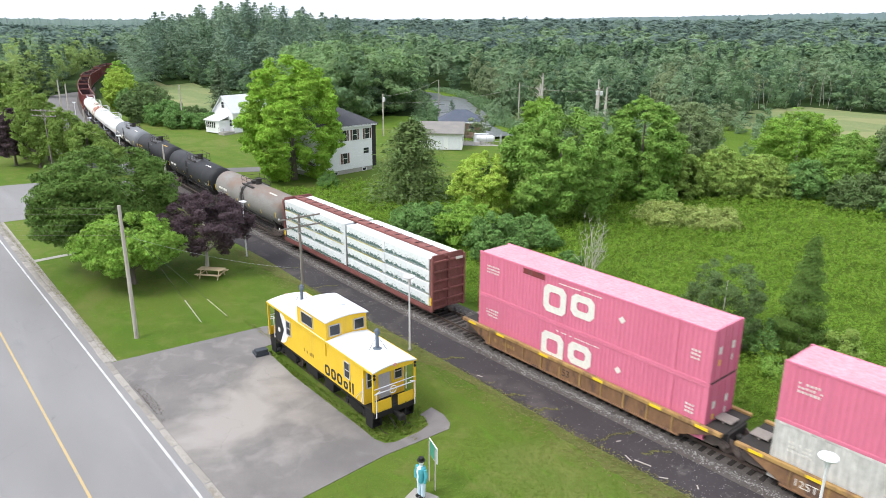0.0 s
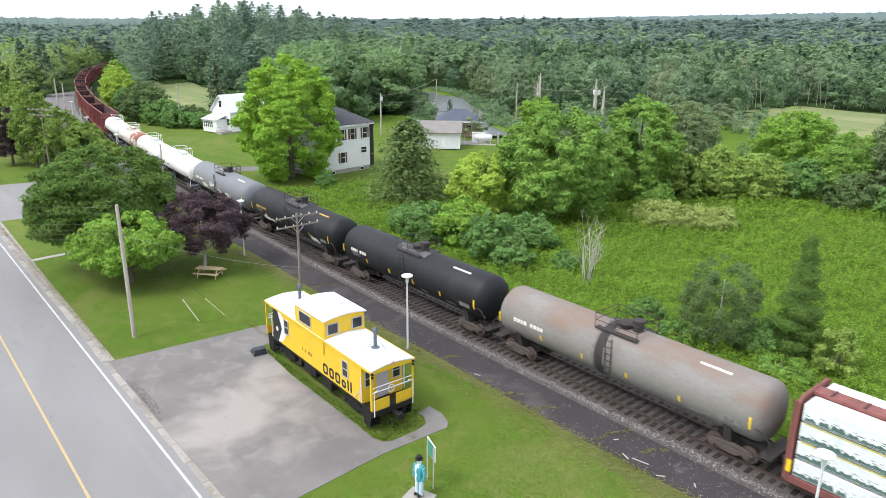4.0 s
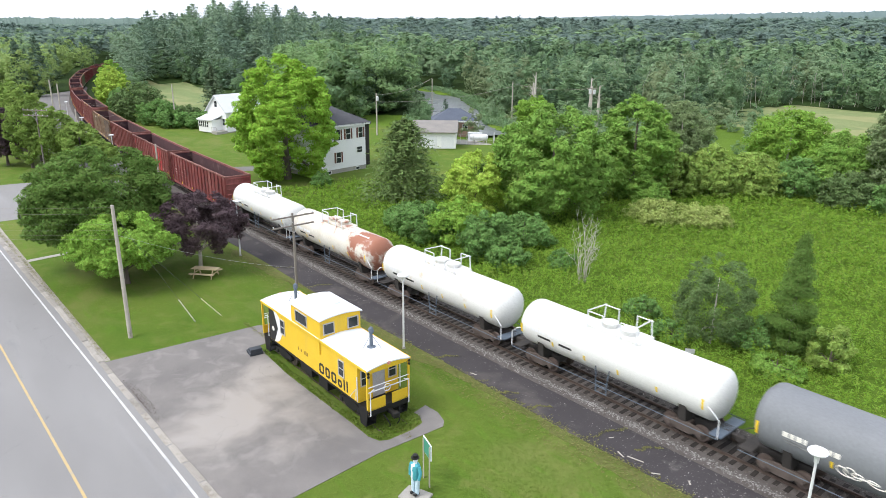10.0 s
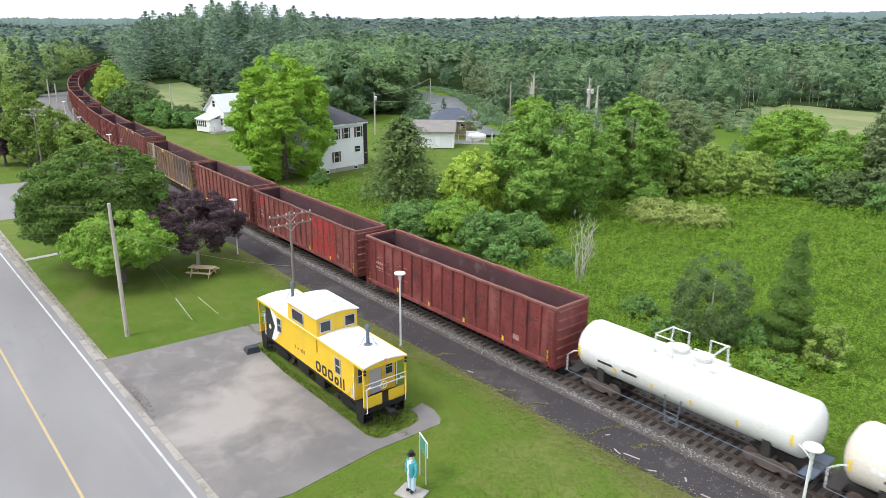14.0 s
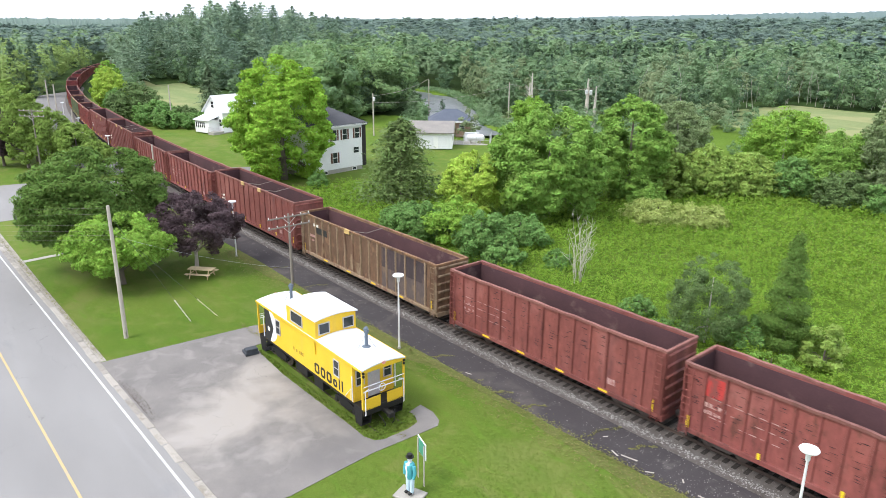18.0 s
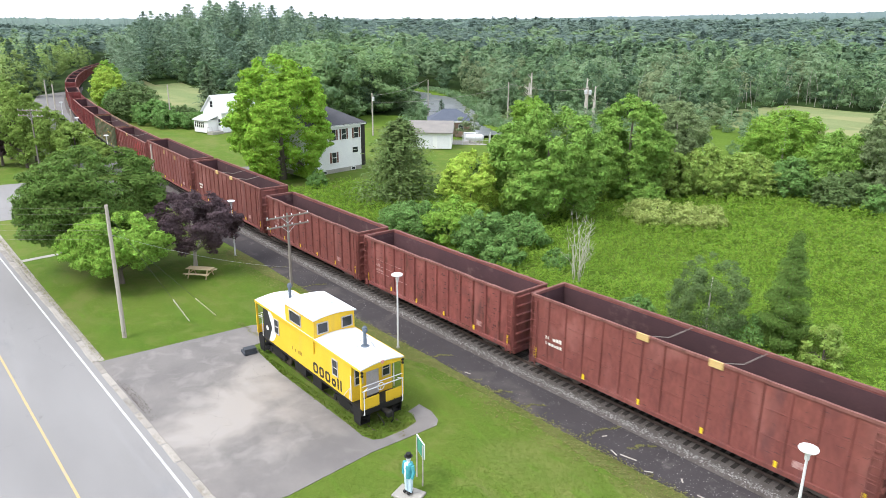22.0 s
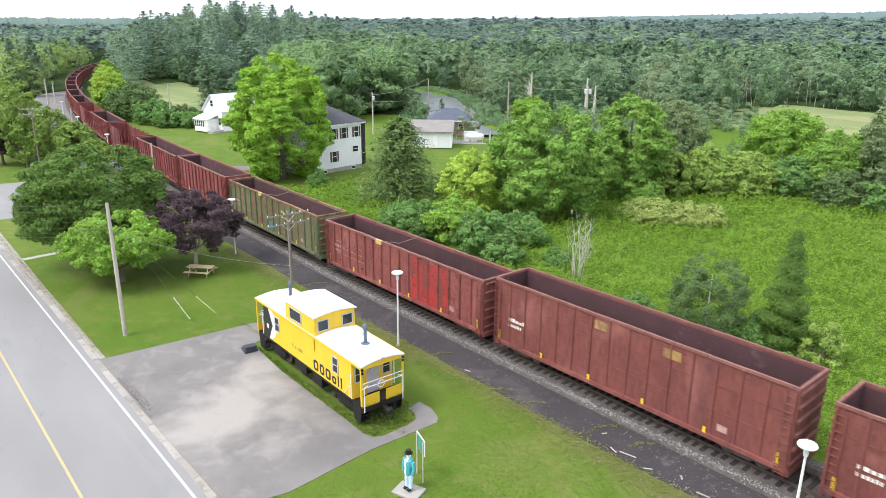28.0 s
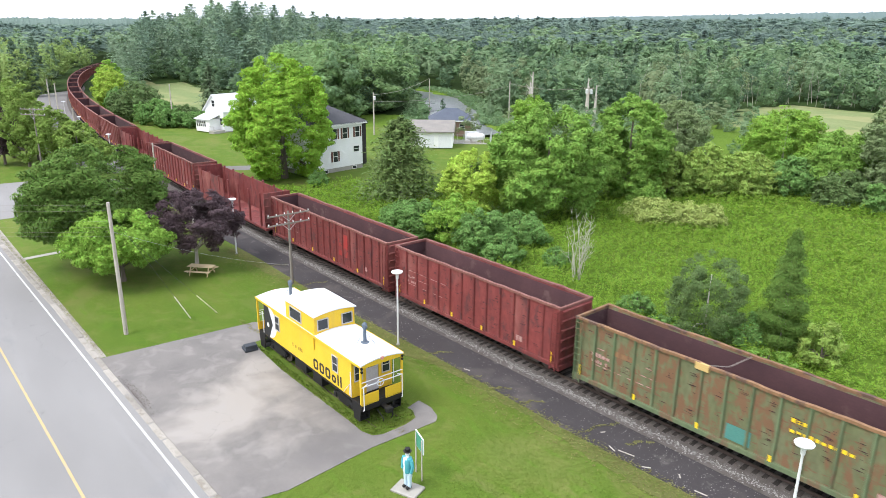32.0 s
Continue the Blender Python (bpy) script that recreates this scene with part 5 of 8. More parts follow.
# pale trunks along the edge of the wood
g = Geo()
for i in range(130):
    a, r = rng.uniform(15, 40), rng.uniform(178, 240)
    if i % 6 == 0:
        a = rng.uniform(15, 27)
        r = 222 + 0.8 * abs(a - 20) + rng.uniform(0, 10)
    x0, y0 = -r * math.sin(radians(a)), -30 + r * math.cos(radians(a))
    if land(np.array([x0]), np.array([y0]))[0] or river_gap(np.array([x0]), np.array([y0]))[0] < 10:
        continue
    h, z0 = rng.uniform(7, 13), float(ground_z(x0, y0))
    g.tube([(x0, y0, z0), (x0 + rng.normal(0, 0.5), y0, z0 + h * 0.6), (x0 + rng.normal(0, 1.6), y0, z0 + h)], [0.07, 0.05, 0.02], 4)
tagged(part("birch_trunks", g, PALEBARK), "pale thin birch trunks along the wood's edge", "tree trunks", kind="stuff")


# far ridges, haze painted into their blue colour and a weak glow
def ridge(name, r, az0, az1, base, tops, mat, label):
    g, n = Geo(), 1000
    for i in range(n + 1):
        f = i / n
        a = radians(az0 + (az1 - az0) * f)
        h = float(np.interp(f, np.linspace(0, 1, len(tops)), tops)) + 3.5 * noise.noise(Vector((f * 40, r * 0.01, 0))) + 2.5 * noise.noise(Vector((f * 130, r * 0.01, 4))) + 5.5 * rng.random() ** 2
        for rr, hh in ((r - 500, base), (r, h), (r + 400, base)):
            g.v.append((-rr * math.sin(a), -30 + rr * math.cos(a), hh))
    for i in range(n):
        for j in (0, 1):
            g.f.append((i * 3 + j, i * 3 + j + 1, i * 3 + j + 4, i * 3 + j + 3))
    tagged(part(name, g, mat, smooth=True), label, "hills", kind="structure")


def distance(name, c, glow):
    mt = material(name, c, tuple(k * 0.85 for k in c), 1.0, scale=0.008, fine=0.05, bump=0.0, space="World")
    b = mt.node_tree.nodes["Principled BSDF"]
    # emission pales the hills in place of real haze
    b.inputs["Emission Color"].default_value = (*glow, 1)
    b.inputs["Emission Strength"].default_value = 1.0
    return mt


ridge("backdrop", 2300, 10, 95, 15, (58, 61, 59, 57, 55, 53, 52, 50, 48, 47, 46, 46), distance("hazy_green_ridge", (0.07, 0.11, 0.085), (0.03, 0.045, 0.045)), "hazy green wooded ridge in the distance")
ridge("backdrop", 3600, 5, 100, 20, (102, 110, 110, 102, 92, 82, 76, 72, 66, 62, 62, 66, 64), distance("blue_hazy_ridge", (0.07, 0.105, 0.095), (0.045, 0.068, 0.074)), "hills at the horizon painted pale blue with haze")

# ---- caboose on the pad ----
def bars(x0, z0, n, w, h, gap, seed, y=0.0, drop=0.35):
    """A row of upright bars standing for writing that cannot be read."""
    g, r = Geo(), np.random.default_rng(seed)
    x = x0
    for i in range(n):
        ww = w * r.uniform(0.7, 1.2)
        if r.random() > 0.12:
            g.box(x, x + ww, y - 0.006, y + 0.006, z0, z0 + h * r.uniform(1 - drop, 1))
        x += ww + gap
    return g


def truck_set(parent, x, z=0.0, dark=None, scale=1.0):
    """A two-axle truck: side frames, bolster, springs and four wheels."""
    mt = dark or TRUCK
    t = part("truck", Geo().box(-0.18, 0.18, -0.95, 0.95, 0.5, 0.72, 0.03), mt, parent, m=pose(x, 0, z))
    for y in (-0.98, 0.98):
        fr = Geo()
        fr.prism([(-1.12, 0.52), (-0.95, 0.68), (-0.3, 0.8), (0.3, 0.8), (0.95, 0.68), (1.12, 0.52), (0.95, 0.4), (0.62, 0.42), (0.36, 0.24), (-0.36, 0.24), (-0.62, 0.42), (-0.95, 0.4)], "y", y - 0.07, y + 0.07)
        for k in (-0.16, 0, 0.16):
            fr.cyl((k, y, 0.28), (k, y, 0.6), 0.06, n=6)
        for k in (-0.86, 0.86):
            fr.box(k - 0.14, k + 0.14, y - 0.12, y + 0.12, 0.34, 0.6, 0.02)
        part("side_frame", fr, mt, t)
    for ax in (-0.86, 0.86):
        for y in (-0.755, 0.755):
            o = 1 if y > 0 else -1
            w = Geo().lathe([(0.1, -0.07), (0.2, -0.06), (0.36, -0.03), (0.44, -0.05), (0.44, 0.05), (0.36, 0.06), (0.16, 0.03), (0.08, 0.1)], 12, "y").moved(pose(0, 0, 0, 0, 0, 0 if o > 0 else 180)).moved(pose(ax, y, 0.44))
            part("wheel", w, WHEEL, t, smooth=True)
    return t


def window_part(parent, m, w, h, frame_mat, double=True, sill=False):
    """A sash window with frame and panes, its face along -y of the pose."""
    wf = part("window", Geo().box(-w / 2 - 0.06, w / 2 + 0.06, -0.035, 0.03, -0.06, 0, 0.01).box(-w / 2 - 0.06, w / 2 + 0.06, -0.035, 0.03, h, h + 0.06, 0.01).box(-w / 2 - 0.06, -w / 2, -0.035, 0.03, 0, h).box(w / 2, w / 2 + 0.06, -0.035, 0.03, 0, h), frame_mat, parent, m=m)
    if double:
        part("sash_bar", Geo().box(-w / 2, w / 2, -0.025, 0.015, h * 0.48, h * 0.53), frame_mat, wf)
        part("pane", Geo().box(-w / 2, w / 2, -0.008, 0.004, 0, h * 0.48), GLASS, wf)
        part("pane", Geo().box(-w / 2, w / 2, -0.012, 0.0, h * 0.53, h), GLASS, wf)
    else:
        part("pane", Geo().box(-w / 2, w / 2, -0.01, 0.004, 0, h), GLASS, wf)
    if sill:
        part("sill", Geo().box(-w / 2 - 0.1, w / 2 + 0.1, -0.08, 0.02, -0.1, -0.06), frame_mat, wf)
    return wf


def arc_roof(x0, x1, hw, z_e, rise, thick=0.07, n=8):
    up = [(-hw + 2 * hw * i / n, z_e + rise * (1 - (2 * i / n - 1) ** 2)) for i in range(n + 1)]
    return Geo().prism(up + [(y, z - thick) for y, z in up[::-1]], "x", x0, x1)


def caboose():
    c = empty("caboose", pose(-32.2, -11.35, 0.02, 0, 0, -1.6), "yellow steel caboose with white roof and cupola on a grass strip", "caboose")
    X, W, F, E_ = 5.15, 1.28, 1.28, 3.5
    part("underframe", Geo().box(-6.0, 6.0, -0.9, 0.9, 0.98, F, 0.02).box(-5.9, 5.9, -0.2, 0.2, 0.7, 1.0).box(-1.6, -0.2, -1.1, -0.4, 0.45, 1.0, 0.02).box(0.7, 1.7, -1.15, -0.5, 0.4, 1.0, 0.02), BLACK, c)
    for s in (-3.9, 3.9):
        truck_set(c, s, 0.06, BLACK)
    t = 0.05
    part("side_wall", Geo().box(-X, X, -W, -W + t, F, E_), YELLOW, c)
    part("side_wall", Geo().box(-X, X, W - t, W, F, E_), YELLOW, c)
    rv = Geo()
    for i in range(42):
        x = -X + 0.12 + i * (2 * X - 0.24) / 41
        for z in (F + 0.06, E_ - 0.06):
            rv.box(x - 0.018, x + 0.018, -W - 0.012, -W, z - 0.018, z + 0.018)
    tagged(part("rivet_row", rv, YELLOW, c), kind="stuff")
    part("skirt", Geo().box(-X, X, -W - 0.01, -W + 0.06, F - 0.13, F), BLACK, c)
    for s in (-1, 1):
        x = s * X
        part("end_wall", Geo().box(x - 0.03, x + 0.03, -W + t, -0.42, F, E_).box(x - 0.03, x + 0.03, 0.42, W - t, F, E_).box(x - 0.03, x + 0.03, -0.42, 0.42, 3.2, E_ + 0.15), YELLOW, c)
        d = part("door", Geo().box(x - 0.02, x + 0.02, -0.4, 0.4, F + 0.02, 3.18, 0.01), DOORGREY, c, "weathered pale grey wooden end door")
        part("door_window", Geo().box(x + s * 0.021, x + s * 0.026, -0.25, 0.25, 2.72, 3.06), GLASS, d)
        part("door_frame", Geo().box(x - 0.05, x + 0.05, -0.47, -0.4, F, 3.2).box(x - 0.05, x + 0.05, 0.4, 0.47, F, 3.2), YELLOW, d)
        for y in (-0.86, 0.86):
            window_part(c, pose(x + s * 0.03, y, 2.2, 0, 0, 90 * s), 0.42, 0.8, GREYWOOD)
        # platform, steps, railings
        part("end_platform", Geo().box(min(x, x + s * 0.95), max(x, x + s * 0.95), -W, W, F - 0.12, F - 0.03, 0.01), BLACK, c)
        part("end_beam", Geo().box(x + s * 0.9 - 0.06, x + s * 0.9 + 0.06, -W, W, 0.85, F - 0.1, 0.02), BLACK, c)
        for y in (-1, 1):
            tri = [(x + s * 0.05, F - 0.1), (x + s * 0.9, F - 0.1), (x + s * 0.75, 0.22), (x + s * 0.2, 0.22)]
            st = part("step_stringer", Geo().prism(tri, "y", y * W - 0.02, y * W + 0.02), BLACK, c)
            part("step_stringer", Geo().prism(tri, "y", y * 0.72 - 0.02, y * 0.72 + 0.02), BLACK, c)
            for zz, q in ((0.28, 1.0), (0.58, 0.93), (0.88, 0.86)):
                a, b = sorted((y * 0.72, y * W * q))
                part("step", Geo().box(x + s * 0.47 - 0.28, x + s * 0.47 + 0.28, a, b, zz - 0.03, zz), BLACK, st)
            a, b = sorted((y * 0.2, y * W))
            part("end_panel", Geo().box(x + s * 0.92, x + s * 0.95, a, b, F - 0.3, F + 0.52, 0.01), YELLOW, c, "yellow steel end panel")
            part("corner_post", Geo().box(x + s * 0.93 - 0.05, x + s * 0.93 + 0.05, y * W - 0.05, y * W + 0.05, F, E_ - 0.02), YELLOW, c)
            part("handrail", Geo().tube([(x + s * 0.05, y * (W + 0.07), F + 0.1), (x + s * 0.05, y * (W + 0.07), F + 1.55)], 0.03, 8), WHITEPAINT, c, "white upright handrail")
            part("grab_rail", Geo().tube([(x + s * 1.0, y * (W - 0.08), F - 0.35), (x + s * 1.06, y * (W - 0.08), F - 0.3), (x + s * 1.06, y * (W - 0.08), F + 1.05), (x + s * 1.0, y * (W - 0.35), F + 1.1)], 0.028, 8), WHITEPAINT, c, "white curved handrail")
            for k in (0.16, 0.34):
                part("marker_light", Geo().cyl((x + s * 0.98, y * (W - 0.02), E_ - k), (x + s * 1.04, y * (W - 0.02), E_ - k), 0.07, n=12), BLACK, c)
        part("top_rail", Geo().tube([(x + s * 0.97, -W, F + 0.98), (x + s * 0.97, W, F + 0.98)], 0.03, 8).tube([(x + s * 0.97, -W, F + 1.25), (x + s * 0.97, W, F + 1.25)], 0.025, 8), WHITEPAINT, c, "white platform railing")
        rim = Geo()
        cx, cy, cz = x + s * 1.03, -0.15, F + 0.98
        rim.tube([(cx, cy + 0.2 * math.cos(a), cz + 0.2 * math.sin(a)) for a in np.linspace(0, 6.283, 17)], 0.022, 6)
        for a in (0.3, 2.4, 4.5):
            rim.tube([(cx, cy, cz), (cx, cy + 0.2 * math.cos(a), cz + 0.2 * math.sin(a))], 0.015, 5)
        part("brake_wheel", rim, WHITEPAINT, c, "white hand brake wheel")
        part("coupler", Geo().box(min(x + s * 0.9, x + s * 1.5), max(x + s * 0.9, x + s * 1.5), -0.12, 0.12, 0.75, 0.97, 0.03).box(min(x + s * 1.4, x + s * 1.7), max(x + s * 1.4, x + s * 1.7), -0.2, 0.14, 0.7, 1.03, 0.05), BLACK, c)
        for k in (-0.35, 0.45):
            part("air_hose", Geo().tube([(x + s * 0.95, k, 0.72), (x + s * 1.25, k, 0.6), (x + s * 1.4, k * 0.7, 0.3), (x + s * 1.3, k * 0.6, 0.12)], 0.03, 6), BLACK, c)
        part("roof_emblem", Geo().cyl((x + s * 1.0, 0.0, E_ + 0.1), (x + s * 1.015, 0.0, E_ + 0.1), 0.11, n=14), material("red_white_disc", (0.7, 0.12, 0.1), (0.8, 0.5, 0.48), 0.6, scale=9), c, "small red and white disc")
        part("end_fascia", Geo().prism([(-W - 0.05, E_ - 0.06), (-W * 0.5, E_ + 0.08), (0, E_ + 0.13), (W * 0.5, E_ + 0.08), (W + 0.05, E_ - 0.06), (W + 0.05, E_ - 0.2), (-W - 0.05, E_ - 0.2)], "x", x + s * 0.9, x + s * 0.97), YELLOW, c)
    # roof in two runs with the cupola between
    C0, C1, CT = -2.0, 1.42, 4.66
    part("roof", arc_roof(-X - 1.0, X + 1.0, W + 0.08, E_, 0.17), ROOFWHITE, c, "white arched steel roof", True)
    part("eave_strip", Geo().box(-X - 1.0, X + 1.0, -W - 0.1, -W - 0.07, E_ - 0.1, E_ + 0.02).box(-X - 1.0, X + 1.0, W + 0.07, W + 0.1, E_ - 0.1, E_ + 0.02), YELLOW, c)
    cw = Geo()
    for y in (-1, 1):
        a, b = sorted((y * (W + 0.02), y * (W - 0.04)))
        cw.box(C0, C1, a, b, E_ - 0.12, CT)
    for x in (C0, C1):
        up = [(-W + 2 * W * i / 8, CT + 0.13 * (1 - (i / 4 - 1) ** 2)) for i in range(9)]
        cw.prism([(W, E_), (-W, E_)] + up, "x", x - 0.03, x + 0.03)
    part("cupola", cw, YELLOW, c, "yellow cupola with windows all round")
    part("cupola_roof", arc_roof(C0 - 0.12, C1 + 0.12, W + 0.1, CT, 0.15), ROOFWHITE, c, "white arched cupola roof", True)
    window_part(c, pose(-0.75, -W - 0.03, 3.74), 1.3, 0.62, GREYWOOD, False)
    for y in (-0.78, 0.78):
        window_part(c, pose(C1 + 0.04, y, 3.78, 0, 0, 90), 0.6, 0.56, GREYWOOD, False)
    for x in (-3.3, 3.55):
        window_part(c, pose(x, -W - 0.01, 2.18), 0.48, 0.86, GREYWOOD)
    part("downpipe", Geo().tube([(C1 - 0.1, -W - 0.05, E_ + 0.05), (C1 - 0.1, -W - 0.05, 2.6)], 0.035, 8), YELLOW, c)
    part("hatch", Geo().box(-0.2, 0.15, 0.3, 0.75, CT + 0.12, CT + 0.22, 0.02), ROOFWHITE, c)
    for x, y in ((-4.3, 0.2), (4.15, 0.25)):
        z = E_ + 0.12
        st = part("chimney", Geo().lathe([(0.22, z - 0.02), (0.24, z + 0.06), (0.1, z + 0.1), (0.085, z + 0.85), (0.13, z + 0.87), (0.13, z + 1.12), (0.05, z + 1.2)], 14, at=(x, y, 0)).cyl((x - 0.18, y, z + 1.0), (x + 0.18, y, z + 1.0), 0.08, n=10), DARKSTACK, c, "blue-grey stove pipe with cap", True)
        for a in (0.6, 2.6, 4.7):
            part("guy_wire", Geo().tube([(x, y, z + 0.8), (x + 0.7 * math.cos(a), y + 0.6 * math.sin(a), z - 0.04)], 0.012, 4), DARKSTACK, st)
    # bold dark shapes for the company mark, small bars for the number, black and white end emblem
    x = 1.1
    for w, h, ring in ((0.52, 0.62, True), (0.48, 0.62, True), (0.52, 0.62, True), (0.42, 0.45, True), (0.13, 0.62, False), (0.13, 0.64, False)):
        g, z = Geo(), 1.42
        if ring:
            k, t_ = 0.1, 0.13
            a = [(x + k, z), (x + w - k, z), (x + w, z + k), (x + w, z + h - k), (x + w - k, z + h), (x + k, z + h), (x, z + h - k), (x, z + k)]
            cx, cz = x + w / 2, z + h / 2
            b = [(cx + (p - cx) * (1 - 2 * t_ / w), cz + (q - cz) * (1 - 2 * t_ / h)) for p, q in a]
            v = [(p, y, q) for y in (-W - 0.012, -W) for r_ in (a, b) for p, q in r_]
            f = []
            for i in range(8):
                j = (i + 1) % 8
                f += [(i, j, 8 + j, 8 + i), (16 + i, 16 + j, 24 + j, 24 + i), (i, j, 16 + j, 16 + i), (8 + i, 8 + j, 24 + j, 24 + i)]
            g.add(v, f)
        else:
            g.box(x, x + w, -W - 0.012, -W, z, z + h)
        part("mark_shape", g, LETTER, c, "bold black painted shape")
        x += w + 0.17
    part("number_bars", bars(-1.4, 1.85, 8, 0.13, 0.24, 0.06, 3, -W - 0.006), material("faint_ochre_number", (0.3, 0.19, 0.03), (0.36, 0.23, 0.04), 0.7), c, "small faded ochre bars")
    hd = [(-4.15 + 1.05 * math.sin(a) - 0.35, 2.34 + 1.04 * math.cos(a)) for a in np.linspace(0, math.pi, 14)]
    part("white_emblem", Geo().prism([(p, q) for p, q in hd], "y", -W - 0.008, -W), WHITEPAINT, c, "white half disc emblem")
    part("black_emblem", Geo().prism([(-5.13, 3.36), (-4.5, 3.38), (-3.95, 2.3), (-4.5, 1.3), (-5.13, 1.3)], "y", -W - 0.013, -W - 0.002), LETTER, c, "black triangular emblem")
    part("badge", Geo().cyl((-4.62, -W - 0.022, 2.1), (-4.62, -W - 0.013, 2.1), 0.16, n=12), CHALK, c)
    part("grab_iron", Geo().tube([(5.0, -W - 0.03, 1.4), (5.05, -W - 0.08, 1.45), (5.1, -W - 0.08, 2.1), (4.6, -W - 0.08, 1.55), (4.4, -W - 0.03, 1.34)], 0.022, 6), WHITEPAINT, c)


caboose()
st = empty("step_stool", pose(-38.35, -13.15, 0.026, 0, 0, -8), "dark blue-grey wooden step box", "step")
STOOL = material("dark_step_paint", (0.035, 0.042, 0.055), (0.06, 0.068, 0.08), 0.7, scale=3)
part("lower_step", Geo().box(-0.5, 0.3, -0.42, 0.42, 0, 0.2, 0.02), STOOL, st)
part("upper_step", Geo().box(-0.2, 0.3, -0.38, 0.38, 0.2, 0.42, 0.02), STOOL, st)
strack = empty("display_track", pose(-32.2, -11.35, 0, 0, 0, -1.6), "short rusty track under the caboose", "railway track", kind="structure")
for y in (-0.755, 0.755):
    part("rail", Geo().box(-6.6, 6.6, y - 0.035, y + 0.035, -0.1, 0.04), RAILSTEEL, strack)
# grass strip under the caboose, ragged
n_ = 7000
wx, wy = rng.uniform(-38.6, -25.0, n_), rng.uniform(-13.6, -9.4, n_)
gz = rng.uniform(0.02, 0.14, n_)
ok = ((np.abs(wy + 11.4) > 1.1) | (wx > -26.6)) & ~inside(pad, wx, wy)
P = np.stack([wx, wy, gz], 1)[ok]
N = unit(len(P)) * 0.8 + np.array([0, 0, 0.6])
N /= np.linalg.norm(N, axis=1, keepdims=True)
tagged(new("grass_strip", leaf_mesh("grass_strip", leaf_quads(P, N, 0.1, 2.4), TURF)), "ragged grass growing round the caboose", "grass", kind="stuff")

# painted statue on its slab: one plain shape
def statue():
    g = Geo()
    for s in (-1, 1):
        g.tube([(s * 0.11, 0, 0.12), (s * 0.13, 0, 0.5), (s * 0.11, 0.02, 0.98)], [0.09, 0.1, 0.13], 10)
        g.box(s * 0.12 - 0.07, s * 0.12 + 0.07, -0.2, 0.1, 0.06, 0.17, 0.03)
        g.tube([(s * 0.25, 0, 1.52), (s * 0.33, 0.0, 1.22), (s * 0.29, -0.06, 0.92)], [0.085, 0.08, 0.06], 8)
    g.lathe([(0.2, 0.86), (0.23, 1.0), (0.2, 1.2), (0.24, 1.42), (0.2, 1.56), (0.08, 1.62), (0.075, 1.68)], 14)
    g.lathe([(0.06, 1.66), (0.11, 1.74), (0.115, 1.84), (0.1, 1.92)], 12)
    g.lathe([(0.19, 1.9), (0.19, 1.925), (0.12, 1.93), (0.12, 2.05), (0.04, 2.08)], 14)
    me = g.mesh("statue", True)
    for m_ in (material("teal_statue_paint", (0.06, 0.33, 0.39), (0.09, 0.39, 0.45), 0.6, scale=4), material("pale_blue_statue_paint", (0.5, 0.66, 0.76), (0.56, 0.7, 0.8), 0.6, scale=4), WHITEPAINT, BLACK):
        me.materials.append(m_)
    for p in me.polygons:
        z, y = p.center.z, p.center.y
        p.material_index = 3 if z < 0.19 or z > 1.89 else 1 if z < 0.92 else 2 if z > 1.6 or (y < -0.12 and abs(p.center.x) < 0.07) else 0
    ob = new("statue", me)
    ob.matrix_basis = pose(-20.55, -14.15, 0.1, 0, 0, 4)
    tagged(ob, "painted statue in a teal coat and pale trousers", "statue")


statue()
tagged(part("concrete_slab", Geo().box(-0.64, 0.64, -0.48, 0.48, -0.1, 0.1, 0.03), CONCRETE, m=pose(-20.55, -14.15, 0, 0, 0, 20)), "pale concrete slab under the statue", "slab")
GREENSIGN = material("green_sign_paint", (0.05, 0.24, 0.16), (0.07, 0.3, 0.2), 0.5, scale=2)
sg = empty("sign", pose(-21.0, -13.1, 0, 0, 0, -18), "green sign board with a white border on two posts", "sign")
part("board", Geo().box(-0.5, 0.5, -0.025, 0.025, 1.4, 2.2, 0.015), WHITEPAINT, sg)
for s in (-1, 1):
    part("face_panel", Geo().box(-0.45, 0.45, s * 0.028 - 0.004, s * 0.028 + 0.004, 1.44, 2.16), GREENSIGN, sg)
    part("post", Geo().box(s * 0.38 - 0.045, s * 0.38 + 0.045, -0.07, -0.026, -0.3, 2.1, 0.01), POLEWOOD, sg)
for i, z in enumerate((2.04, 1.9, 1.77, 1.64, 1.53)):
    part("text_bar", bars(-0.38, z - 0.03, 9, 0.06, 0.06, 0.02, i, 0.036), CHALK, sg)

ts = empty("track_sign", pose(-19.0, 5.5, 0, 0, 0, 40), "small grey metal marker plate on a thin post beside the track", "sign")
part("post", Geo().box(-0.03, 0.03, -0.02, 0.02, -0.3, 1.75, 0.008), GALV, ts)
part("plate", Geo().box(-0.28, 0.28, -0.035, -0.022, 1.5, 1.8, 0.008), GALV, ts)

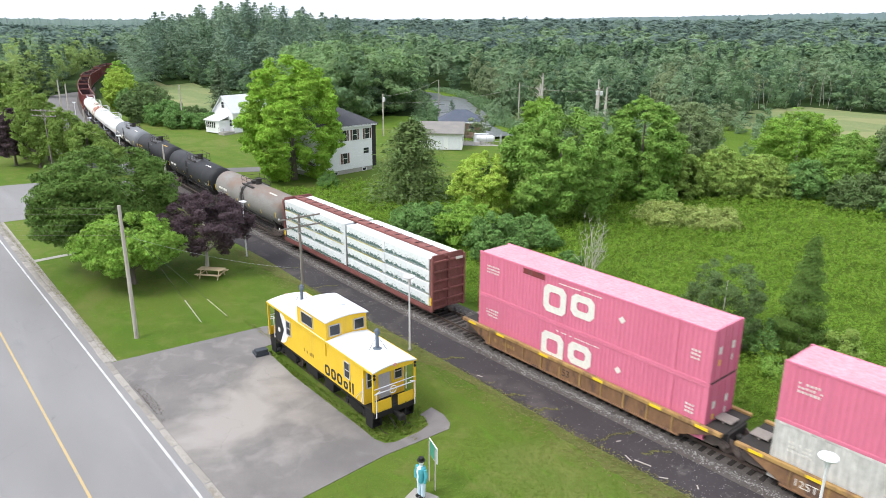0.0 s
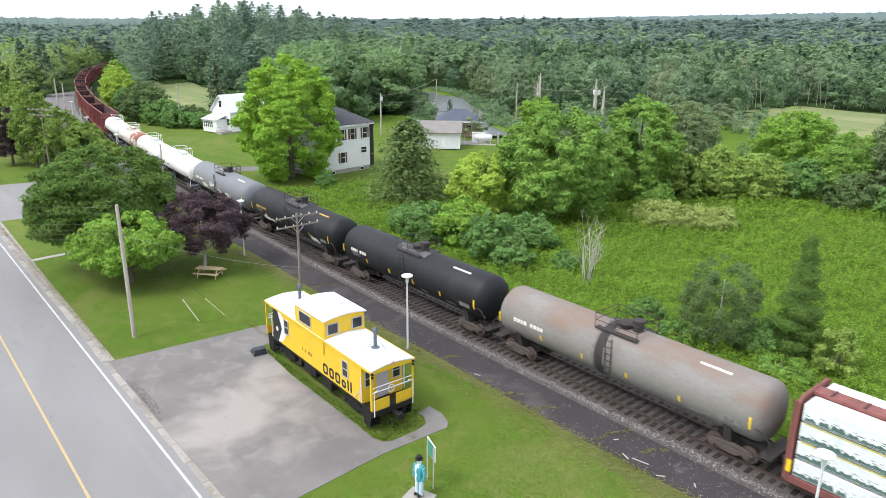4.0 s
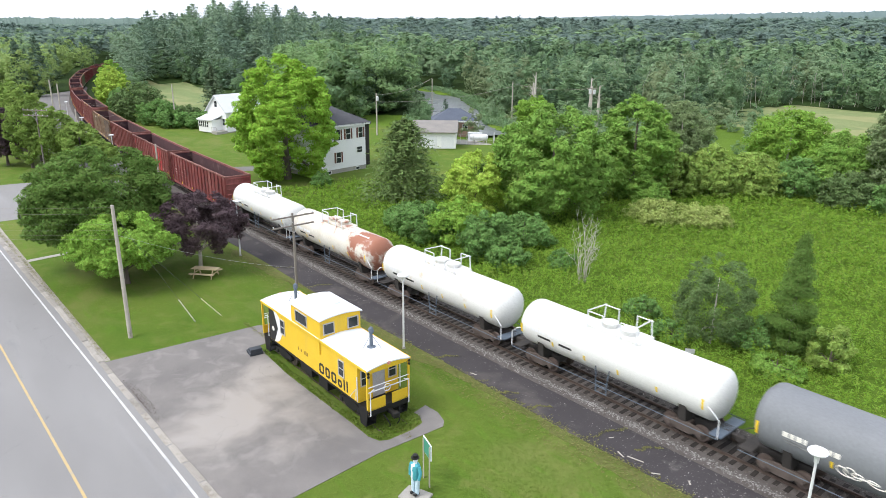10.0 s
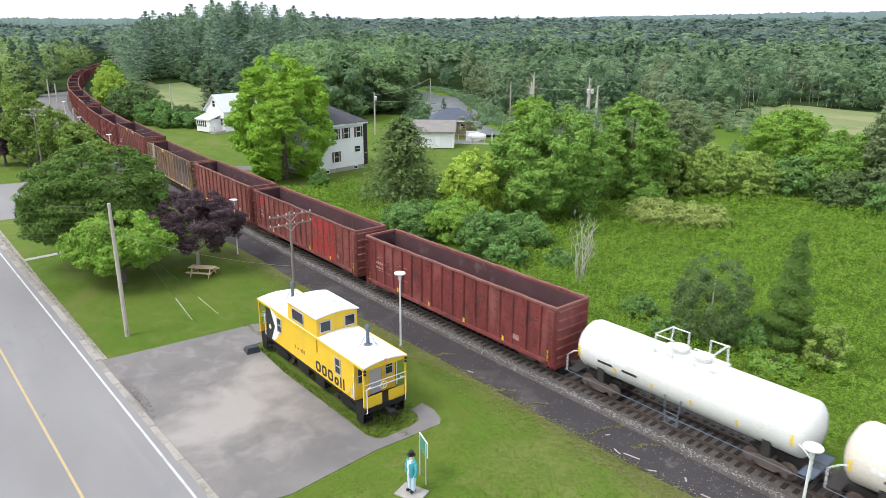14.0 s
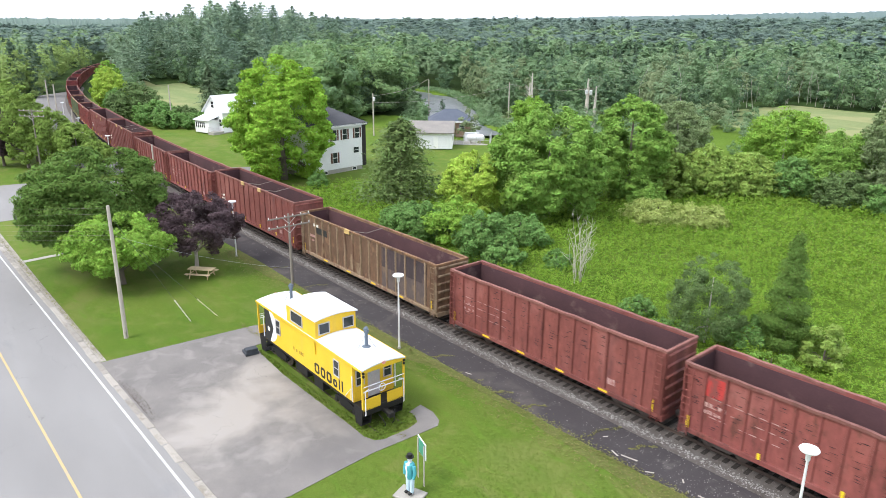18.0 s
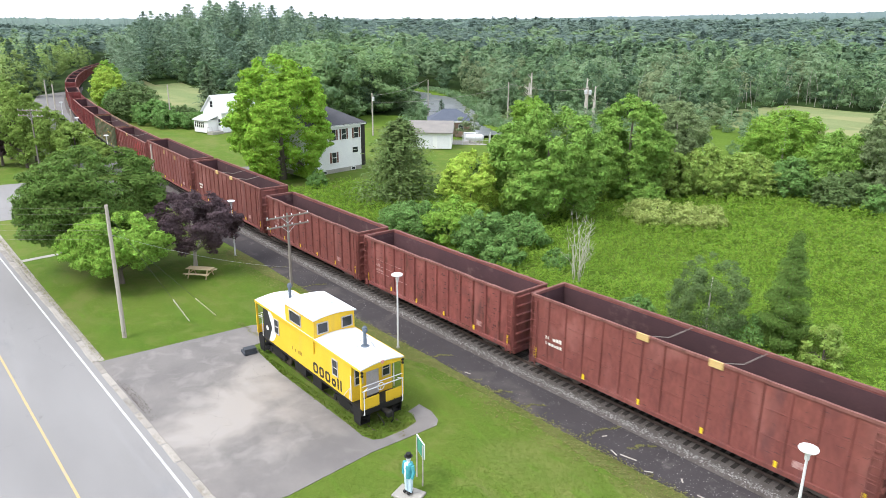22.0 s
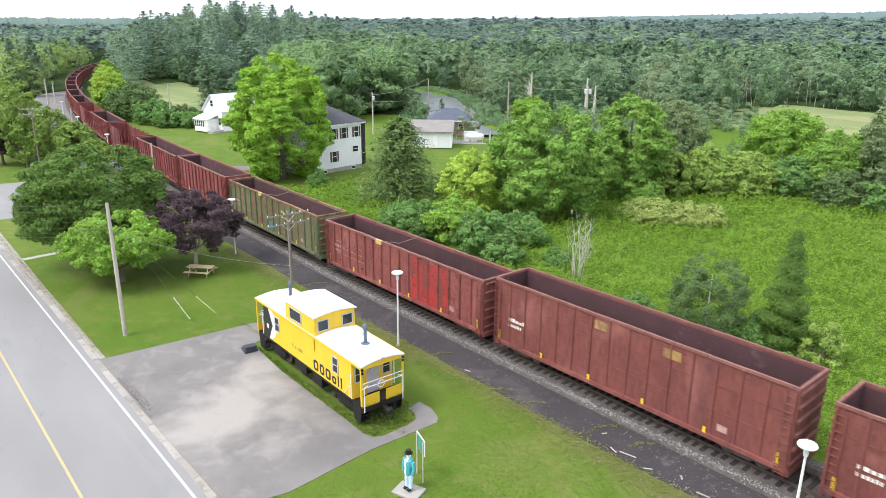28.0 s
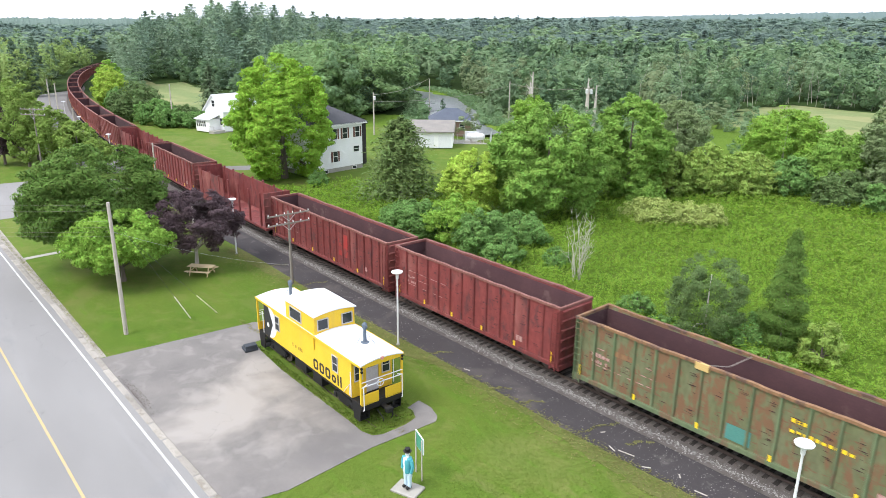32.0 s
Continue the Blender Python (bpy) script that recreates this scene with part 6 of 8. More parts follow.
# picnic table
pt = empty("picnic_table", pose(-54.6, -9.7, 0, 0, 0, 40), "weathered tan wooden picnic table on the lawn", "picnic table")
for i in range(5):
    part("top_plank", Geo().box(-1.1, 1.1, -0.4 + i * 0.165, -0.25 + i * 0.165, 0.72, 0.76, 0.006), TABLEWOOD, pt)
for s in (-1, 1):
    for k in (0.58, 0.75):
        a, b = sorted((s * k, s * (k + 0.14)))
        part("bench_plank", Geo().box(-1.1, 1.1, a, b, 0.42, 0.46, 0.006), TABLEWOOD, pt)
    for q in (-0.3, 0.3):
        part("leg", Geo().prism([(q * 2.2 - 0.05, 0), (q * 2.2 + 0.05, 0), (q * 0.9 + 0.05, 0.72), (q * 0.9 - 0.05, 0.72)], "x", s * 0.8 - 0.03, s * 0.8 + 0.03), TABLEWOOD, pt)
    part("cross_beam", Geo().box(s * 0.84, s * 0.88, -0.88, 0.88, 0.34, 0.42), TABLEWOOD, pt)


# ---- lamps, poles and wires ----
def lamp(x, y, h=5.1, lean=(0, 0)):
    l = empty("street_lamp", pose(x, y, float(ground_z(x, y)), lean[0], lean[1], 0), "thin pale grey lamp post with a flat round head", "street lamp", "lamps along the platform")
    part("pole", Geo().tube([(0, 0, -0.3), (0, 0, 0.3), (0, 0, h - 0.45)], [0.075, 0.07, 0.05], 10), LAMPPAINT, l, smooth=True)
    part("base", Geo().cyl((0, 0, 0), (0, 0, 0.12), 0.13, 0.1), CONCRETE, l)
    part("neck", Geo().cyl((0, 0, h - 0.5), (0, 0, h - 0.14), 0.085, 0.11), LAMPPAINT, l)
    part("head", Geo().lathe([(0.11, h - 0.16), (0.33, h - 0.1), (0.37, h - 0.04), (0.345, h + 0.01), (0.16, h + 0.045), (0.03, h + 0.055)], 22), WHITEPAINT, l, "white round lamp head", True)


for x, y, h in ((-7.75, -5.3, 5.1), (-32.95, -5.35, 5.1), (-58.0, -5.05, 5.2), (-83.8, -3.8, 5.1), (-108.5, -1.2, 5.1), (-134, 1.2, 5.1), (-165.5, 6.0, 5.1)):
    lamp(x, y, h)


def insulator(parent, x, y, z):
    part("insulator", Geo().lathe([(0.015, z), (0.04, z + 0.03), (0.05, z + 0.09), (0.03, z + 0.13), (0.012, z + 0.14)], 8, at=(x, y, 0)), WHITEPAINT, parent)


def tele_pole(x, y, h, rz, lean, arms=2, half=1.25, n=6, mat=None, label="old grey telegraph pole with two crossarms"):
    t = empty("telegraph_pole", pose(x, y, float(ground_z(x, y)), lean[0], lean[1], rz), label, "telegraph pole")
    part("pole", Geo().tube([(0, 0, -0.4), (0.02, 0, h * 0.5), (0, 0, h)], [0.125, 0.11, 0.085], 9), mat or OLDPOLE, t, smooth=True)
    for k in range(arms):
        z = h - 0.25 - k * 0.75
        a = part("crossarm", Geo().box(-half, half, -0.15, -0.05, z - 0.05, z + 0.06, 0.008), OLDPOLE, t)
        for i in range(n):
            insulator(a, -half + 0.1 + i * (2 * half - 0.2) / (n - 1), -0.1, z + 0.06)
        for s in (-1, 1):
            part("brace", Geo().tube([(0, -0.12, z - 0.55), (s * 0.55, -0.12, z - 0.04)], 0.018, 5), GALV, a)
    return t


tele_pole(-47.7, -5.0, 6.1, 90, (0, 0), 2, 1.85)
tele_pole(-113.4, -9.5, 9.0, 35, (0, 0), 2, 2.1, 6)
tele_pole(-168, -14, 8.2, 30, (0, 0), 2, 1.7, 5)


def wood_pole(x, y, h, r=0.16, lean=(0, 0), extra=False, label="weathered grey wooden utility pole"):
    p = empty("utility_pole", pose(x, y, float(ground_z(x, y)), lean[0], lean[1], 0), label, "utility pole")
    part("pole", Geo().tube([(0, 0, -0.5), (0, 0, h * 0.5), (0, 0, h)], [r, r * 0.85, r * 0.68], 10), POLEWOOD, p, smooth=True)
    if extra:
        part("transformer", Geo().lathe([(0.05, h - 1.5), (0.24, h - 1.45), (0.26, h - 0.75), (0.2, h - 0.68), (0.05, h - 0.62)], 14, at=(0.35, 0, 0)), GALV, p, smooth=True)
    return p


wood_pole(-46.0, -18.47, 9.15, 0.15)
wood_pole(-152.3, 23.9, 8.7, extra=False)
wood_pole(-113, 49.1, 8.2, extra=True)
wood_pole(-137, 83, 9.0)
wood_pole(-112.5, 86.5, 9.0)
wood_pole(-151.5, 0.6, 10.6)
wood_pole(-133.8, 0.3, 6.6)
wood_pole(-94, 0.2, 5.4, 0.14)
wood_pole(-158, 3.2, 9.4)
wp = wood_pole(-92, 89, 9.2, label="utility pole with crossarm and two transformers")
part("crossarm", Geo().box(-1.2, 1.2, -0.1, 0.0, 8.7, 8.82), OLDPOLE, wp)
for k in (-0.55, 0.55):
    part("transformer", Geo().lathe([(0.05, 7.6), (0.3, 7.65), (0.32, 8.4), (0.2, 8.5), (0.05, 8.55)], 12, at=(k, 0, 0)), GALV, wp, smooth=True)


def wire(a, b, sag, r=0.012, mat=None, label="thin black overhead wire"):
    a, b = Vector(a), Vector(b)
    pts = [a.lerp(b, t) - Vector((0, 0, sag * 4 * t * (1 - t))) for t in np.linspace(0, 1, 14)]
    tagged(part("overhead_wire", Geo().tube(pts, r, 4, False), mat or WIRE), label, "wire")


P1 = (-46.0, -18.47)
for z, dy in ((9.0, 0.0), (8.6, 0.15), (7.9, 0.1), (7.5, 0.2), (7.2, 0.1), (6.9, 0.15)):
    wire((*P1, z), (-68, -38.5 + dy, z + 0.1), 0.5, 0.005, STRAP)
for i, (gx_, gy_) in enumerate(((-45.94, -14.08), (-45.73, -12.22))):
    gw = empty("guy_wire", pose(0, 0, 0), "steel guy wire with a pale guard", "guy wire", "guy wires of the pole")
    top = Vector((*P1, 8.6 - i * 0.8))
    bot = Vector((gx_, gy_, 0.0))
    part("cable", Geo().tube([top, bot], 0.009, 5), WIRE, gw)
    d = (top - bot).normalized()
    part("guard", Geo().tube([bot, bot + d * 2.1], 0.042, 7), material("pale_guard_plastic", (0.75, 0.75, 0.7), (0.7, 0.68, 0.55), 0.6) if i == 0 else material("yellowed_guard_plastic", (0.72, 0.7, 0.45), (0.6, 0.6, 0.4), 0.6), gw)
wire((*P1, 7.2), (-47.7, -5.0, 1.6), 0.4, 0.008, GALV)
wire((-113, 49.1, 7.9), (-137, 83, 8.6), 0.8, 0.03, POLEWOOD, "thin pale overhead wire")
wire((-113, 49.1, 6.6), (-112.5, 86.5, 8.0), 1.0, 0.03, POLEWOOD, "thin pale overhead wire")
wire((-112.5, 86.5, 8.6), (-92, 89, 8.7), 0.8, 0.03, POLEWOOD, "thin pale overhead wire")


# ---- houses ----
SIDING = material("white_clapboard", (0.88, 0.88, 0.87), (0.82, 0.83, 0.83), 0.6, scale=0.6, fine=10, bump=0.1)
SHINGLE = material("dark_asphalt_shingle", (0.06, 0.062, 0.07), (0.085, 0.085, 0.095), 0.9, scale=0.8, fine=14, bump=0.5)
GREYROOF = material("grey_felt_roof", (0.2, 0.19, 0.18), (0.27, 0.25, 0.23), 0.9, scale=0.5, fine=8, bump=0.3)
BLUESHINGLE = material("blue_grey_shingle", (0.075, 0.09, 0.125), (0.1, 0.115, 0.15), 0.85, scale=0.8, fine=12, bump=0.4)
PALEROOF = material("pale_metal_roof", (0.62, 0.64, 0.66), (0.7, 0.71, 0.72), 0.5, scale=0.5)
CHAR = material("charred_boards", (0.025, 0.023, 0.022), (0.05, 0.045, 0.042), 0.95, scale=2, fine=12, bump=0.6)
SHUTTER = material("brown_shutter", (0.14, 0.06, 0.05), (0.18, 0.085, 0.07), 0.8, scale=3)
BRICK = material("red_brown_brick", (0.36, 0.23, 0.18), (0.42, 0.28, 0.22), 0.9, scale=3, fine=14, bump=0.4)


def hip_roof(x0, x1, y0, y1, z, h, over, ridge_in):
    ax, bx, ay, by = x0 - over, x1 + over, y0 - over, y1 + over
    my = (ay + by) / 2
    r0, r1 = (ax + ridge_in, my, z + h), (bx - ridge_in, my, z + h)
    g = Geo().add([(ax, ay, z), (bx, ay, z), (bx, by, z), (ax, by, z), r0, r1, (ax, ay, z - 0.15), (bx, ay, z - 0.15), (bx, by, z - 0.15), (ax, by, z - 0.15)],
                  [(0, 1, 5, 4), (1, 2, 5), (2, 3, 4, 5), (3, 0, 4), (0, 6, 7, 1), (1, 7, 8, 2), (2, 8, 9, 3), (3, 9, 6, 0), (6, 9, 8, 7)])
    return g


def clapboards(parent, x0, x1, y, z0, z1, face):
    """Overlapping boards on one wall, each a thin tilted strip, joined in one part."""
    g = Geo()
    for z in np.arange(z0, z1 - 0.05, 0.16):
        g.box(x0, x1, *sorted((y, y + face * 0.022)), z, z + 0.045)
    tagged(part("cladding", g, SIDING, parent), kind="stuff")


hs = empty("house", pose(-86.3, 28.2, 0, 0, 0, 97), "white two-storey clapboard house with dark hip roof", "house")
# local x runs along the front from the far corner to the near one, y into the house
part("wall", Geo().box(-10, 0, 0, 9, 0.6, 6.9), SIDING, hs)
part("foundation", Geo().box(-10, 0.0, 0.03, 9, -0.3, 0.6), CONCRETE, hs)
part("burnt_wall", Geo().box(0.0, 0.05, 0.2, 9, 0.7, 6.95).box(0.05, 1.9, 1.2, 7, 0.2, 6.3, 0.05).box(0.05, 2.1, 1.0, 7, 6.3, 6.5, 0.03), CHAR, hs, "charred black side wall")
part("roof", hip_roof(-10, 0.2, 0, 9, 6.95, 2.6, 0.55, 4.6), SHINGLE, hs, "dark shingled hip roof")
part("fascia", Geo().box(-10.5, 0.6, -0.55, -0.45, 6.68, 6.93), SIDING, hs)
part("chimney", Geo().cyl((-6.2, 3.0, 8.6), (-6.2, 3.0, 10.6), 0.12, n=10).cyl((-6.2, 3.0, 10.5), (-6.2, 3.0, 10.75), 0.2, n=10), GALV, hs, "thin metal chimney pipe", True)
clapboards(hs, -10, 0, 0, 0.7, 6.7, -1)
for x, z in ((-0.95, 4.75), (-3.3, 4.75), (-5.2, 4.75), (-5.2, 1.5), (-8.4, 4.75)):
    w_ = window_part(hs, pose(x, -0.05, z), 0.8, 1.5, SIDING, True, True)
    for s in (-1, 1):
        part("shutter", Geo().box(s * 0.62 - 0.15, s * 0.62 + 0.15, -0.03, 0.02, 0, 1.5, 0.01), SHUTTER, w_)
window_part(hs, pose(-1.2, -0.03, 2.6), 1.0, 0.8, SIDING)
for x in (-1.6, -7):
    window_part(hs, pose(x, 0.02, 0.1), 0.7, 0.35, SIDING, False)

h2 = empty("house", pose(-134.2, 26.2, 0, 0, 0, 14), "small white house with a gable and enclosed porch", "house")
part("wall", Geo().prism([(-5.8, 0.2), (0.0, 0.2), (0.0, 4.3), (-2.9, 7.2), (-5.8, 4.3)], "y", 1.5, 11), SIDING, h2)
part("foundation", Geo().box(-5.8, 0, 1.55, 11, -0.3, 0.2), CONCRETE, h2)
rg_ = Geo()
for s in (-1, 1):
    rg_.prism([(-2.9, 7.4), (-2.9, 7.25), (-2.9 + s * 3.3, 3.95), (-2.9 + s * 3.3, 4.1)], "y", 1.1, 11.4)
part("roof", rg_, PALEROOF, h2, "pale metal gable roof")
part("porch", Geo().box(-5.9, -1.4, -0.8, 1.5, 0.2, 2.7), SIDING, h2)
part("porch_roof", Geo().prism([(-1.1, 2.7), (1.5, 3.5), (1.5, 3.35), (-1.1, 2.55)], "x", -6.1, -1.2), PALEROOF, h2)
for i in range(5):
    window_part(h2, pose(-5.4 + i * 0.62, -0.83, 1.2), 0.42, 1.1, SIDING)
part("door", Geo().box(-1.9, -1.42, -0.86, -0.8, 0.4, 2.4, 0.02), SIDING, h2)
part("stoop", Geo().box(-1.4, 0.3, -1.2, 1.4, -0.1, 0.55, 0.02).tube([(-1.3, -1.15, 0.5), (-1.3, -1.15, 1.4), (0.2, -1.15, 1.4), (0.2, -1.15, 0.5)], 0.03, 6), CONCRETE, h2)
window_part(h2, pose(-2.9, 1.47, 5.0), 0.8, 1.2, SIDING)
for y in (4, 8):
    window_part(h2, pose(0.03, y, 1.6, 0, 0, 90), 0.9, 1.3, SIDING, True, True)
window_part(h2, pose(-0.75, 1.47, 1.5), 0.7, 1.3, SIDING)

h3 = empty("garage_building", pose(-91.5, 50.8, 0, 0, 0, 47), "long low white building with a grey roof", "building")
part("wall", Geo().box(-7.6, 0, 0, 9.4, 0, 2.8), SIDING, h3)
part("roof", Geo().prism([(-0.4, 2.75), (9.8, 2.75), (9.8, 2.9), (4.7, 4.4), (-0.4, 2.9)], "x", -7.9, 0.3), GREYROOF, h3, "grey felt gable roof")
for x in (-1.4, -4.4):
    part("garage_door", Geo().box(x - 1.1, x + 1.1, -0.04, 0.0, 0.05, 2.2, 0.01), WHITEPAINT, h3)
window_part(h3, pose(-6.6, -0.03, 1.2), 0.7, 0.9, GREYWOOD)
window_part(h3, pose(0.03, 2.0, 1.4, 0, 0, 90), 1.1, 0.6, GREYWOOD)
h4 = empty("brick_building", pose(-101.0, 64.3, 0, 0, 0, 51.5), "small red-brown brick building with a dark hip roof", "building")
part("wall", Geo().box(-8, 0, 0, 6, -0.2, 3.0), BRICK, h4)
part("roof", hip_roof(-8, 0, 0, 6, 3.0, 2.1, 0.6, 3.4), BLUESHINGLE, h4, "dark blue-grey hip roof")
part("fascia", Geo().box(-8.6, 0.6, -0.62, -0.55, 2.75, 3.0), SIDING, h4)
window_part(h4, pose(-2, -0.03, 1.3), 0.9, 1.0, WHITEPAINT)
window_part(h4, pose(0.03, 3.0, 1.3, 0, 0, 90), 0.9, 1.0, WHITEPAINT)
tk = empty("propane_tank", pose(-93.6, 58.4, 0, 0, 0, 42), "white horizontal propane tank on feet", "tank")
part("shell", Geo().lathe([(0.05, -1.7), (0.4, -1.6), (0.6, -1.3), (0.62, 0), (0.6, 1.3), (0.4, 1.6), (0.05, 1.7)], 18, "x", (0, 0, 1.15)), WHITEPAINT, tk, smooth=True)
for s in (-0.9, 0.9):
    part("foot", Geo().box(s - 0.12, s + 0.12, -0.45, 0.45, 0, 0.62), CONCRETE, tk)
part("dome", Geo().lathe([(0.2, 1.7), (0.2, 1.9), (0.05, 1.95)], 12), WHITEPAINT, tk)
tagged(part("concrete_slab", Geo().box(-4, 3, -2.4, 2.4, -0.1, 0.06, 0.03), CONCRETE, m=pose(-94.4, 58.6, 0, 0, 0, 42)), "pale concrete slab beside the brick building", "slab")
vn = empty("equipment_cabinet", pose(-96.2, 59.8, 0.05, 0, 0, 42), "white metal equipment cabinet beside the tank", "cabinet")
part("body", Geo().box(-1.3, 1.3, -0.6, 0.6, 0, 1.5, 0.03), WHITEPAINT, vn)
part("lid", Geo().box(-1.35, 1.35, -0.65, 0.65, 1.5, 1.58, 0.02), GALV, vn)
fn = empty("wire_fence", pose(-94.4, 58.6, 0, 0, 0, 42), "grey chain-link fence round the tank", "fence")
for i in range(7):
    part("post", Geo().cyl((-4 + i * 1.2, -2.6, 0), (-4 + i * 1.2, -2.6, 1.8), 0.035, n=6), GALV, fn)
    part("post", Geo().cyl((3.2, -2.6 + i * 0.85, 0), (3.2, -2.6 + i * 0.85, 1.8), 0.035, n=6), GALV, fn)
for z in (0.1, 0.9, 1.78):
    part("fence_rail", Geo().tube([(-4, -2.6, z), (3.2, -2.6, z), (3.2, 2.5, z)], 0.02, 5), GALV, fn)
tagged(part("driveway", Geo().prism([(-101, 10.5), (-97.5, 9.8), (-92, 19), (-95, 21)], "z", -0.05, 0.02), GRAVEL), "grey gravel driveway to the white house", "driveway", kind="structure")
# red-roofed white shed far off among the left-hand trees
sh = empty("far_shed", pose(-330, -12, float(ground_z(-330, -12)), 0, 0, 60), "white shed glimpsed among distant trees", "building")
part("wall", Geo().box(-4, 4, -3, 3, 0, 9), SIDING, sh)
part("roof", Geo().prism([(-3.4, 9), (3.4, 9), (0, 11.2)], "x", -4.3, 4.3), PALEROOF, sh)

# ---- the train; every car's x points the way it goes, z = 0 is the ground ----
TRAIN = []


def car_base(name, label, category, s_front, s_back, group=""):
    c = empty(name, on_line((s_front + s_back) / 2), label, category, group)
    TRAIN.append((c, (s_front + s_back) / 2))
    return c, s_front - s_back


def words(text, size, mat, parent, m, name="lettering", label=""):
    """Painted characters, flat, in the built-in font; the pose's x runs along the line and z up."""
    cu = bpy.data.curves.new(name, "FONT")
    cu.body, cu.size, cu.extrude = text, size, 0.004
    tmp = bpy.data.objects.new(name, cu)
    me = bpy.data.meshes.new_from_object(tmp)
    bpy.data.objects.remove(tmp)
    bpy.data.curves.remove(cu)
    return part(name, me, mat, parent, label, m=m @ pose(0, 0, 0, 90, 0, 0))


def couplers(c, half, z=0.95):
    for s in (-1, 1):
        a, b = sorted((s * (half - 0.25), s * (half + 0.55)))
        part("coupler", Geo().box(a, b, -0.11, 0.11, z - 0.14, z + 0.1, 0.03).box(*sorted((s * (half + 0.35), s * (half + 0.7))), -0.19, 0.16, z - 0.2, z + 0.16, 0.05).tube([(s * half, 0.35, z - 0.1), (s * (half + 0.35), 0.3, z - 0.45), (s * (half + 0.65), 0.1, z - 0.3)], 0.035, 6), UNDER, c)


RIB_CACHE, TRUCKS = {}, {}


def trucks(c, xs):
    """Two trucks; the meshes are shared along the train."""
    for x in xs:
        if "set" not in TRUCKS:
            TRUCKS["set"] = truck_set(c, x, 0.305 - 0.0)
            continue
        a = TRUCKS["set"]
        b = copy_thing(a, pose(x, 0, 0.305))
        b.parent = c


def ladder(c, x, y, z0, z1, mat, rungs=None):
    g = Geo()
    for dx in (-0.2, 0.2):
        g.box(x + dx - 0.02, x + dx + 0.02, y - 0.03, y + 0.03, z0, z1)
    for z in np.arange(z0 + 0.15, z1, 0.38):
        g.box(x - 0.2, x + 0.2, y - 0.02, y + 0.02, z - 0.015, z + 0.015)
    part("ladder", g, mat, c)


def wavy_side(L, y, z0, z1, thick, seed, amp=0.035, top_wave=0.0):
    """A dented steel side: outer and inner sheet with a rim."""
    nx_, nz = 40, 5
    r = np.random.default_rng(seed)
    ph = r.uniform(0, 6.28, 4)
    v = []
    for face in (0, 1):
        for k in range(nz + 1):
            for i in range(nx_ + 1):
                x = -L / 2 + L * i / nx_
                f = k / nz
                d = amp * math.sin(math.pi * f) * (math.sin(x * 1.9 + ph[0]) * math.sin(x * 0.7 + ph[1]) + 0.5 * math.sin(x * 5.1 + ph[2] + 3 * f))
                z = z0 + (z1 - z0) * f + (top_wave * f * math.sin(x * 0.8 + ph[3]) * math.sin(x * 0.31 + ph[1]))
                v.append((x, y + d + (thick if face else 0), z))
    n, w = (nx_ + 1) * (nz + 1), nx_ + 1
    f = []
    for face in (0, 1):
        for k in range(nz):
            for i in range(nx_):
                a = face * n + k * w + i
                f.append((a, a + 1, a + w + 1, a + w))
    for i in range(nx_):
        for k in (0, nz):
            a = k * w + i
            f.append((a, a + 1, a + 1 + n, a + n))
    for k in range(nz):
        for i in (0, nx_):
            a = k * w + i
            f.append((a, a + w, a + w + n, a + n))
    return Geo().add(v, f)


def wavy_bar(h, y0, y1, z0, z1, seed, amp):
    """A long rim bar that is bent a little up and down and in and out."""
    r = np.random.default_rng(seed + 90)
    ph, g, n = r.uniform(0, 6.28, 4), Geo(), 44
    for i in range(n + 1):
        x = -h + 2 * h * i / n
        dy = amp * (math.sin(x * 1.7 + ph[0]) * math.sin(x * 0.6 + ph[1]))
        dz = 0.6 * amp * (math.sin(x * 1.3 + ph[2]) * math.sin(x * 0.45 + ph[3]) + 0.7 * math.sin(x * 4.6 + ph[0]))
        g.v += [(x, y0 + dy, z0 + dz), (x, y1 + dy, z0 + dz), (x, y1 + dy, z1 + dz), (x, y0 + dy, z1 + dz)]
    for i in range(n):
        g.f += [(4 * i + k, 4 * i + (k + 1) % 4, 4 * i + 4 + (k + 1) % 4, 4 * i + 4 + k) for k in range(4)]
    g.f += [(3, 2, 1, 0), (4 * n, 4 * n + 1, 4 * n + 2, 4 * n + 3)]
    return g


def scrapes(h, ribs, L, y, z0, top, seed):
    """Short dark scrapes and chips in clusters beside the ribs."""
    r, g = np.random.default_rng(seed + 70), Geo()
    for i in range(1, ribs):
        x = -h + 0.09 + i * (L - 0.18) / ribs
        for k in range(int(r.integers(5, 17))):
            a, z, w = x - 0.14 - abs(r.normal(0, 0.14)), r.uniform(z0 + 0.5, top - 0.3), r.uniform(0.06, 0.42)
            t = r.uniform(0.01, 0.028)
            g.prism([(a - w, z), (a - w * 0.4, z + t), (a, z + t * 0.4), (a - w * 0.3, z - t)], "y", y - 0.006, y + 0.004)
    return g


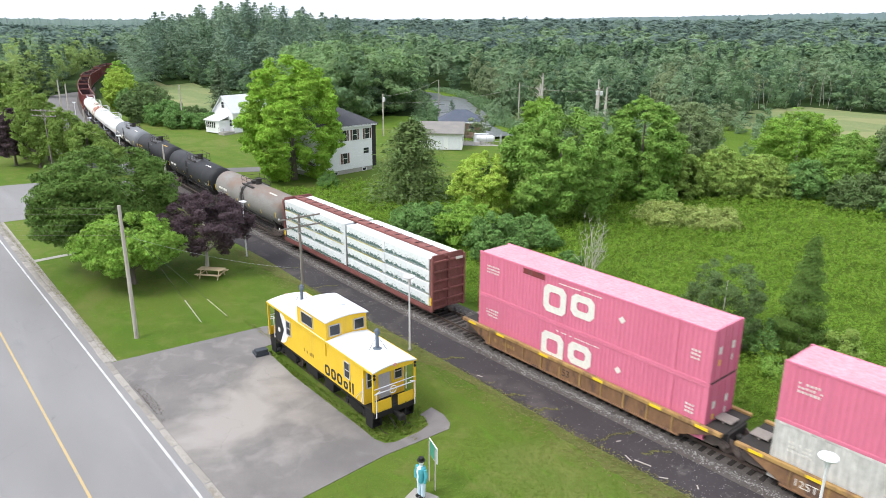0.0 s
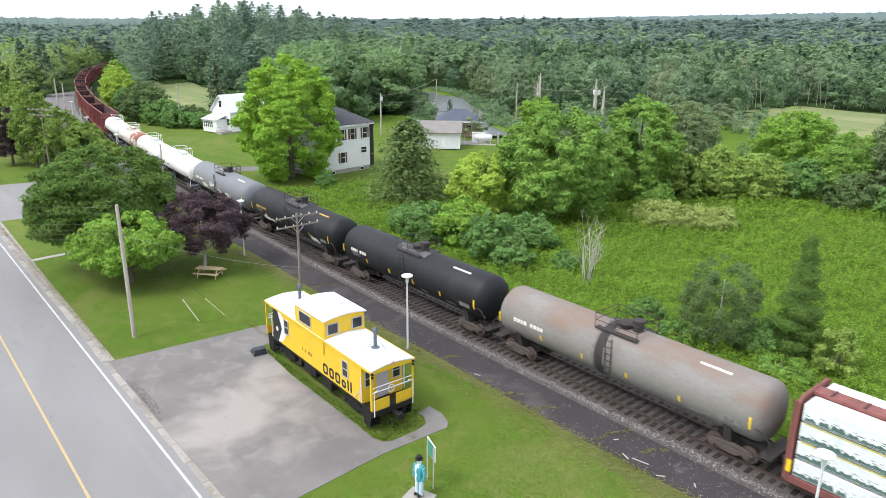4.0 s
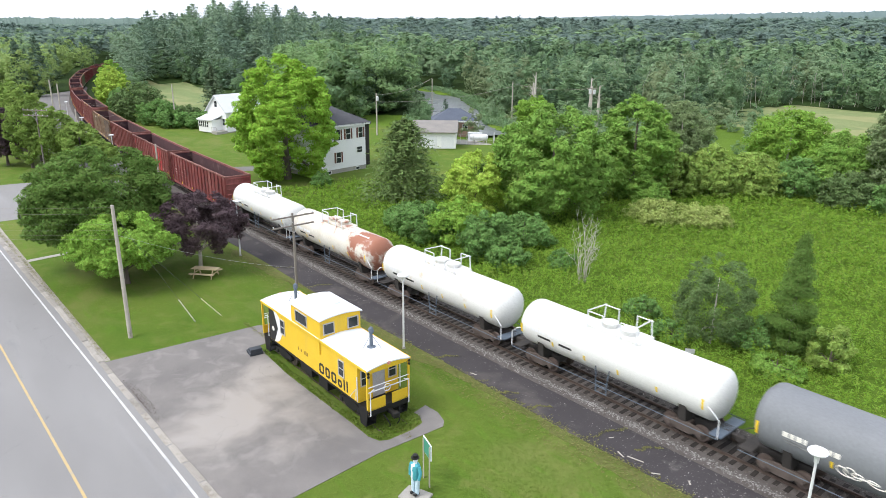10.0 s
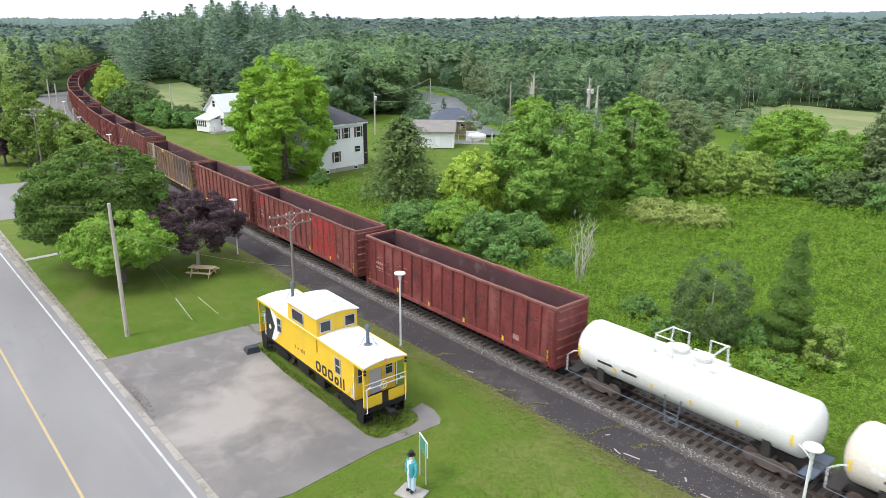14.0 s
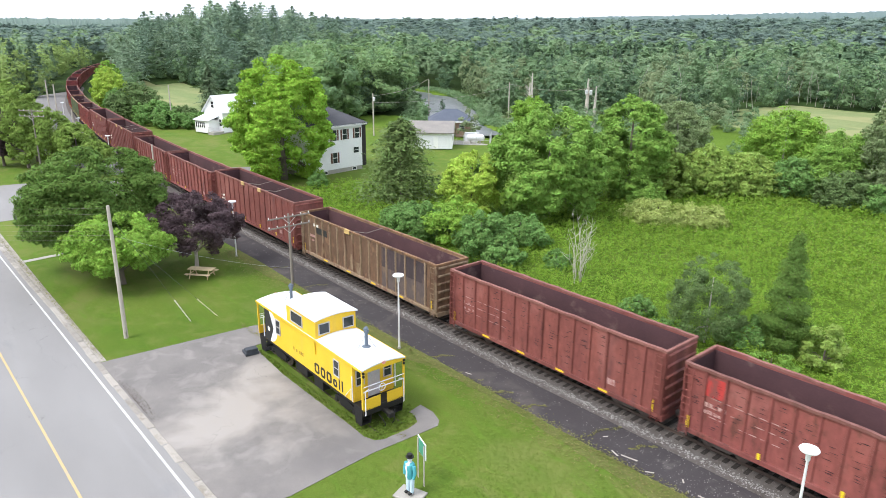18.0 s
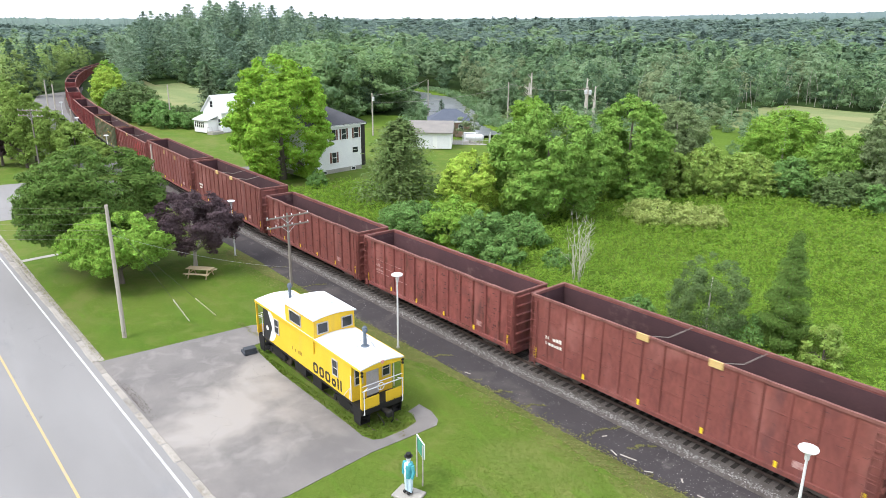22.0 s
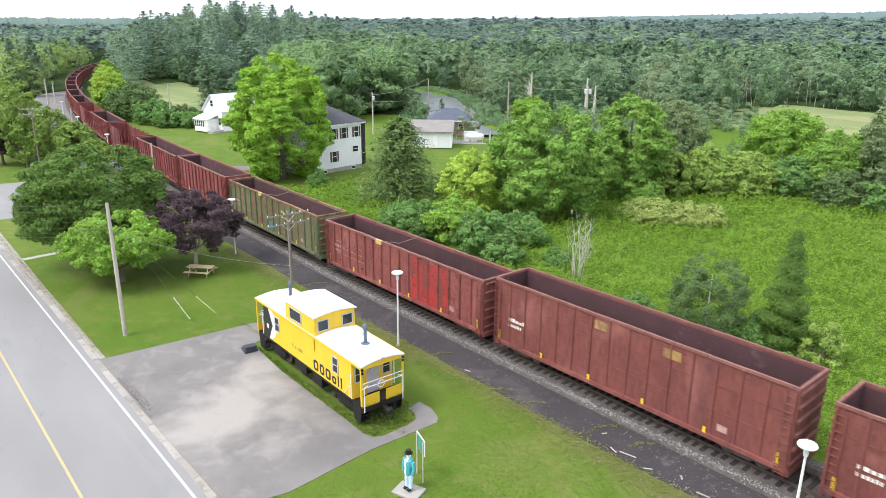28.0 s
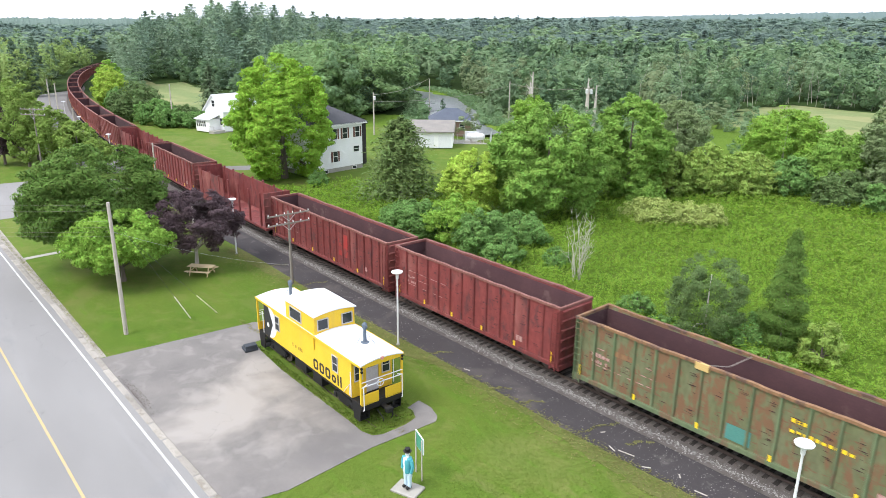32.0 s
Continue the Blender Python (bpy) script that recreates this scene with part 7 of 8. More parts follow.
def gondola(s_front, s_back, paint, rib_mat, top, label, ribs=15, rib_depth=0.13, seams=False, patch=None, seed=0, corner=True, strap=0, flat_marks=False, scraped=False):
    c, L = car_base("gondola_car", label, "gondola car", s_front, s_back, "gondola cars of the train")
    h, W, z0 = L / 2, 1.5, 1.12
    rim = WELLBROWN if rib_mat is RIBTAN else WELLBROWN if rib_mat is RIBGREEN else DUSTYRED
    wv_ = 0.0 if seams else 0.03
    ys = W - rib_depth
    r = np.random.default_rng(seed + 50)
    part("side_sheet", wavy_side(L, -ys, z0, top, 0.05, seed, 0.03 if not seams else 0.012, wv_), paint, c, smooth=True)
    part("side_sheet", wavy_side(L, ys - 0.05, z0, top, 0.05, seed + 1, 0.03, wv_), paint, c, smooth=True)
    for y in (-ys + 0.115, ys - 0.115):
        part("lining", Geo().box(-h + 0.1, h - 0.1, y - 0.015, y + 0.015, z0 + 0.2, top - 0.16), INNER, c, "dark maroon mottled inside")
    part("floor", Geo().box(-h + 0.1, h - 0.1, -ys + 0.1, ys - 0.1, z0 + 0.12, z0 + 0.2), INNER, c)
    for s in (-1, 1):
        x = s * (h - 0.05)
        part("end_sheet", Geo().box(x - 0.05, x + 0.05, -ys, ys, z0 - 0.1, top), paint, c)
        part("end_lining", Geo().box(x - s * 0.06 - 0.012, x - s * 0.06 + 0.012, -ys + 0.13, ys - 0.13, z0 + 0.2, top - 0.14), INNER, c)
        for k in range(6):
            z = z0 + 0.35 + k * (top - z0 - 0.6) / 5
            part("end_rib", Geo().prism([(-0.09, -0.0), (-0.05, 0.09), (0.05, 0.09), (0.09, 0.0)], "y", -ys + 0.1, ys - 0.1).moved(pose(x + s * 0.05, 0, z, 0, 90 * s, 0)), rib_mat, c)
        part("end_chord", Geo().box(x - 0.08, x + 0.08, -ys - 0.02, ys + 0.02, top - 0.1, top + 0.06, 0.02), rim, c)
        part("end_sill", Geo().box(x - 0.1, x + 0.12, -W + 0.1, W - 0.1, z0 - 0.32, z0 + 0.02, 0.02), rib_mat, c)
    for s in (-1, 1):
        a, b = sorted((s * (ys - 0.07), s * (W - 0.02)))
        part("top_chord", wavy_bar(h, a, b, top - 0.09, top + 0.05, seed + s, 0.012 if seams or rib_mat is RIBTAN else 0.032), rim, c)
        part("side_sill", Geo().box(-h, h, *sorted((s * (ys - 0.05), s * W)), z0 - 0.12, z0 + 0.14, 0.02), rib_mat, c)
        key = (round(rib_depth, 3), round(top, 2), rib_mat.name)
        if key not in RIB_CACHE:
            w = 0.085 if rib_depth > 0.1 else 0.05
            RIB_CACHE[key] = Geo().prism([(-w, 0), (-w * 0.6, -rib_depth + 0.02), (w * 0.6, -rib_depth + 0.02), (w, 0)], "z", z0 + 0.12, top - 0.08).mesh("side_rib")
        for i in range(ribs + 1):
            x = -h + 0.09 + i * (L - 0.18) / ribs
            part("side_rib", RIB_CACHE[key], rib_mat, c, m=pose(x, s * ys, 0, 0, 0, 0 if s < 0 else 180))
    if seams:
        for z in (z0 + (top - z0) * 0.36, z0 + (top - z0) * 0.68):
            part("side_seam", Geo().box(-h + 0.1, h - 0.1, -ys - 0.025, -ys, z - 0.02, z + 0.02), rib_mat, c)
    part("centre_sill", Geo().box(-h, h, -0.35, 0.35, 0.72, z0 + 0.1).box(-h * 0.45, h * 0.45, -0.9, 0.9, 0.66, 0.98), UNDER, c)
    trucks(c, (-h + 2.2, h - 2.2))
    couplers(c, h)
    for i in range(6):
        x = -h + 0.5 + i * (L - 1.0) / 5
        tall = i in (0, 5)
        zr = (z0 - 0.02, z0 + 0.1) if flat_marks and not tall else (z0 + 0.14, z0 + (0.8 if tall else 0.45))
        wr_ = 0.3 if flat_marks and not tall else 0.07
        part("reflector", Geo().box(x - wr_, x + wr_, -W - 0.012, -W + 0.01, *zr), REFLECT, c, "yellow reflective strip")
    for s in (-1, 1):
        ladder(c, s * (h - 0.32), -W - 0.04, z0 - 0.3, top - 0.2, rib_mat)
    part("stencil", bars(-h + 1.2, z0 + 1.6, 5, 0.2, 0.24, 0.07, seed, -W + rib_depth - 0.02).add(*(lambda q: (q.v, q.f))(bars(-h + 1.2, z0 + 1.25, 6, 0.14, 0.2, 0.06, seed + 9, -W + rib_depth - 0.02))), CHALK if seams else FADEDCHALK, c, "faded white stencil bars")
    if scraped:
        tagged(part("wear", scrapes(h, ribs, L, -ys - 0.035, z0, top, seed), SCRAPE, c, "dark scrapes and chips"), kind="stuff")
        for k, zz in enumerate((z0 + 1.1, z0 + 1.6, z0 + 2.1)):
            tagged(part("stencil_line", bars(-h + 1.5, zz, 7, 0.42, 0.05, 0.16, seed + k, -W + rib_depth - 0.02), FADEDCHALK, c), kind="stuff")
    part("data_panel", Geo().box(h - 3.4, h - 2.9, -ys - 0.03, -ys - 0.015, z0 + 0.5, z0 + 0.85), FADEDCHALK, c)
    for x0, x1, za, zb, mt in (patch or ()):
        part("paint_patch", Geo().box(x0, x1, -ys - 0.04, -ys - 0.03, za, zb), mt, c)
    for k in range(strap):
        x = (-0.2 + 0.42 * k) * h
        part("cross_strap", Geo().tube([(x, -ys, top - 0.05), (x + 0.6, 0, top - 0.35), (x + 1.1, ys, top - 0.02)], 0.022, 5), STRAP, c, "pale strap across the open top")
        part("strap_plate", Geo().box(x - 0.35, x + 0.35, -W - 0.005, -ys, top - 0.28, top + 0.065), material("tan_plate", (0.55, 0.38, 0.14), (0.6, 0.42, 0.2), 0.7), c)
    for o in c.children:
        if o.name.startswith("stencil"):
            tagged(o, kind="stuff")
    return c


def tank_car(s_front, s_back, R, paint, label, wraps=(), gear="platform", seed=0, marks=CHALK, frame_mat=None, strips=True, scrawl=False, rust_band=False):
    c, over = car_base("tank_car", label, "tank car", s_front, s_back, "tank cars of the train")
    h = over / 2 - 0.35
    zc = 1.37 + R if R > 1.45 else 2.76
    dome = R * 0.42
    prof_ = [(0.02, -h), (R * 0.45, -h + dome * 0.12), (R * 0.78, -h + dome * 0.42), (R * 0.95, -h + dome * 0.8), (R, -h + dome * 1.1)]
    prof_ = prof_ + [(R, -h * 0.4), (R, 0.0), (R, h * 0.4)] + [(r_, -z_) for r_, z_ in prof_[::-1]]
    shell = part("shell", Geo().lathe(prof_, 40, "x", (0, 0, zc)), paint, c, smooth=True)
    fm = frame_mat or UNDER
    for s in (-1, 1):
        x = s * (h - 0.3)
        part("stub_sill", Geo().box(*sorted((s * (h - 2.8), s * (h + 0.3))), -0.35, 0.35, 0.78, 1.2, 0.03), fm, c)
        part("saddle", Geo().prism([(-1.0, 1.0), (1.0, 1.0), (R * 0.86, zc - R * 0.45), (-R * 0.86, zc - R * 0.45)], "x", s * (h - 1.9) - 0.2, s * (h - 1.9) + 0.2), fm, c)
        part("end_deck", Geo().box(*sorted((s * (h - 0.35), s * (h + 0.3))), -1.2, 1.2, 1.12, 1.2, 0.015), DARKSTACK if s > 0 and paint in (TANKWHITE, TANKWHITERUST) else fm, c)
        part("handrail", Geo().tube([(s * (h + 0.2), -1.4, 1.2), (s * (h + 0.2), -1.4, 2.15), (s * (h - 0.2), -1.4, 2.5), (s * (h - 0.5), -R * 0.93, 2.6)], 0.028, 6), marks if paint in (TANKWHITE, TANKWHITERUST) else fm, c)
        part("side_bar", Geo().tube([(s * (h + 0.2), -1.38, 1.15), (0, -1.38, 1.15)], 0.022, 6).tube([(s * (h + 0.2), 1.38, 1.15), (0, 1.38, 1.15)], 0.022, 6), DARKSTACK if paint in (TANKWHITE, TANKWHITERUST, TANKGREY) else fm, c)
    trucks(c, (-h + 1.75, h - 1.75))
    couplers(c, h + 0.25)
    zt = zc + R
    gm_ = marks if paint in (TANKWHITE, TANKWHITERUST) else fm
    for x in ((-0.75, 0.55) if gear == "loops" else (0.0,)):
        part("manway", Geo().lathe([(0.42, zt - 0.2), (0.42, zt + 0.12), (0.5, zt + 0.14), (0.5, zt + 0.26), (0.3, zt + 0.34), (0.03, zt + 0.36)], 18, at=(x, 0, 0)), paint if gear == "loops" else fm, c, smooth=True)
    if gear == "loops":
        for x, sx_ in ((-1.7, -1), (1.5, 1)):
            part("rail_loop", Geo().tube([(x, -0.75, zt - 0.2), (x, -0.75, zt + 0.85), (x + sx_ * -0.1, 0.75, zt + 0.85), (x, 0.75, zt - 0.2)], 0.04, 6).tube([(x, -0.75, zt + 0.8), (x - sx_ * 1.0, -0.75, zt + 0.8), (x - sx_ * 1.0, -0.75, zt - 0.2)], 0.04, 6).tube([(x, 0.75, zt + 0.8), (x - sx_ * 1.0, 0.75, zt + 0.8), (x - sx_ * 1.0, 0.75, zt - 0.2)], 0.04, 6), marks, c, "looped guard rail")
        part("top_plate", Geo().box(-1.7, 1.7, -0.7, 0.7, zt - 0.2, zt - 0.02, 0.02), paint, c)
    else:
        part("platform", Geo().box(-1.35, 1.35, -1.0, 1.0, zt - 0.28, zt - 0.16, 0.01), fm, c)
        rl = Geo()
        for zz in (0.45, 0.85):
            rl.tube([(-1.35, -1.0, zt - 0.2 + zz), (1.35, -1.0, zt - 0.2 + zz)], 0.022, 5)
            rl.tube([(-1.35, 1.0, zt - 0.2 + zz), (1.35, 1.0, zt - 0.2 + zz)], 0.022, 5)
            rl.tube([(-1.35, -1.0, zt - 0.2 + zz), (-1.35, 1.0, zt - 0.2 + zz)], 0.022, 5)
            rl.tube([(1.35, -1.0, zt - 0.2 + zz), (1.35, 1.0, zt - 0.2 + zz)], 0.022, 5)
        for x in (-1.35, 0, 1.35):
            for y in (-1.0, 1.0):
                rl.tube([(x, y, zt - 0.2), (x, y, zt + 0.65)], 0.024, 5)
        part("platform_rail", rl, fm, c)
        part("valve_box", Geo().lathe([(0.3, zt - 0.1), (0.3, zt + 0.42), (0.34, zt + 0.44), (0.34, zt + 0.6), (0.05, zt + 0.64)], 16, at=(0.75, 0, 0)), fm, c, smooth=True)
        ladder(c, 0.1, -R - 0.1, 0.9, zt - 0.2, fm)
    # strips and bars lie on the curved shell
    def on_shell(x0, x1, a0, a1, out=0.012):
        g = Geo()
        v = []
        for o in (out, 0.0):
            for i in range(7):
                a = a0 + (a1 - a0) * i / 6
                for x in (x0, x1):
                    v.append((x, -(R + o) * math.cos(a), zc + (R + o) * math.sin(a)))
        f = [(2 * i, 2 * i + 1, 2 * i + 3, 2 * i + 2) for i in range(6)] + [(2 * i + 14, 2 * i + 15, 2 * i + 17, 2 * i + 16) for i in range(6)]
        f += [(2 * i, 2 * i + 2, 2 * i + 16, 2 * i + 14) for i in range(6)] + [(2 * i + 1, 2 * i + 3, 2 * i + 17, 2 * i + 15) for i in range(6)] + [(0, 1, 15, 14), (12, 13, 27, 26)]
        return g.add(v, f)
    if paint is TANKBLACK:
        part("walk_patch", on_shell(-1.75, 1.75, 1.05, 1.5, 0.01), GALVDULL, c, "worn pale grey walkway paint")
        part("centre_stain", on_shell(-0.75, 0.15, -1.2, 1.04, 0.008), STAINBLACK, c, "dark oily spill stain")
    if paint is TANKBLACK or paint is TANKRUSTGREY or paint is TANKGREY:
        for xa, wa, a0, a1 in ((h - 1.75, 1.0, -0.42, -0.2), (h * 0.62, 0.9, -0.62, -0.53), (h * 0.28, 0.7, -0.62, -0.54), (-h * 0.72, 1.25, -0.12, -0.08), (-h * 0.72, 1.0, -0.2, -0.165)):
            part("data_panel", on_shell(xa - wa * 0.5, xa + wa * 0.5, a0, a1, 0.01), PANELGREY, c, "faded grey data panel")
        part("end_stencil", Geo().box(h - 0.3, h - 0.17, -0.55, 0.25, zc + 0.5, zc + 0.58).box(h - 0.22, h - 0.1, -0.5, 0.1, zc + 0.34, zc + 0.4), REFLECT if paint is TANKBLACK else CHALK, c)
    if rust_band:
        for xb in (-0.42, 0.42):
            part("belly_strap", Geo().lathe([(R + 0.03, xb - 0.05), (R + 0.045, xb - 0.03), (R + 0.045, xb + 0.03), (R + 0.03, xb + 0.05)], 40, "x", (-0.6, 0, zc)), PANELGREY, c, smooth=True)
        part("belly_band", Geo().lathe([(R + 0.015, -0.28), (R + 0.025, -0.25), (R + 0.025, 0.25), (R + 0.015, 0.28)], 40, "x", (-0.6, 0, zc)), UNDER, c, smooth=True)
    if strips:
        for x in (-h + 0.55, -h * 0.55, -h * 0.2, h * 0.14, h * 0.5, h - 0.75):
            tall = abs(x) > h * 0.8
            part("reflector", on_shell(x - 0.06, x + 0.06, -0.42 if not tall else -0.3, -0.18 if not tall else 0.12), REFLECT, c, "yellow reflective strip")
    r = np.random.default_rng(seed)
    g = Geo()
    x = -h * 0.8
    for i in range(9):
        w = r.uniform(0.12, 0.26)
        if i != 4:
            q = on_shell(x, x + w, -0.02, 0.13, 0.01)
            g.add(q.v, q.f)
        x += w + 0.07
    part("stencil", g, marks, c, "row of pale stencil bars")
    g = Geo()
    x = h * 0.55
    for i in range(8):
        w = r.uniform(0.1, 0.22)
        q = on_shell(x, x + w, 1.12, 1.22, 0.01)
        g.add(q.v, q.f)
        x += w + 0.06
    part("stencil", g, marks, c, "small pale stencil bars near the top")
    if paint in (TANKWHITE, TANKWHITERUST):
        for x in (-h * 0.72, -h * 0.48):
            part("dark_panel", on_shell(x, x + 0.95, -0.22, -0.12, 0.011), LETTER, c, "black stencil panel")
        lad = Geo()
        for x in (-0.35, 0.35):
            lad.tube([(x, -1.4, 0.75), (x, -1.42, 1.2), (x * 1.3, -R - 0.02, zc - 0.5)], 0.035, 5)
        for z in (0.78, 1.1, 1.4):
            lad.tube([(-0.38, -1.42, z), (0.38, -1.42, z)], 0.025, 5)
        part("step_ladder", lad, DARKSTACK, c, "blue-grey boarding ladder")
    if scrawl:
        for k, (xc, a0, size, turns) in enumerate(((-h * 0.42, -0.32, 0.3, 5), (-h * 0.1, -0.02, 0.35, 6), (h * 0.28, -0.34, 0.36, 9)) if scrawl is True else ((-h * 0.5, -0.55, 0.3, 7), (h * 0.6, -0.5, 0.26, 4))):
            pts = []
            for t in np.linspace(0, 1, turns * 14):
                aa = turns * 6.283 * t
                xx = xc + (t - 0.5) * size * turns * 1.0 + 0.3 * math.cos(aa)
                an = a0 + 0.16 * math.sin(aa) * (0.6 + 0.6 * math.sin(t * 7 + k))
                pts.append((xx, -(R + 0.012) * math.cos(an), zc + (R + 0.012) * math.sin(an)))
            part("painted_scrawl", Geo().tube(pts, 0.03, 4), CHALK, c, "looping white spray-paint scrawl")
    for o in c.children:
        if o.name.startswith("stencil"):
            tagged(o, kind="stuff")
    return c


def centrebeam(s_front, s_back):
    c, L = car_base("centrebeam_car", "brown-red centrebeam car loaded with white-wrapped lumber", "flat car", s_front, s_back)
    h = L / 2
    part("deck", Geo().box(-h, h, -1.45, 1.45, 0.95, 1.12, 0.02).box(-h, h, -1.5, -1.36, 0.78, 1.14, 0.02).box(-h, h, 1.36, 1.5, 0.78, 1.14, 0.02), BEAMRED, c)
    for s in (-1, 1):
        x = s * (h - 0.12)
        part("bulkhead", Geo().prism([(-1.5, 1.1), (1.5, 1.1), (1.5, 4.7), (1.3, 4.95), (-1.3, 4.95), (-1.5, 4.7)], "x", x - 0.06, x + 0.06), BEAMRED, c)
        for k in range(5):
            z = 1.6 + k * 0.72
            part("bulkhead_rib", Geo().box(*sorted((x + s * 0.06, x + s * 0.2)), -1.42, 1.42, z - 0.07, z + 0.07, 0.02), BEAMRED, c)
        for y in (-1.44, 0, 1.44):
            part("bulkhead_post", Geo().box(*sorted((x + s * 0.05, x + s * 0.22)), y - 0.07, y + 0.07, 0.9, 4.75, 0.02), BEAMRED, c)
        part("data_panel", Geo().box(*sorted((x + s * 0.225, x + s * 0.235)), 0.6, 1.2, 4.4, 4.6), CHALK, c)
        part("reflector", Geo().box(x - 0.1, x + 0.1, -1.53, -1.5, 1.3, 1.9), REFLECT, c)
    part("centre_web", Geo().box(-h, h, -0.06, 0.06, 1.1, 4.7), BEAMRED, c)
    part("top_beam", Geo().box(-h, h, -0.36, 0.36, 4.72, 4.9, 0.02), BEAMRED, c)
    for i in range(17):
        x = -h + 0.9 + i * (L - 1.8) / 16
        part("top_stiffener", Geo().box(x - 0.05, x + 0.05, -0.34, 0.34, 4.9, 4.94), INNER, c)
    trucks(c, (-h + 2.1, h - 2.1))
    couplers(c, h)
    part("centre_sill", Geo().box(-h, h, -0.3, 0.3, 0.7, 1.0), UNDER, c)
    nb = 4
    for s in (-1, 1):
        for tier in range(4):
            z0 = 1.18 + tier * 0.91
            for j in range(nb):
                a = -h + 0.3 + j * (L - 0.6) / nb
                b = a + (L - 0.6) / nb - (0.5 if j == 1 else 0.06)
                y0, y1 = sorted((s * 0.38, s * (1.47 + rng.uniform(-0.015, 0.015))))
                bd = part("lumber_pack", Geo().box(a, b, y0, y1, z0, z0 + 0.82, 0.03), WRAP, c, "white-wrapped lumber bundle")
                if s < 0:
                    yf = y0 - 0.008
                    pr = Geo()
                    for q in np.arange(a + 0.35, b - 0.3, 0.56):
                        k = 0.3 * rng.uniform(0.7, 1.25)
                        pr.prism([(q + k * math.cos(t), z0 + 0.1 + (0.17 + 0.05 * math.sin(q * 9)) * math.sin(t) ** 0.7 * (1 + 0.3 * math.sin(t * 5 + q))) for t in np.linspace(0, math.pi, 11)], "y", yf, yf + 0.006)
                        for u in range(2):
                            e = q + rng.uniform(-0.3, 0.3)
                            pr.box(e, e + rng.uniform(0.06, 0.22), yf, yf + 0.006, z0 + 0.3 + u * 0.09, z0 + 0.3 + u * 0.09 + rng.uniform(0.015, 0.035))
                    if tier in (1, 2) and j in (0, 1, 2):
                        part("edge_board", Geo().box(a + 0.1, b - 0.1, yf - 0.004, yf + 0.01, z0 + 0.8, z0 + 0.86), LUMBER, bd)
                    tagged(part("wrap_print", pr, WRAPGREEN, bd, "dark green scalloped print"), kind="stuff")
                    part("wrap_stripe", Geo().box(a + 0.05, b - 0.05, yf - 0.002, yf + 0.006, z0 + 0.05, z0 + 0.085), WRAPGREEN, bd)
            for x in np.linspace(-h + 0.8, h - 0.8, 12):
                part("dunnage", Geo().box(x - 0.05, x + 0.05, *sorted((s * 0.4, s * 1.4)), z0 - 0.085, z0), LUMBER, c)
        if s < 0:
            for x in (-h * 0.05,):
                part("wrap_flap", Geo().box(x - 0.3, x + 0.3, -1.44, -1.41, 1.2, 4.75), WRAP, c)


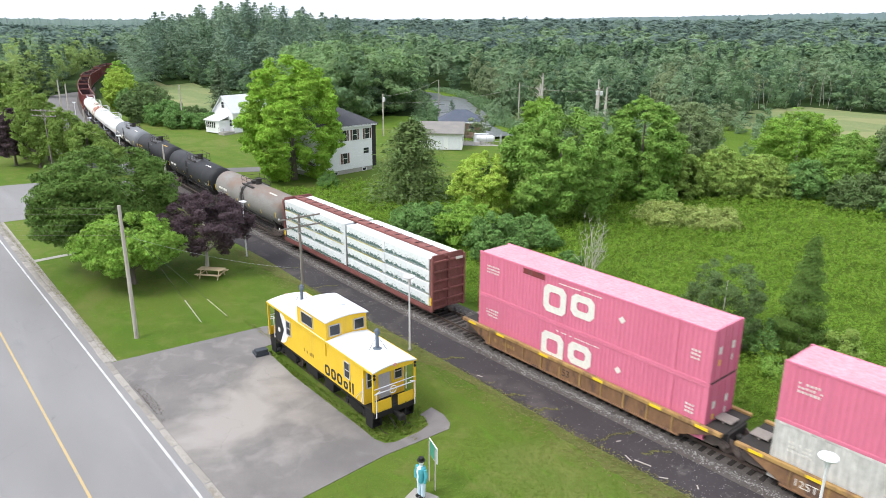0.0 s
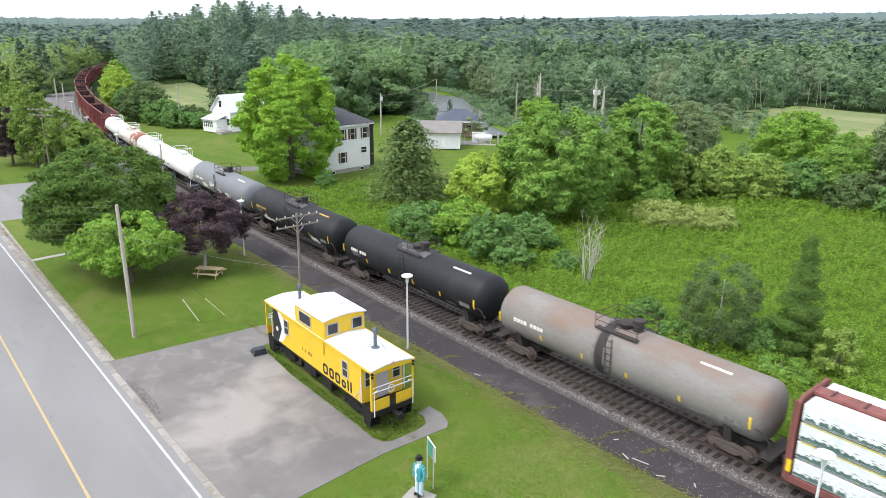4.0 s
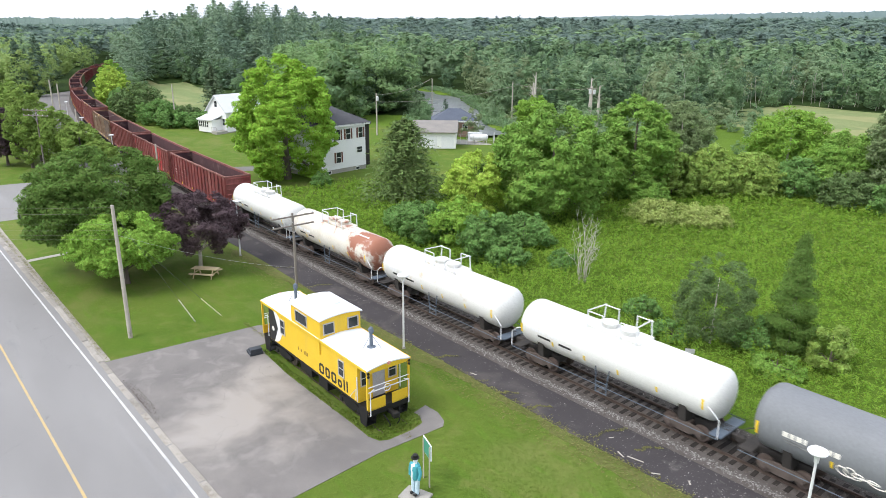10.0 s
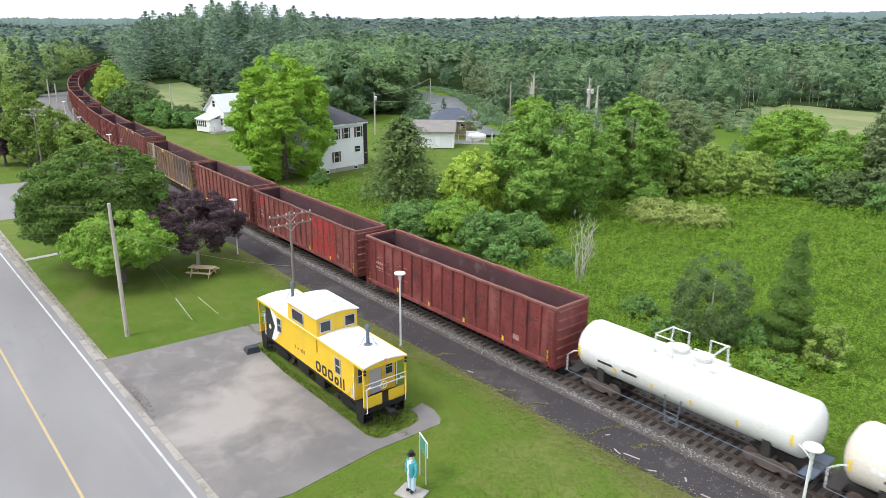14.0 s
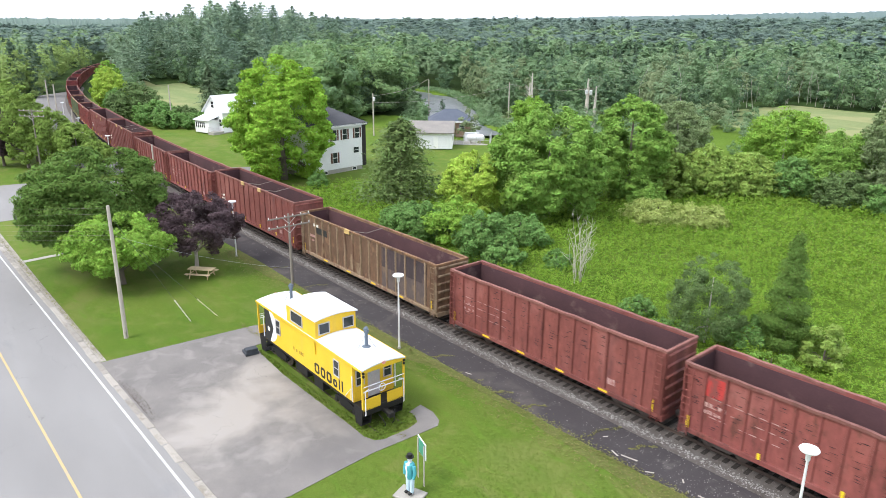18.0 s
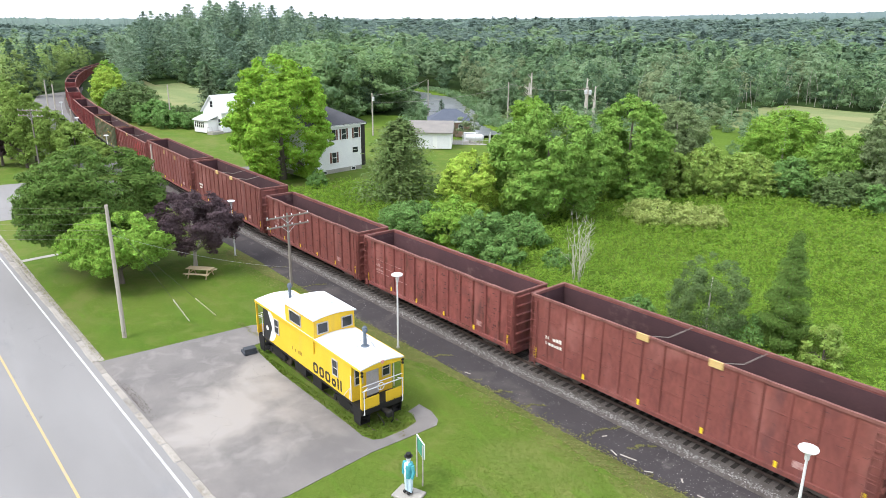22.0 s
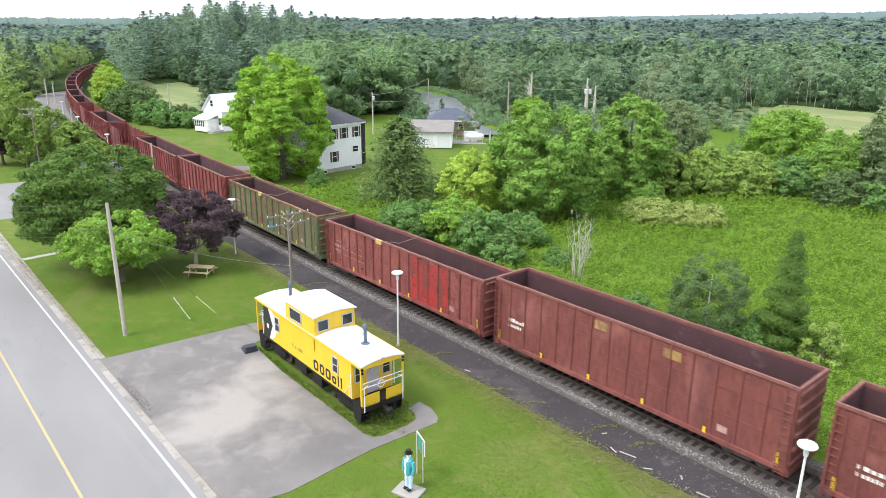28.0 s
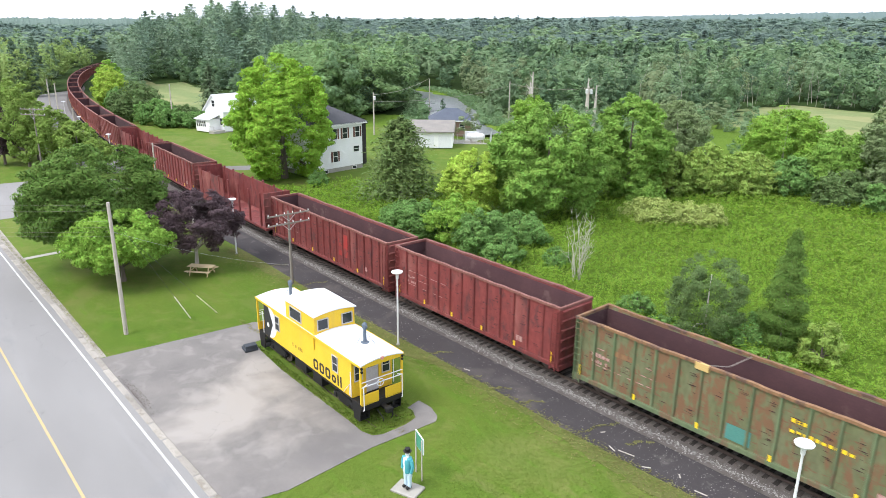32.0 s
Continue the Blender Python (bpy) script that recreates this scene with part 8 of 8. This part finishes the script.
def container(name, s_mid, z0, paint, top_mat, label, mark=True, seed=0):
    c = empty(name, on_line(s_mid, z0), label, "container", "stacked containers")
    TRAIN.append((c, s_mid, z0))
    h, W, H = 8.08, 1.3, 2.896
    for s in (-1, 1):
        v, f = [], []
        n = 58
        xs = []
        for i in range(n):
            x = -h + 0.16 + i * (2 * h - 0.32) / n
            d = (2 * h - 0.32) / n
            xs += [(x, 0), (x + d * 0.28, 0), (x + d * 0.42, 0.035), (x + d * 0.86, 0.035)]
        xs.append((h - 0.16, 0))
        for x, dd in xs:
            v += [(x, s * (W - 0.01 - dd), 0.16), (x, s * (W - 0.01 - dd), H - 0.1)]
        f = [(2 * i, 2 * i + 2, 2 * i + 3, 2 * i + 1) for i in range(len(xs) - 1)]
        part("side_panel", Geo().add(v, f), paint, c)
        for z, t in ((0, 0.17), (H - 0.11, 0.11)):
            part("side_rail", Geo().box(-h, h, *sorted((s * (W - 0.06), s * W)), z, z + t, 0.01), paint, c)
        for x in (-h + 0.08, -6.1, 6.1, h - 0.08):
            part("post", Geo().box(x - 0.09, x + 0.09, *sorted((s * (W - 0.08), s * (W + 0.004))), 0.0, H, 0.012), paint, c)
            part("post_groove", Geo().box(x + 0.1, x + 0.118, *sorted((s * (W - 0.05), s * (W - 0.02))), 0.17, H - 0.11), paint, c)
            for z in (0, H - 0.11):
                part("corner_casting", Geo().box(x - 0.1, x + 0.1, *sorted((s * (W - 0.14), s * (W + 0.012))), z, z + 0.12, 0.02), paint, c)
    rf = Geo()
    v, f = [], []
    for i in range(100):
        x = -h + 0.1 + i * (2 * h - 0.2) / 99
        v += [(x, -W + 0.04, H - 0.02 + 0.012 * (i % 2)), (x, W - 0.04, H - 0.02 + 0.012 * (i % 2))]
    part("roof_sheet", rf.add(v, [(2 * i, 2 * i + 1, 2 * i + 3, 2 * i + 2) for i in range(99)]), top_mat, c, "sun-bleached roof sheet")
    part("floor", Geo().box(-h, h, -W + 0.05, W - 0.05, 0.02, 0.14), UNDER, c)
    part("door_header", Geo().box(h - 0.09, h - 0.004, -W + 0.03, W - 0.03, H - 0.13, H, 0.01), paint, c)
    part("door_sill", Geo().box(h - 0.09, h - 0.004, -W + 0.03, W - 0.03, 0.0, 0.16, 0.01), paint, c)
    part("front_wall", Geo().box(-h, -h + 0.06, -W + 0.06, W - 0.06, 0.12, H - 0.06), paint, c)
    for s in (-1, 1):
        d = part("door", Geo().box(h - 0.07, h - 0.01, *sorted((s * 0.02, s * (W - 0.08))), 0.16, H - 0.12, 0.012), paint, c)
        for y in (0.3, 0.95):
            part("lock_rod", Geo().cyl((h + 0.02, s * y, 0.16), (h + 0.02, s * y, H - 0.12), 0.022, n=6), paint, d)
        part("data_plate", Geo().box(h - 0.008, h - 0.002, *sorted((s * 0.45, s * 0.75)), 1.5, 1.9), CHALK, d)
        part("hazard_mark", Geo().box(h - 0.006, h, *sorted((s * 0.5, s * 0.66)), 0.9, 1.2), REFLECT if s < 0 else CHALK, d)
    if mark:
        y = -W - 0.006
        m_ = Geo()
        for x0, x1, zb, zt in ((-2.6, -0.9, 0.62, 2.3), (-0.55, 1.1, 0.95, 2.3)):
            ring = [[(x0 + i, zb + i + k), (x0 + i, zt - i - k), (x0 + i + k, zt - i), (x1 - i - k, zt - i), (x1 - i, zt - i - k), (x1 - i, zb + i + k), (x1 - i - k, zb + i), (x0 + i + k, zb + i)] for i, k in ((0, 0.28), (0.42, 0.12))]
            n = len(m_.v)
            for r_ in ring:
                for yy in (y, y + 0.012):
                    m_.v += [(p[0], yy, p[1]) for p in r_]
            for i in range(8):
                j = (i + 1) % 8
                m_.f += [(n + i, n + j, n + 16 + j, n + 16 + i), (n + i, n + j, n + 8 + j, n + 8 + i), (n + 16 + i, n + 16 + j, n + 24 + j, n + 24 + i)]
        part("company_mark", m_, CHALK, c, "two large faded white ring shapes")
        part("stencil", bars(-1.5, 2.52, 16, 0.14, 0.08, 0.05, seed, y), CHALK, c)
    if seed == 14:
        part("paint_patch", Geo().box(-4.3, -2.6, -W - 0.005, -W + 0.002, 2.42, 2.76), DEEPRED, c, "dark red patch of older paint")
    dm = 0.22
    part("diamond_mark", Geo().prism([(2.9 - dm, 1.75), (2.9, 1.75 - dm), (2.9 + dm, 1.75), (2.9, 1.75 + dm)], "y", -W - 0.008, -W + 0.01), CHALK if mark else UNDER, c)
    for z in (2.05, 1.85, 1.65):
        part("stencil", bars(-h + 0.7, z, 7, 0.1, 0.12, 0.06, seed + int(z * 20), -W - 0.006), CHALK, c)
        part("stencil", bars(h - 1.1, z - 0.5, 3, 0.12, 0.12, 0.06, seed + int(z * 30), -W - 0.006), CHALK, c)
    for o in c.children:
        if o.name.startswith("stencil"):
            tagged(o, kind="stuff")
    return c


def well_car(s_front, s_back, label, front_mark="", mid_mark=""):
    c, L = car_base("well_car", label, "well car", s_front, s_back, "well cars of the train")
    h = L / 2
    for s in (-1, 1):
        y0, y1 = sorted((s * 1.37, s * 1.47))
        part("side_plate", Geo().prism([(-h + 0.1, 1.5), (-h + 2.3, 0.55), (h - 2.3, 0.55), (h - 0.1, 1.5)], "y", y0, y1), WELLBROWN, c)
        part("top_sill", Geo().box(-h, h, *sorted((s * 1.34, s * 1.56)), 1.42, 1.62, 0.02), WELLYELLOW, c)
        part("bottom_sill", Geo().box(-h + 2.2, h - 2.2, *sorted((s * 1.36, s * 1.52)), 0.45, 0.58, 0.02), WELLBROWN, c)
        for i in range(10):
            x = -h + 2.6 + i * (L - 5.2) / 9
            part("side_rib", Geo().box(x - 0.05, x + 0.05, *sorted((s * 1.46, s * 1.53)), 0.55, 1.43, 0.01), WELLYELLOW, c)
        for x in (-h + 1.0, -h + 3.6, -2, 2, h - 3.6, h - 1.0):
            part("reflector", Geo().box(x - 0.35, x + 0.35, *sorted((s * 1.56, s * 1.57)), 1.44, 1.6), REFLECT, c)
    if mid_mark:
        words(mid_mark, 0.6, UNDER, c, pose(-0.62, -1.485, 0.76), label="large dark painted figures")
        part("stencil", bars(-h + 3.0, 0.86, 8, 0.16, 0.26, 0.09, 5, -1.48, 0.1), WELLYELLOW, c)
    if front_mark:
        words(front_mark, 0.52, CHALK, c, pose(-h + 2.74, -1.485, 0.78), label="large white painted figures")
        part("stencil", bars(-0.6, 0.8, 4, 0.28, 0.4, 0.12, 4, -1.48, 0.1), WELLYELLOW, c)
    for s in (-1, 1):
        part("end_deck", Geo().box(*sorted((s * (h - 2.0), s * h)), -1.36, 1.36, 1.38, 1.5, 0.02), UNDER, c)
        part("end_beam", Geo().box(*sorted((s * (h - 0.2), s * (h + 0.1))), -0.9, 0.9, 0.85, 1.4, 0.03), UNDER, c)
        part("end_walkway", Geo().box(*sorted((s * (h - 1.0), s * (h - 0.1))), -0.4, 0.4, 1.62, 1.7, 0.02).box(*sorted((s * (h - 0.6), s * (h - 0.5))), -0.35, 0.35, 1.4, 1.62), STRAP, c)
    part("well_floor", Geo().box(-h + 2.2, h - 2.2, -1.36, 1.36, 0.42, 0.5), UNDER, c)
    trucks(c, (-h + 0.9, h - 0.9))
    for o in c.children:
        if o.name.startswith("stencil"):
            tagged(o, kind="stuff")
    couplers(c, h)


# consist, front to back
well_car(7.0, -12.9, "brown and yellow well car carrying stacked containers", front_mark="125T")
container("container", -3.28, 0.52, PALEGREY, PALEGREY, "dirty white steel container in the well car", False, 11)
container("container", -3.28, 3.43, PINK, PINKTOP, "faded pink steel container stacked on a white one", True, 12)
well_car(-13.6, -32.1, "brown and yellow well car carrying two pink containers", mid_mark="53")
container("container", -22.7, 0.72, PINK, PINKTOP, "faded pink steel container in the well car", True, 13)
container("container", -22.7, 3.63, PINK, PINKTOP, "faded pink steel container stacked on a pink one", True, 14)
centrebeam(-35.4, -58.2)
tank_car(-58.9, -77.1, 1.55, TANKRUSTGREY, "rust-stained grey tank car", seed=1, rust_band=True)
tank_car(-77.5, -95.5, 1.55, TANKBLACK, "glossy black tank car with yellow strips", seed=2)
tank_car(-96.1, -113.8, 1.55, TANKBLACK, "black tank car with yellow strips", seed=3, marks=GOLD, scrawl="low")
tank_car(-114.45, -132.0, 1.55, TANKGREY, "grey tank car with white spray-paint scrawl", seed=4, marks=CHALK, scrawl=True)
tank_car(-132.75, -146.7, 1.38, TANKWHITE, "clean white tank car with looped rails", gear="loops", seed=5, marks=WHITEPAINT)
tank_car(-147.35, -161.25, 1.38, TANKWHITE, "white tank car with looped rails", gear="loops", seed=6, marks=WHITEPAINT)
tank_car(-161.75, -175.75, 1.38, TANKWHITERUST, "white tank car with large rust stains", gear="loops", seed=7, marks=WHITEPAINT)
tank_car(-176.1, -189.85, 1.38, TANKWHITE, "white tank car with looped rails", gear="loops", seed=8, marks=WHITEPAINT)
gondola(-190.6, -209.9, DEEPRED, DEEPRED, 4.62, "deep red high-sided gondola with ribbed sides", 17, seed=1, scraped=True)
gondola(-211.3, -230.2, RED, RED, 4.6, "red high-sided gondola with a fresh red panel", 18, seed=2, scraped=True, patch=((-8.4, -7.3, 3.3, 4.3, FRESHRED), (2.2, 5.9, 1.2, 4.4, FRESHRED)))
gondola(-231.2, -247.5, BRICKRED, BRICKRED, 4.72, "faded red high-sided gondola with scraped, bent sides", 14, seed=3, flat_marks=True, scraped=True)
gondola(-248.9, -267.8, BROWN, RIBTAN, 4.6, "brown rusted gondola with tan ribs", 16, seed=4, strap=1, flat_marks=True, patch=((-7.2, -5.2, 3.2, 3.75, LETTER), (-7.4, -6.6, 3.76, 4.0, CHALK), (2.85, 8.3, 2.85, 4.38, SOOT), (2.85, 8.3, 1.3, 2.84, FADEDPATCH), (-1.6, -1.3, 1.4, 2.7, RIBTAN), (-0.7, -0.2, 1.3, 2.2, RIBTAN)))
gondola(-269.0, -287.9, BRICKRED, BRICKRED, 5.15, "tall brick-red gondola with seamed flat sides", 15, 0.09, True, seed=5, strap=2)
gondola(-289.2, -305.3, RED, RED, 4.72, "red high-sided gondola with ribbed sides", 13, seed=6, scraped=True)
gondola(-306.2, -322.4, BRICKRED, BRICKRED, 4.72, "dented red high-sided gondola", 13, seed=7, scraped=True)
gondola(-323.5, -342.2, BRICKRED, BRICKRED, 5.2, "tall brick-red gondola with seamed flat sides", 15, 0.09, True, seed=8, strap=2)
gondola(-343.6, -362.0, BRICKRED, BRICKRED, 5.2, "tall brick-red gondola with tan plates", 15, 0.09, True, seed=9, patch=((-1.6, -0.8, 4.4, 4.9, WELLYELLOW), (2.6, 3.6, 4.3, 4.8, WELLYELLOW)))
gondola(-363.0, -382.2, RED, RED, 4.66, "red gondola with a fresh red panel", 17, seed=10, scraped=True, patch=((2.0, 6.0, 1.2, 4.4, FRESHRED),), strap=1)
olive_car = gondola(-383.6, -402.6, OLIVE, RIBGREEN, 4.62, "olive green gondola with rust streaks", 15, seed=11, scraped=True, strap=1, patch=((-0.4, 0.8, 1.4, 2.2, material("teal_patch_paint", (0.06, 0.2, 0.18), (0.08, 0.24, 0.2), 0.8)), (-7.0, -5.6, 3.2, 3.5, WELLBROWN)))
for k, (x, z, n) in enumerate(((2.4, 3.55, 3), (2.4, 3.05, 10))):
    part("yellow_mark", bars(x, z, n, 0.17, 0.2, 0.09, 40 + k, -1.5 + 0.13 - 0.03), REFLECT, olive_car, "worn yellow company mark in bars")
gondola(-403.7, -419.4, DEEPRED, DEEPRED, 4.72, "red high-sided gondola with ribbed sides", 13, seed=12, scraped=True)
gondola(-420.4, -439.6, DEEPRED, DEEPRED, 4.62, "deep red ribbed gondola with a fresh red patch", 18, seed=13, scraped=True, patch=((2.5, 3.9, 2.0, 3.9, FRESHRED),))


def log_car(s_front, s_back):
    """A flat car with a partial side, end walls and tall stakes."""
    c, L = car_base("stake_car", "dark red flat car with end walls and tall stakes", "flat car", s_front, s_back, "stake cars of the train")
    h = L / 2
    part("deck", Geo().box(-h, h, -1.45, 1.45, 0.9, 1.15, 0.02), DEEPRED, c)
    for s in (-1, 1):
        x = s * (h - 0.3)
        part("bulkhead", Geo().box(x - 0.08, x + 0.08, -1.4, 1.4, 1.15, 4.6, 0.02), DEEPRED, c)
        for k in range(4):
            part("bulkhead_rib", Geo().box(x + s * 0.08 - 0.05, x + s * 0.08 + 0.05, -1.4, 1.4, 1.6 + k * 0.8, 1.72 + k * 0.8, 0.02), DEEPRED, c)
        for i in range(7):
            xx = -h + 1.2 + i * (L - 2.4) / 6
            part("stake", Geo().box(xx - 0.12, xx + 0.12, *sorted((s * 1.3, s * 1.46)), 1.1, 4.5, 0.02), DEEPRED, c)
    part("half_side", Geo().box(-h + 0.3, -h + L * 0.42, -1.4, -1.34, 1.15, 4.3), DEEPRED, c)
    part("half_side", Geo().box(-h + 0.3, h - 0.3, 1.34, 1.4, 1.15, 4.3), DEEPRED, c)
    part("centre_sill", Geo().box(-h, h, -0.35, 0.35, 0.7, 0.95), UNDER, c)
    trucks(c, (-h + 2.2, h - 2.2))
    couplers(c, h)


log_car(-441.2, -459.8)
gondola(-461.2, -479.4, DEEPRED, DEEPRED, 4.6, "deep red ribbed gondola", 15, seed=14, scraped=True)
log_car(-480.6, -499.2)
proto = gondola(-500.4, -518.6, RED, RED, 4.6, "red high-sided gondola in the long train", 12, seed=15, scraped=True)
s = -519.8
i = 0
while s > -760:
    L = 18.2
    c = copy_thing(proto, on_line(s - L / 2))
    TRAIN.append((c, s - L / 2))
    s -= L + 1.2
    i += 1


def gone(t):
    """How far the train has run at t seconds."""
    return 11.95 * t - 0.01 * max(0.0, t - 20) ** 2


def motions():
    times = [32.0 * k / 20 for k in range(21)]
    for entry in TRAIN:
        c, s0 = entry[0], entry[1]
        z = entry[2] if len(entry) > 2 else 0.0
        walk(c, [(t, on_line(s0 + gone(t), z)) for t in times])


motions()
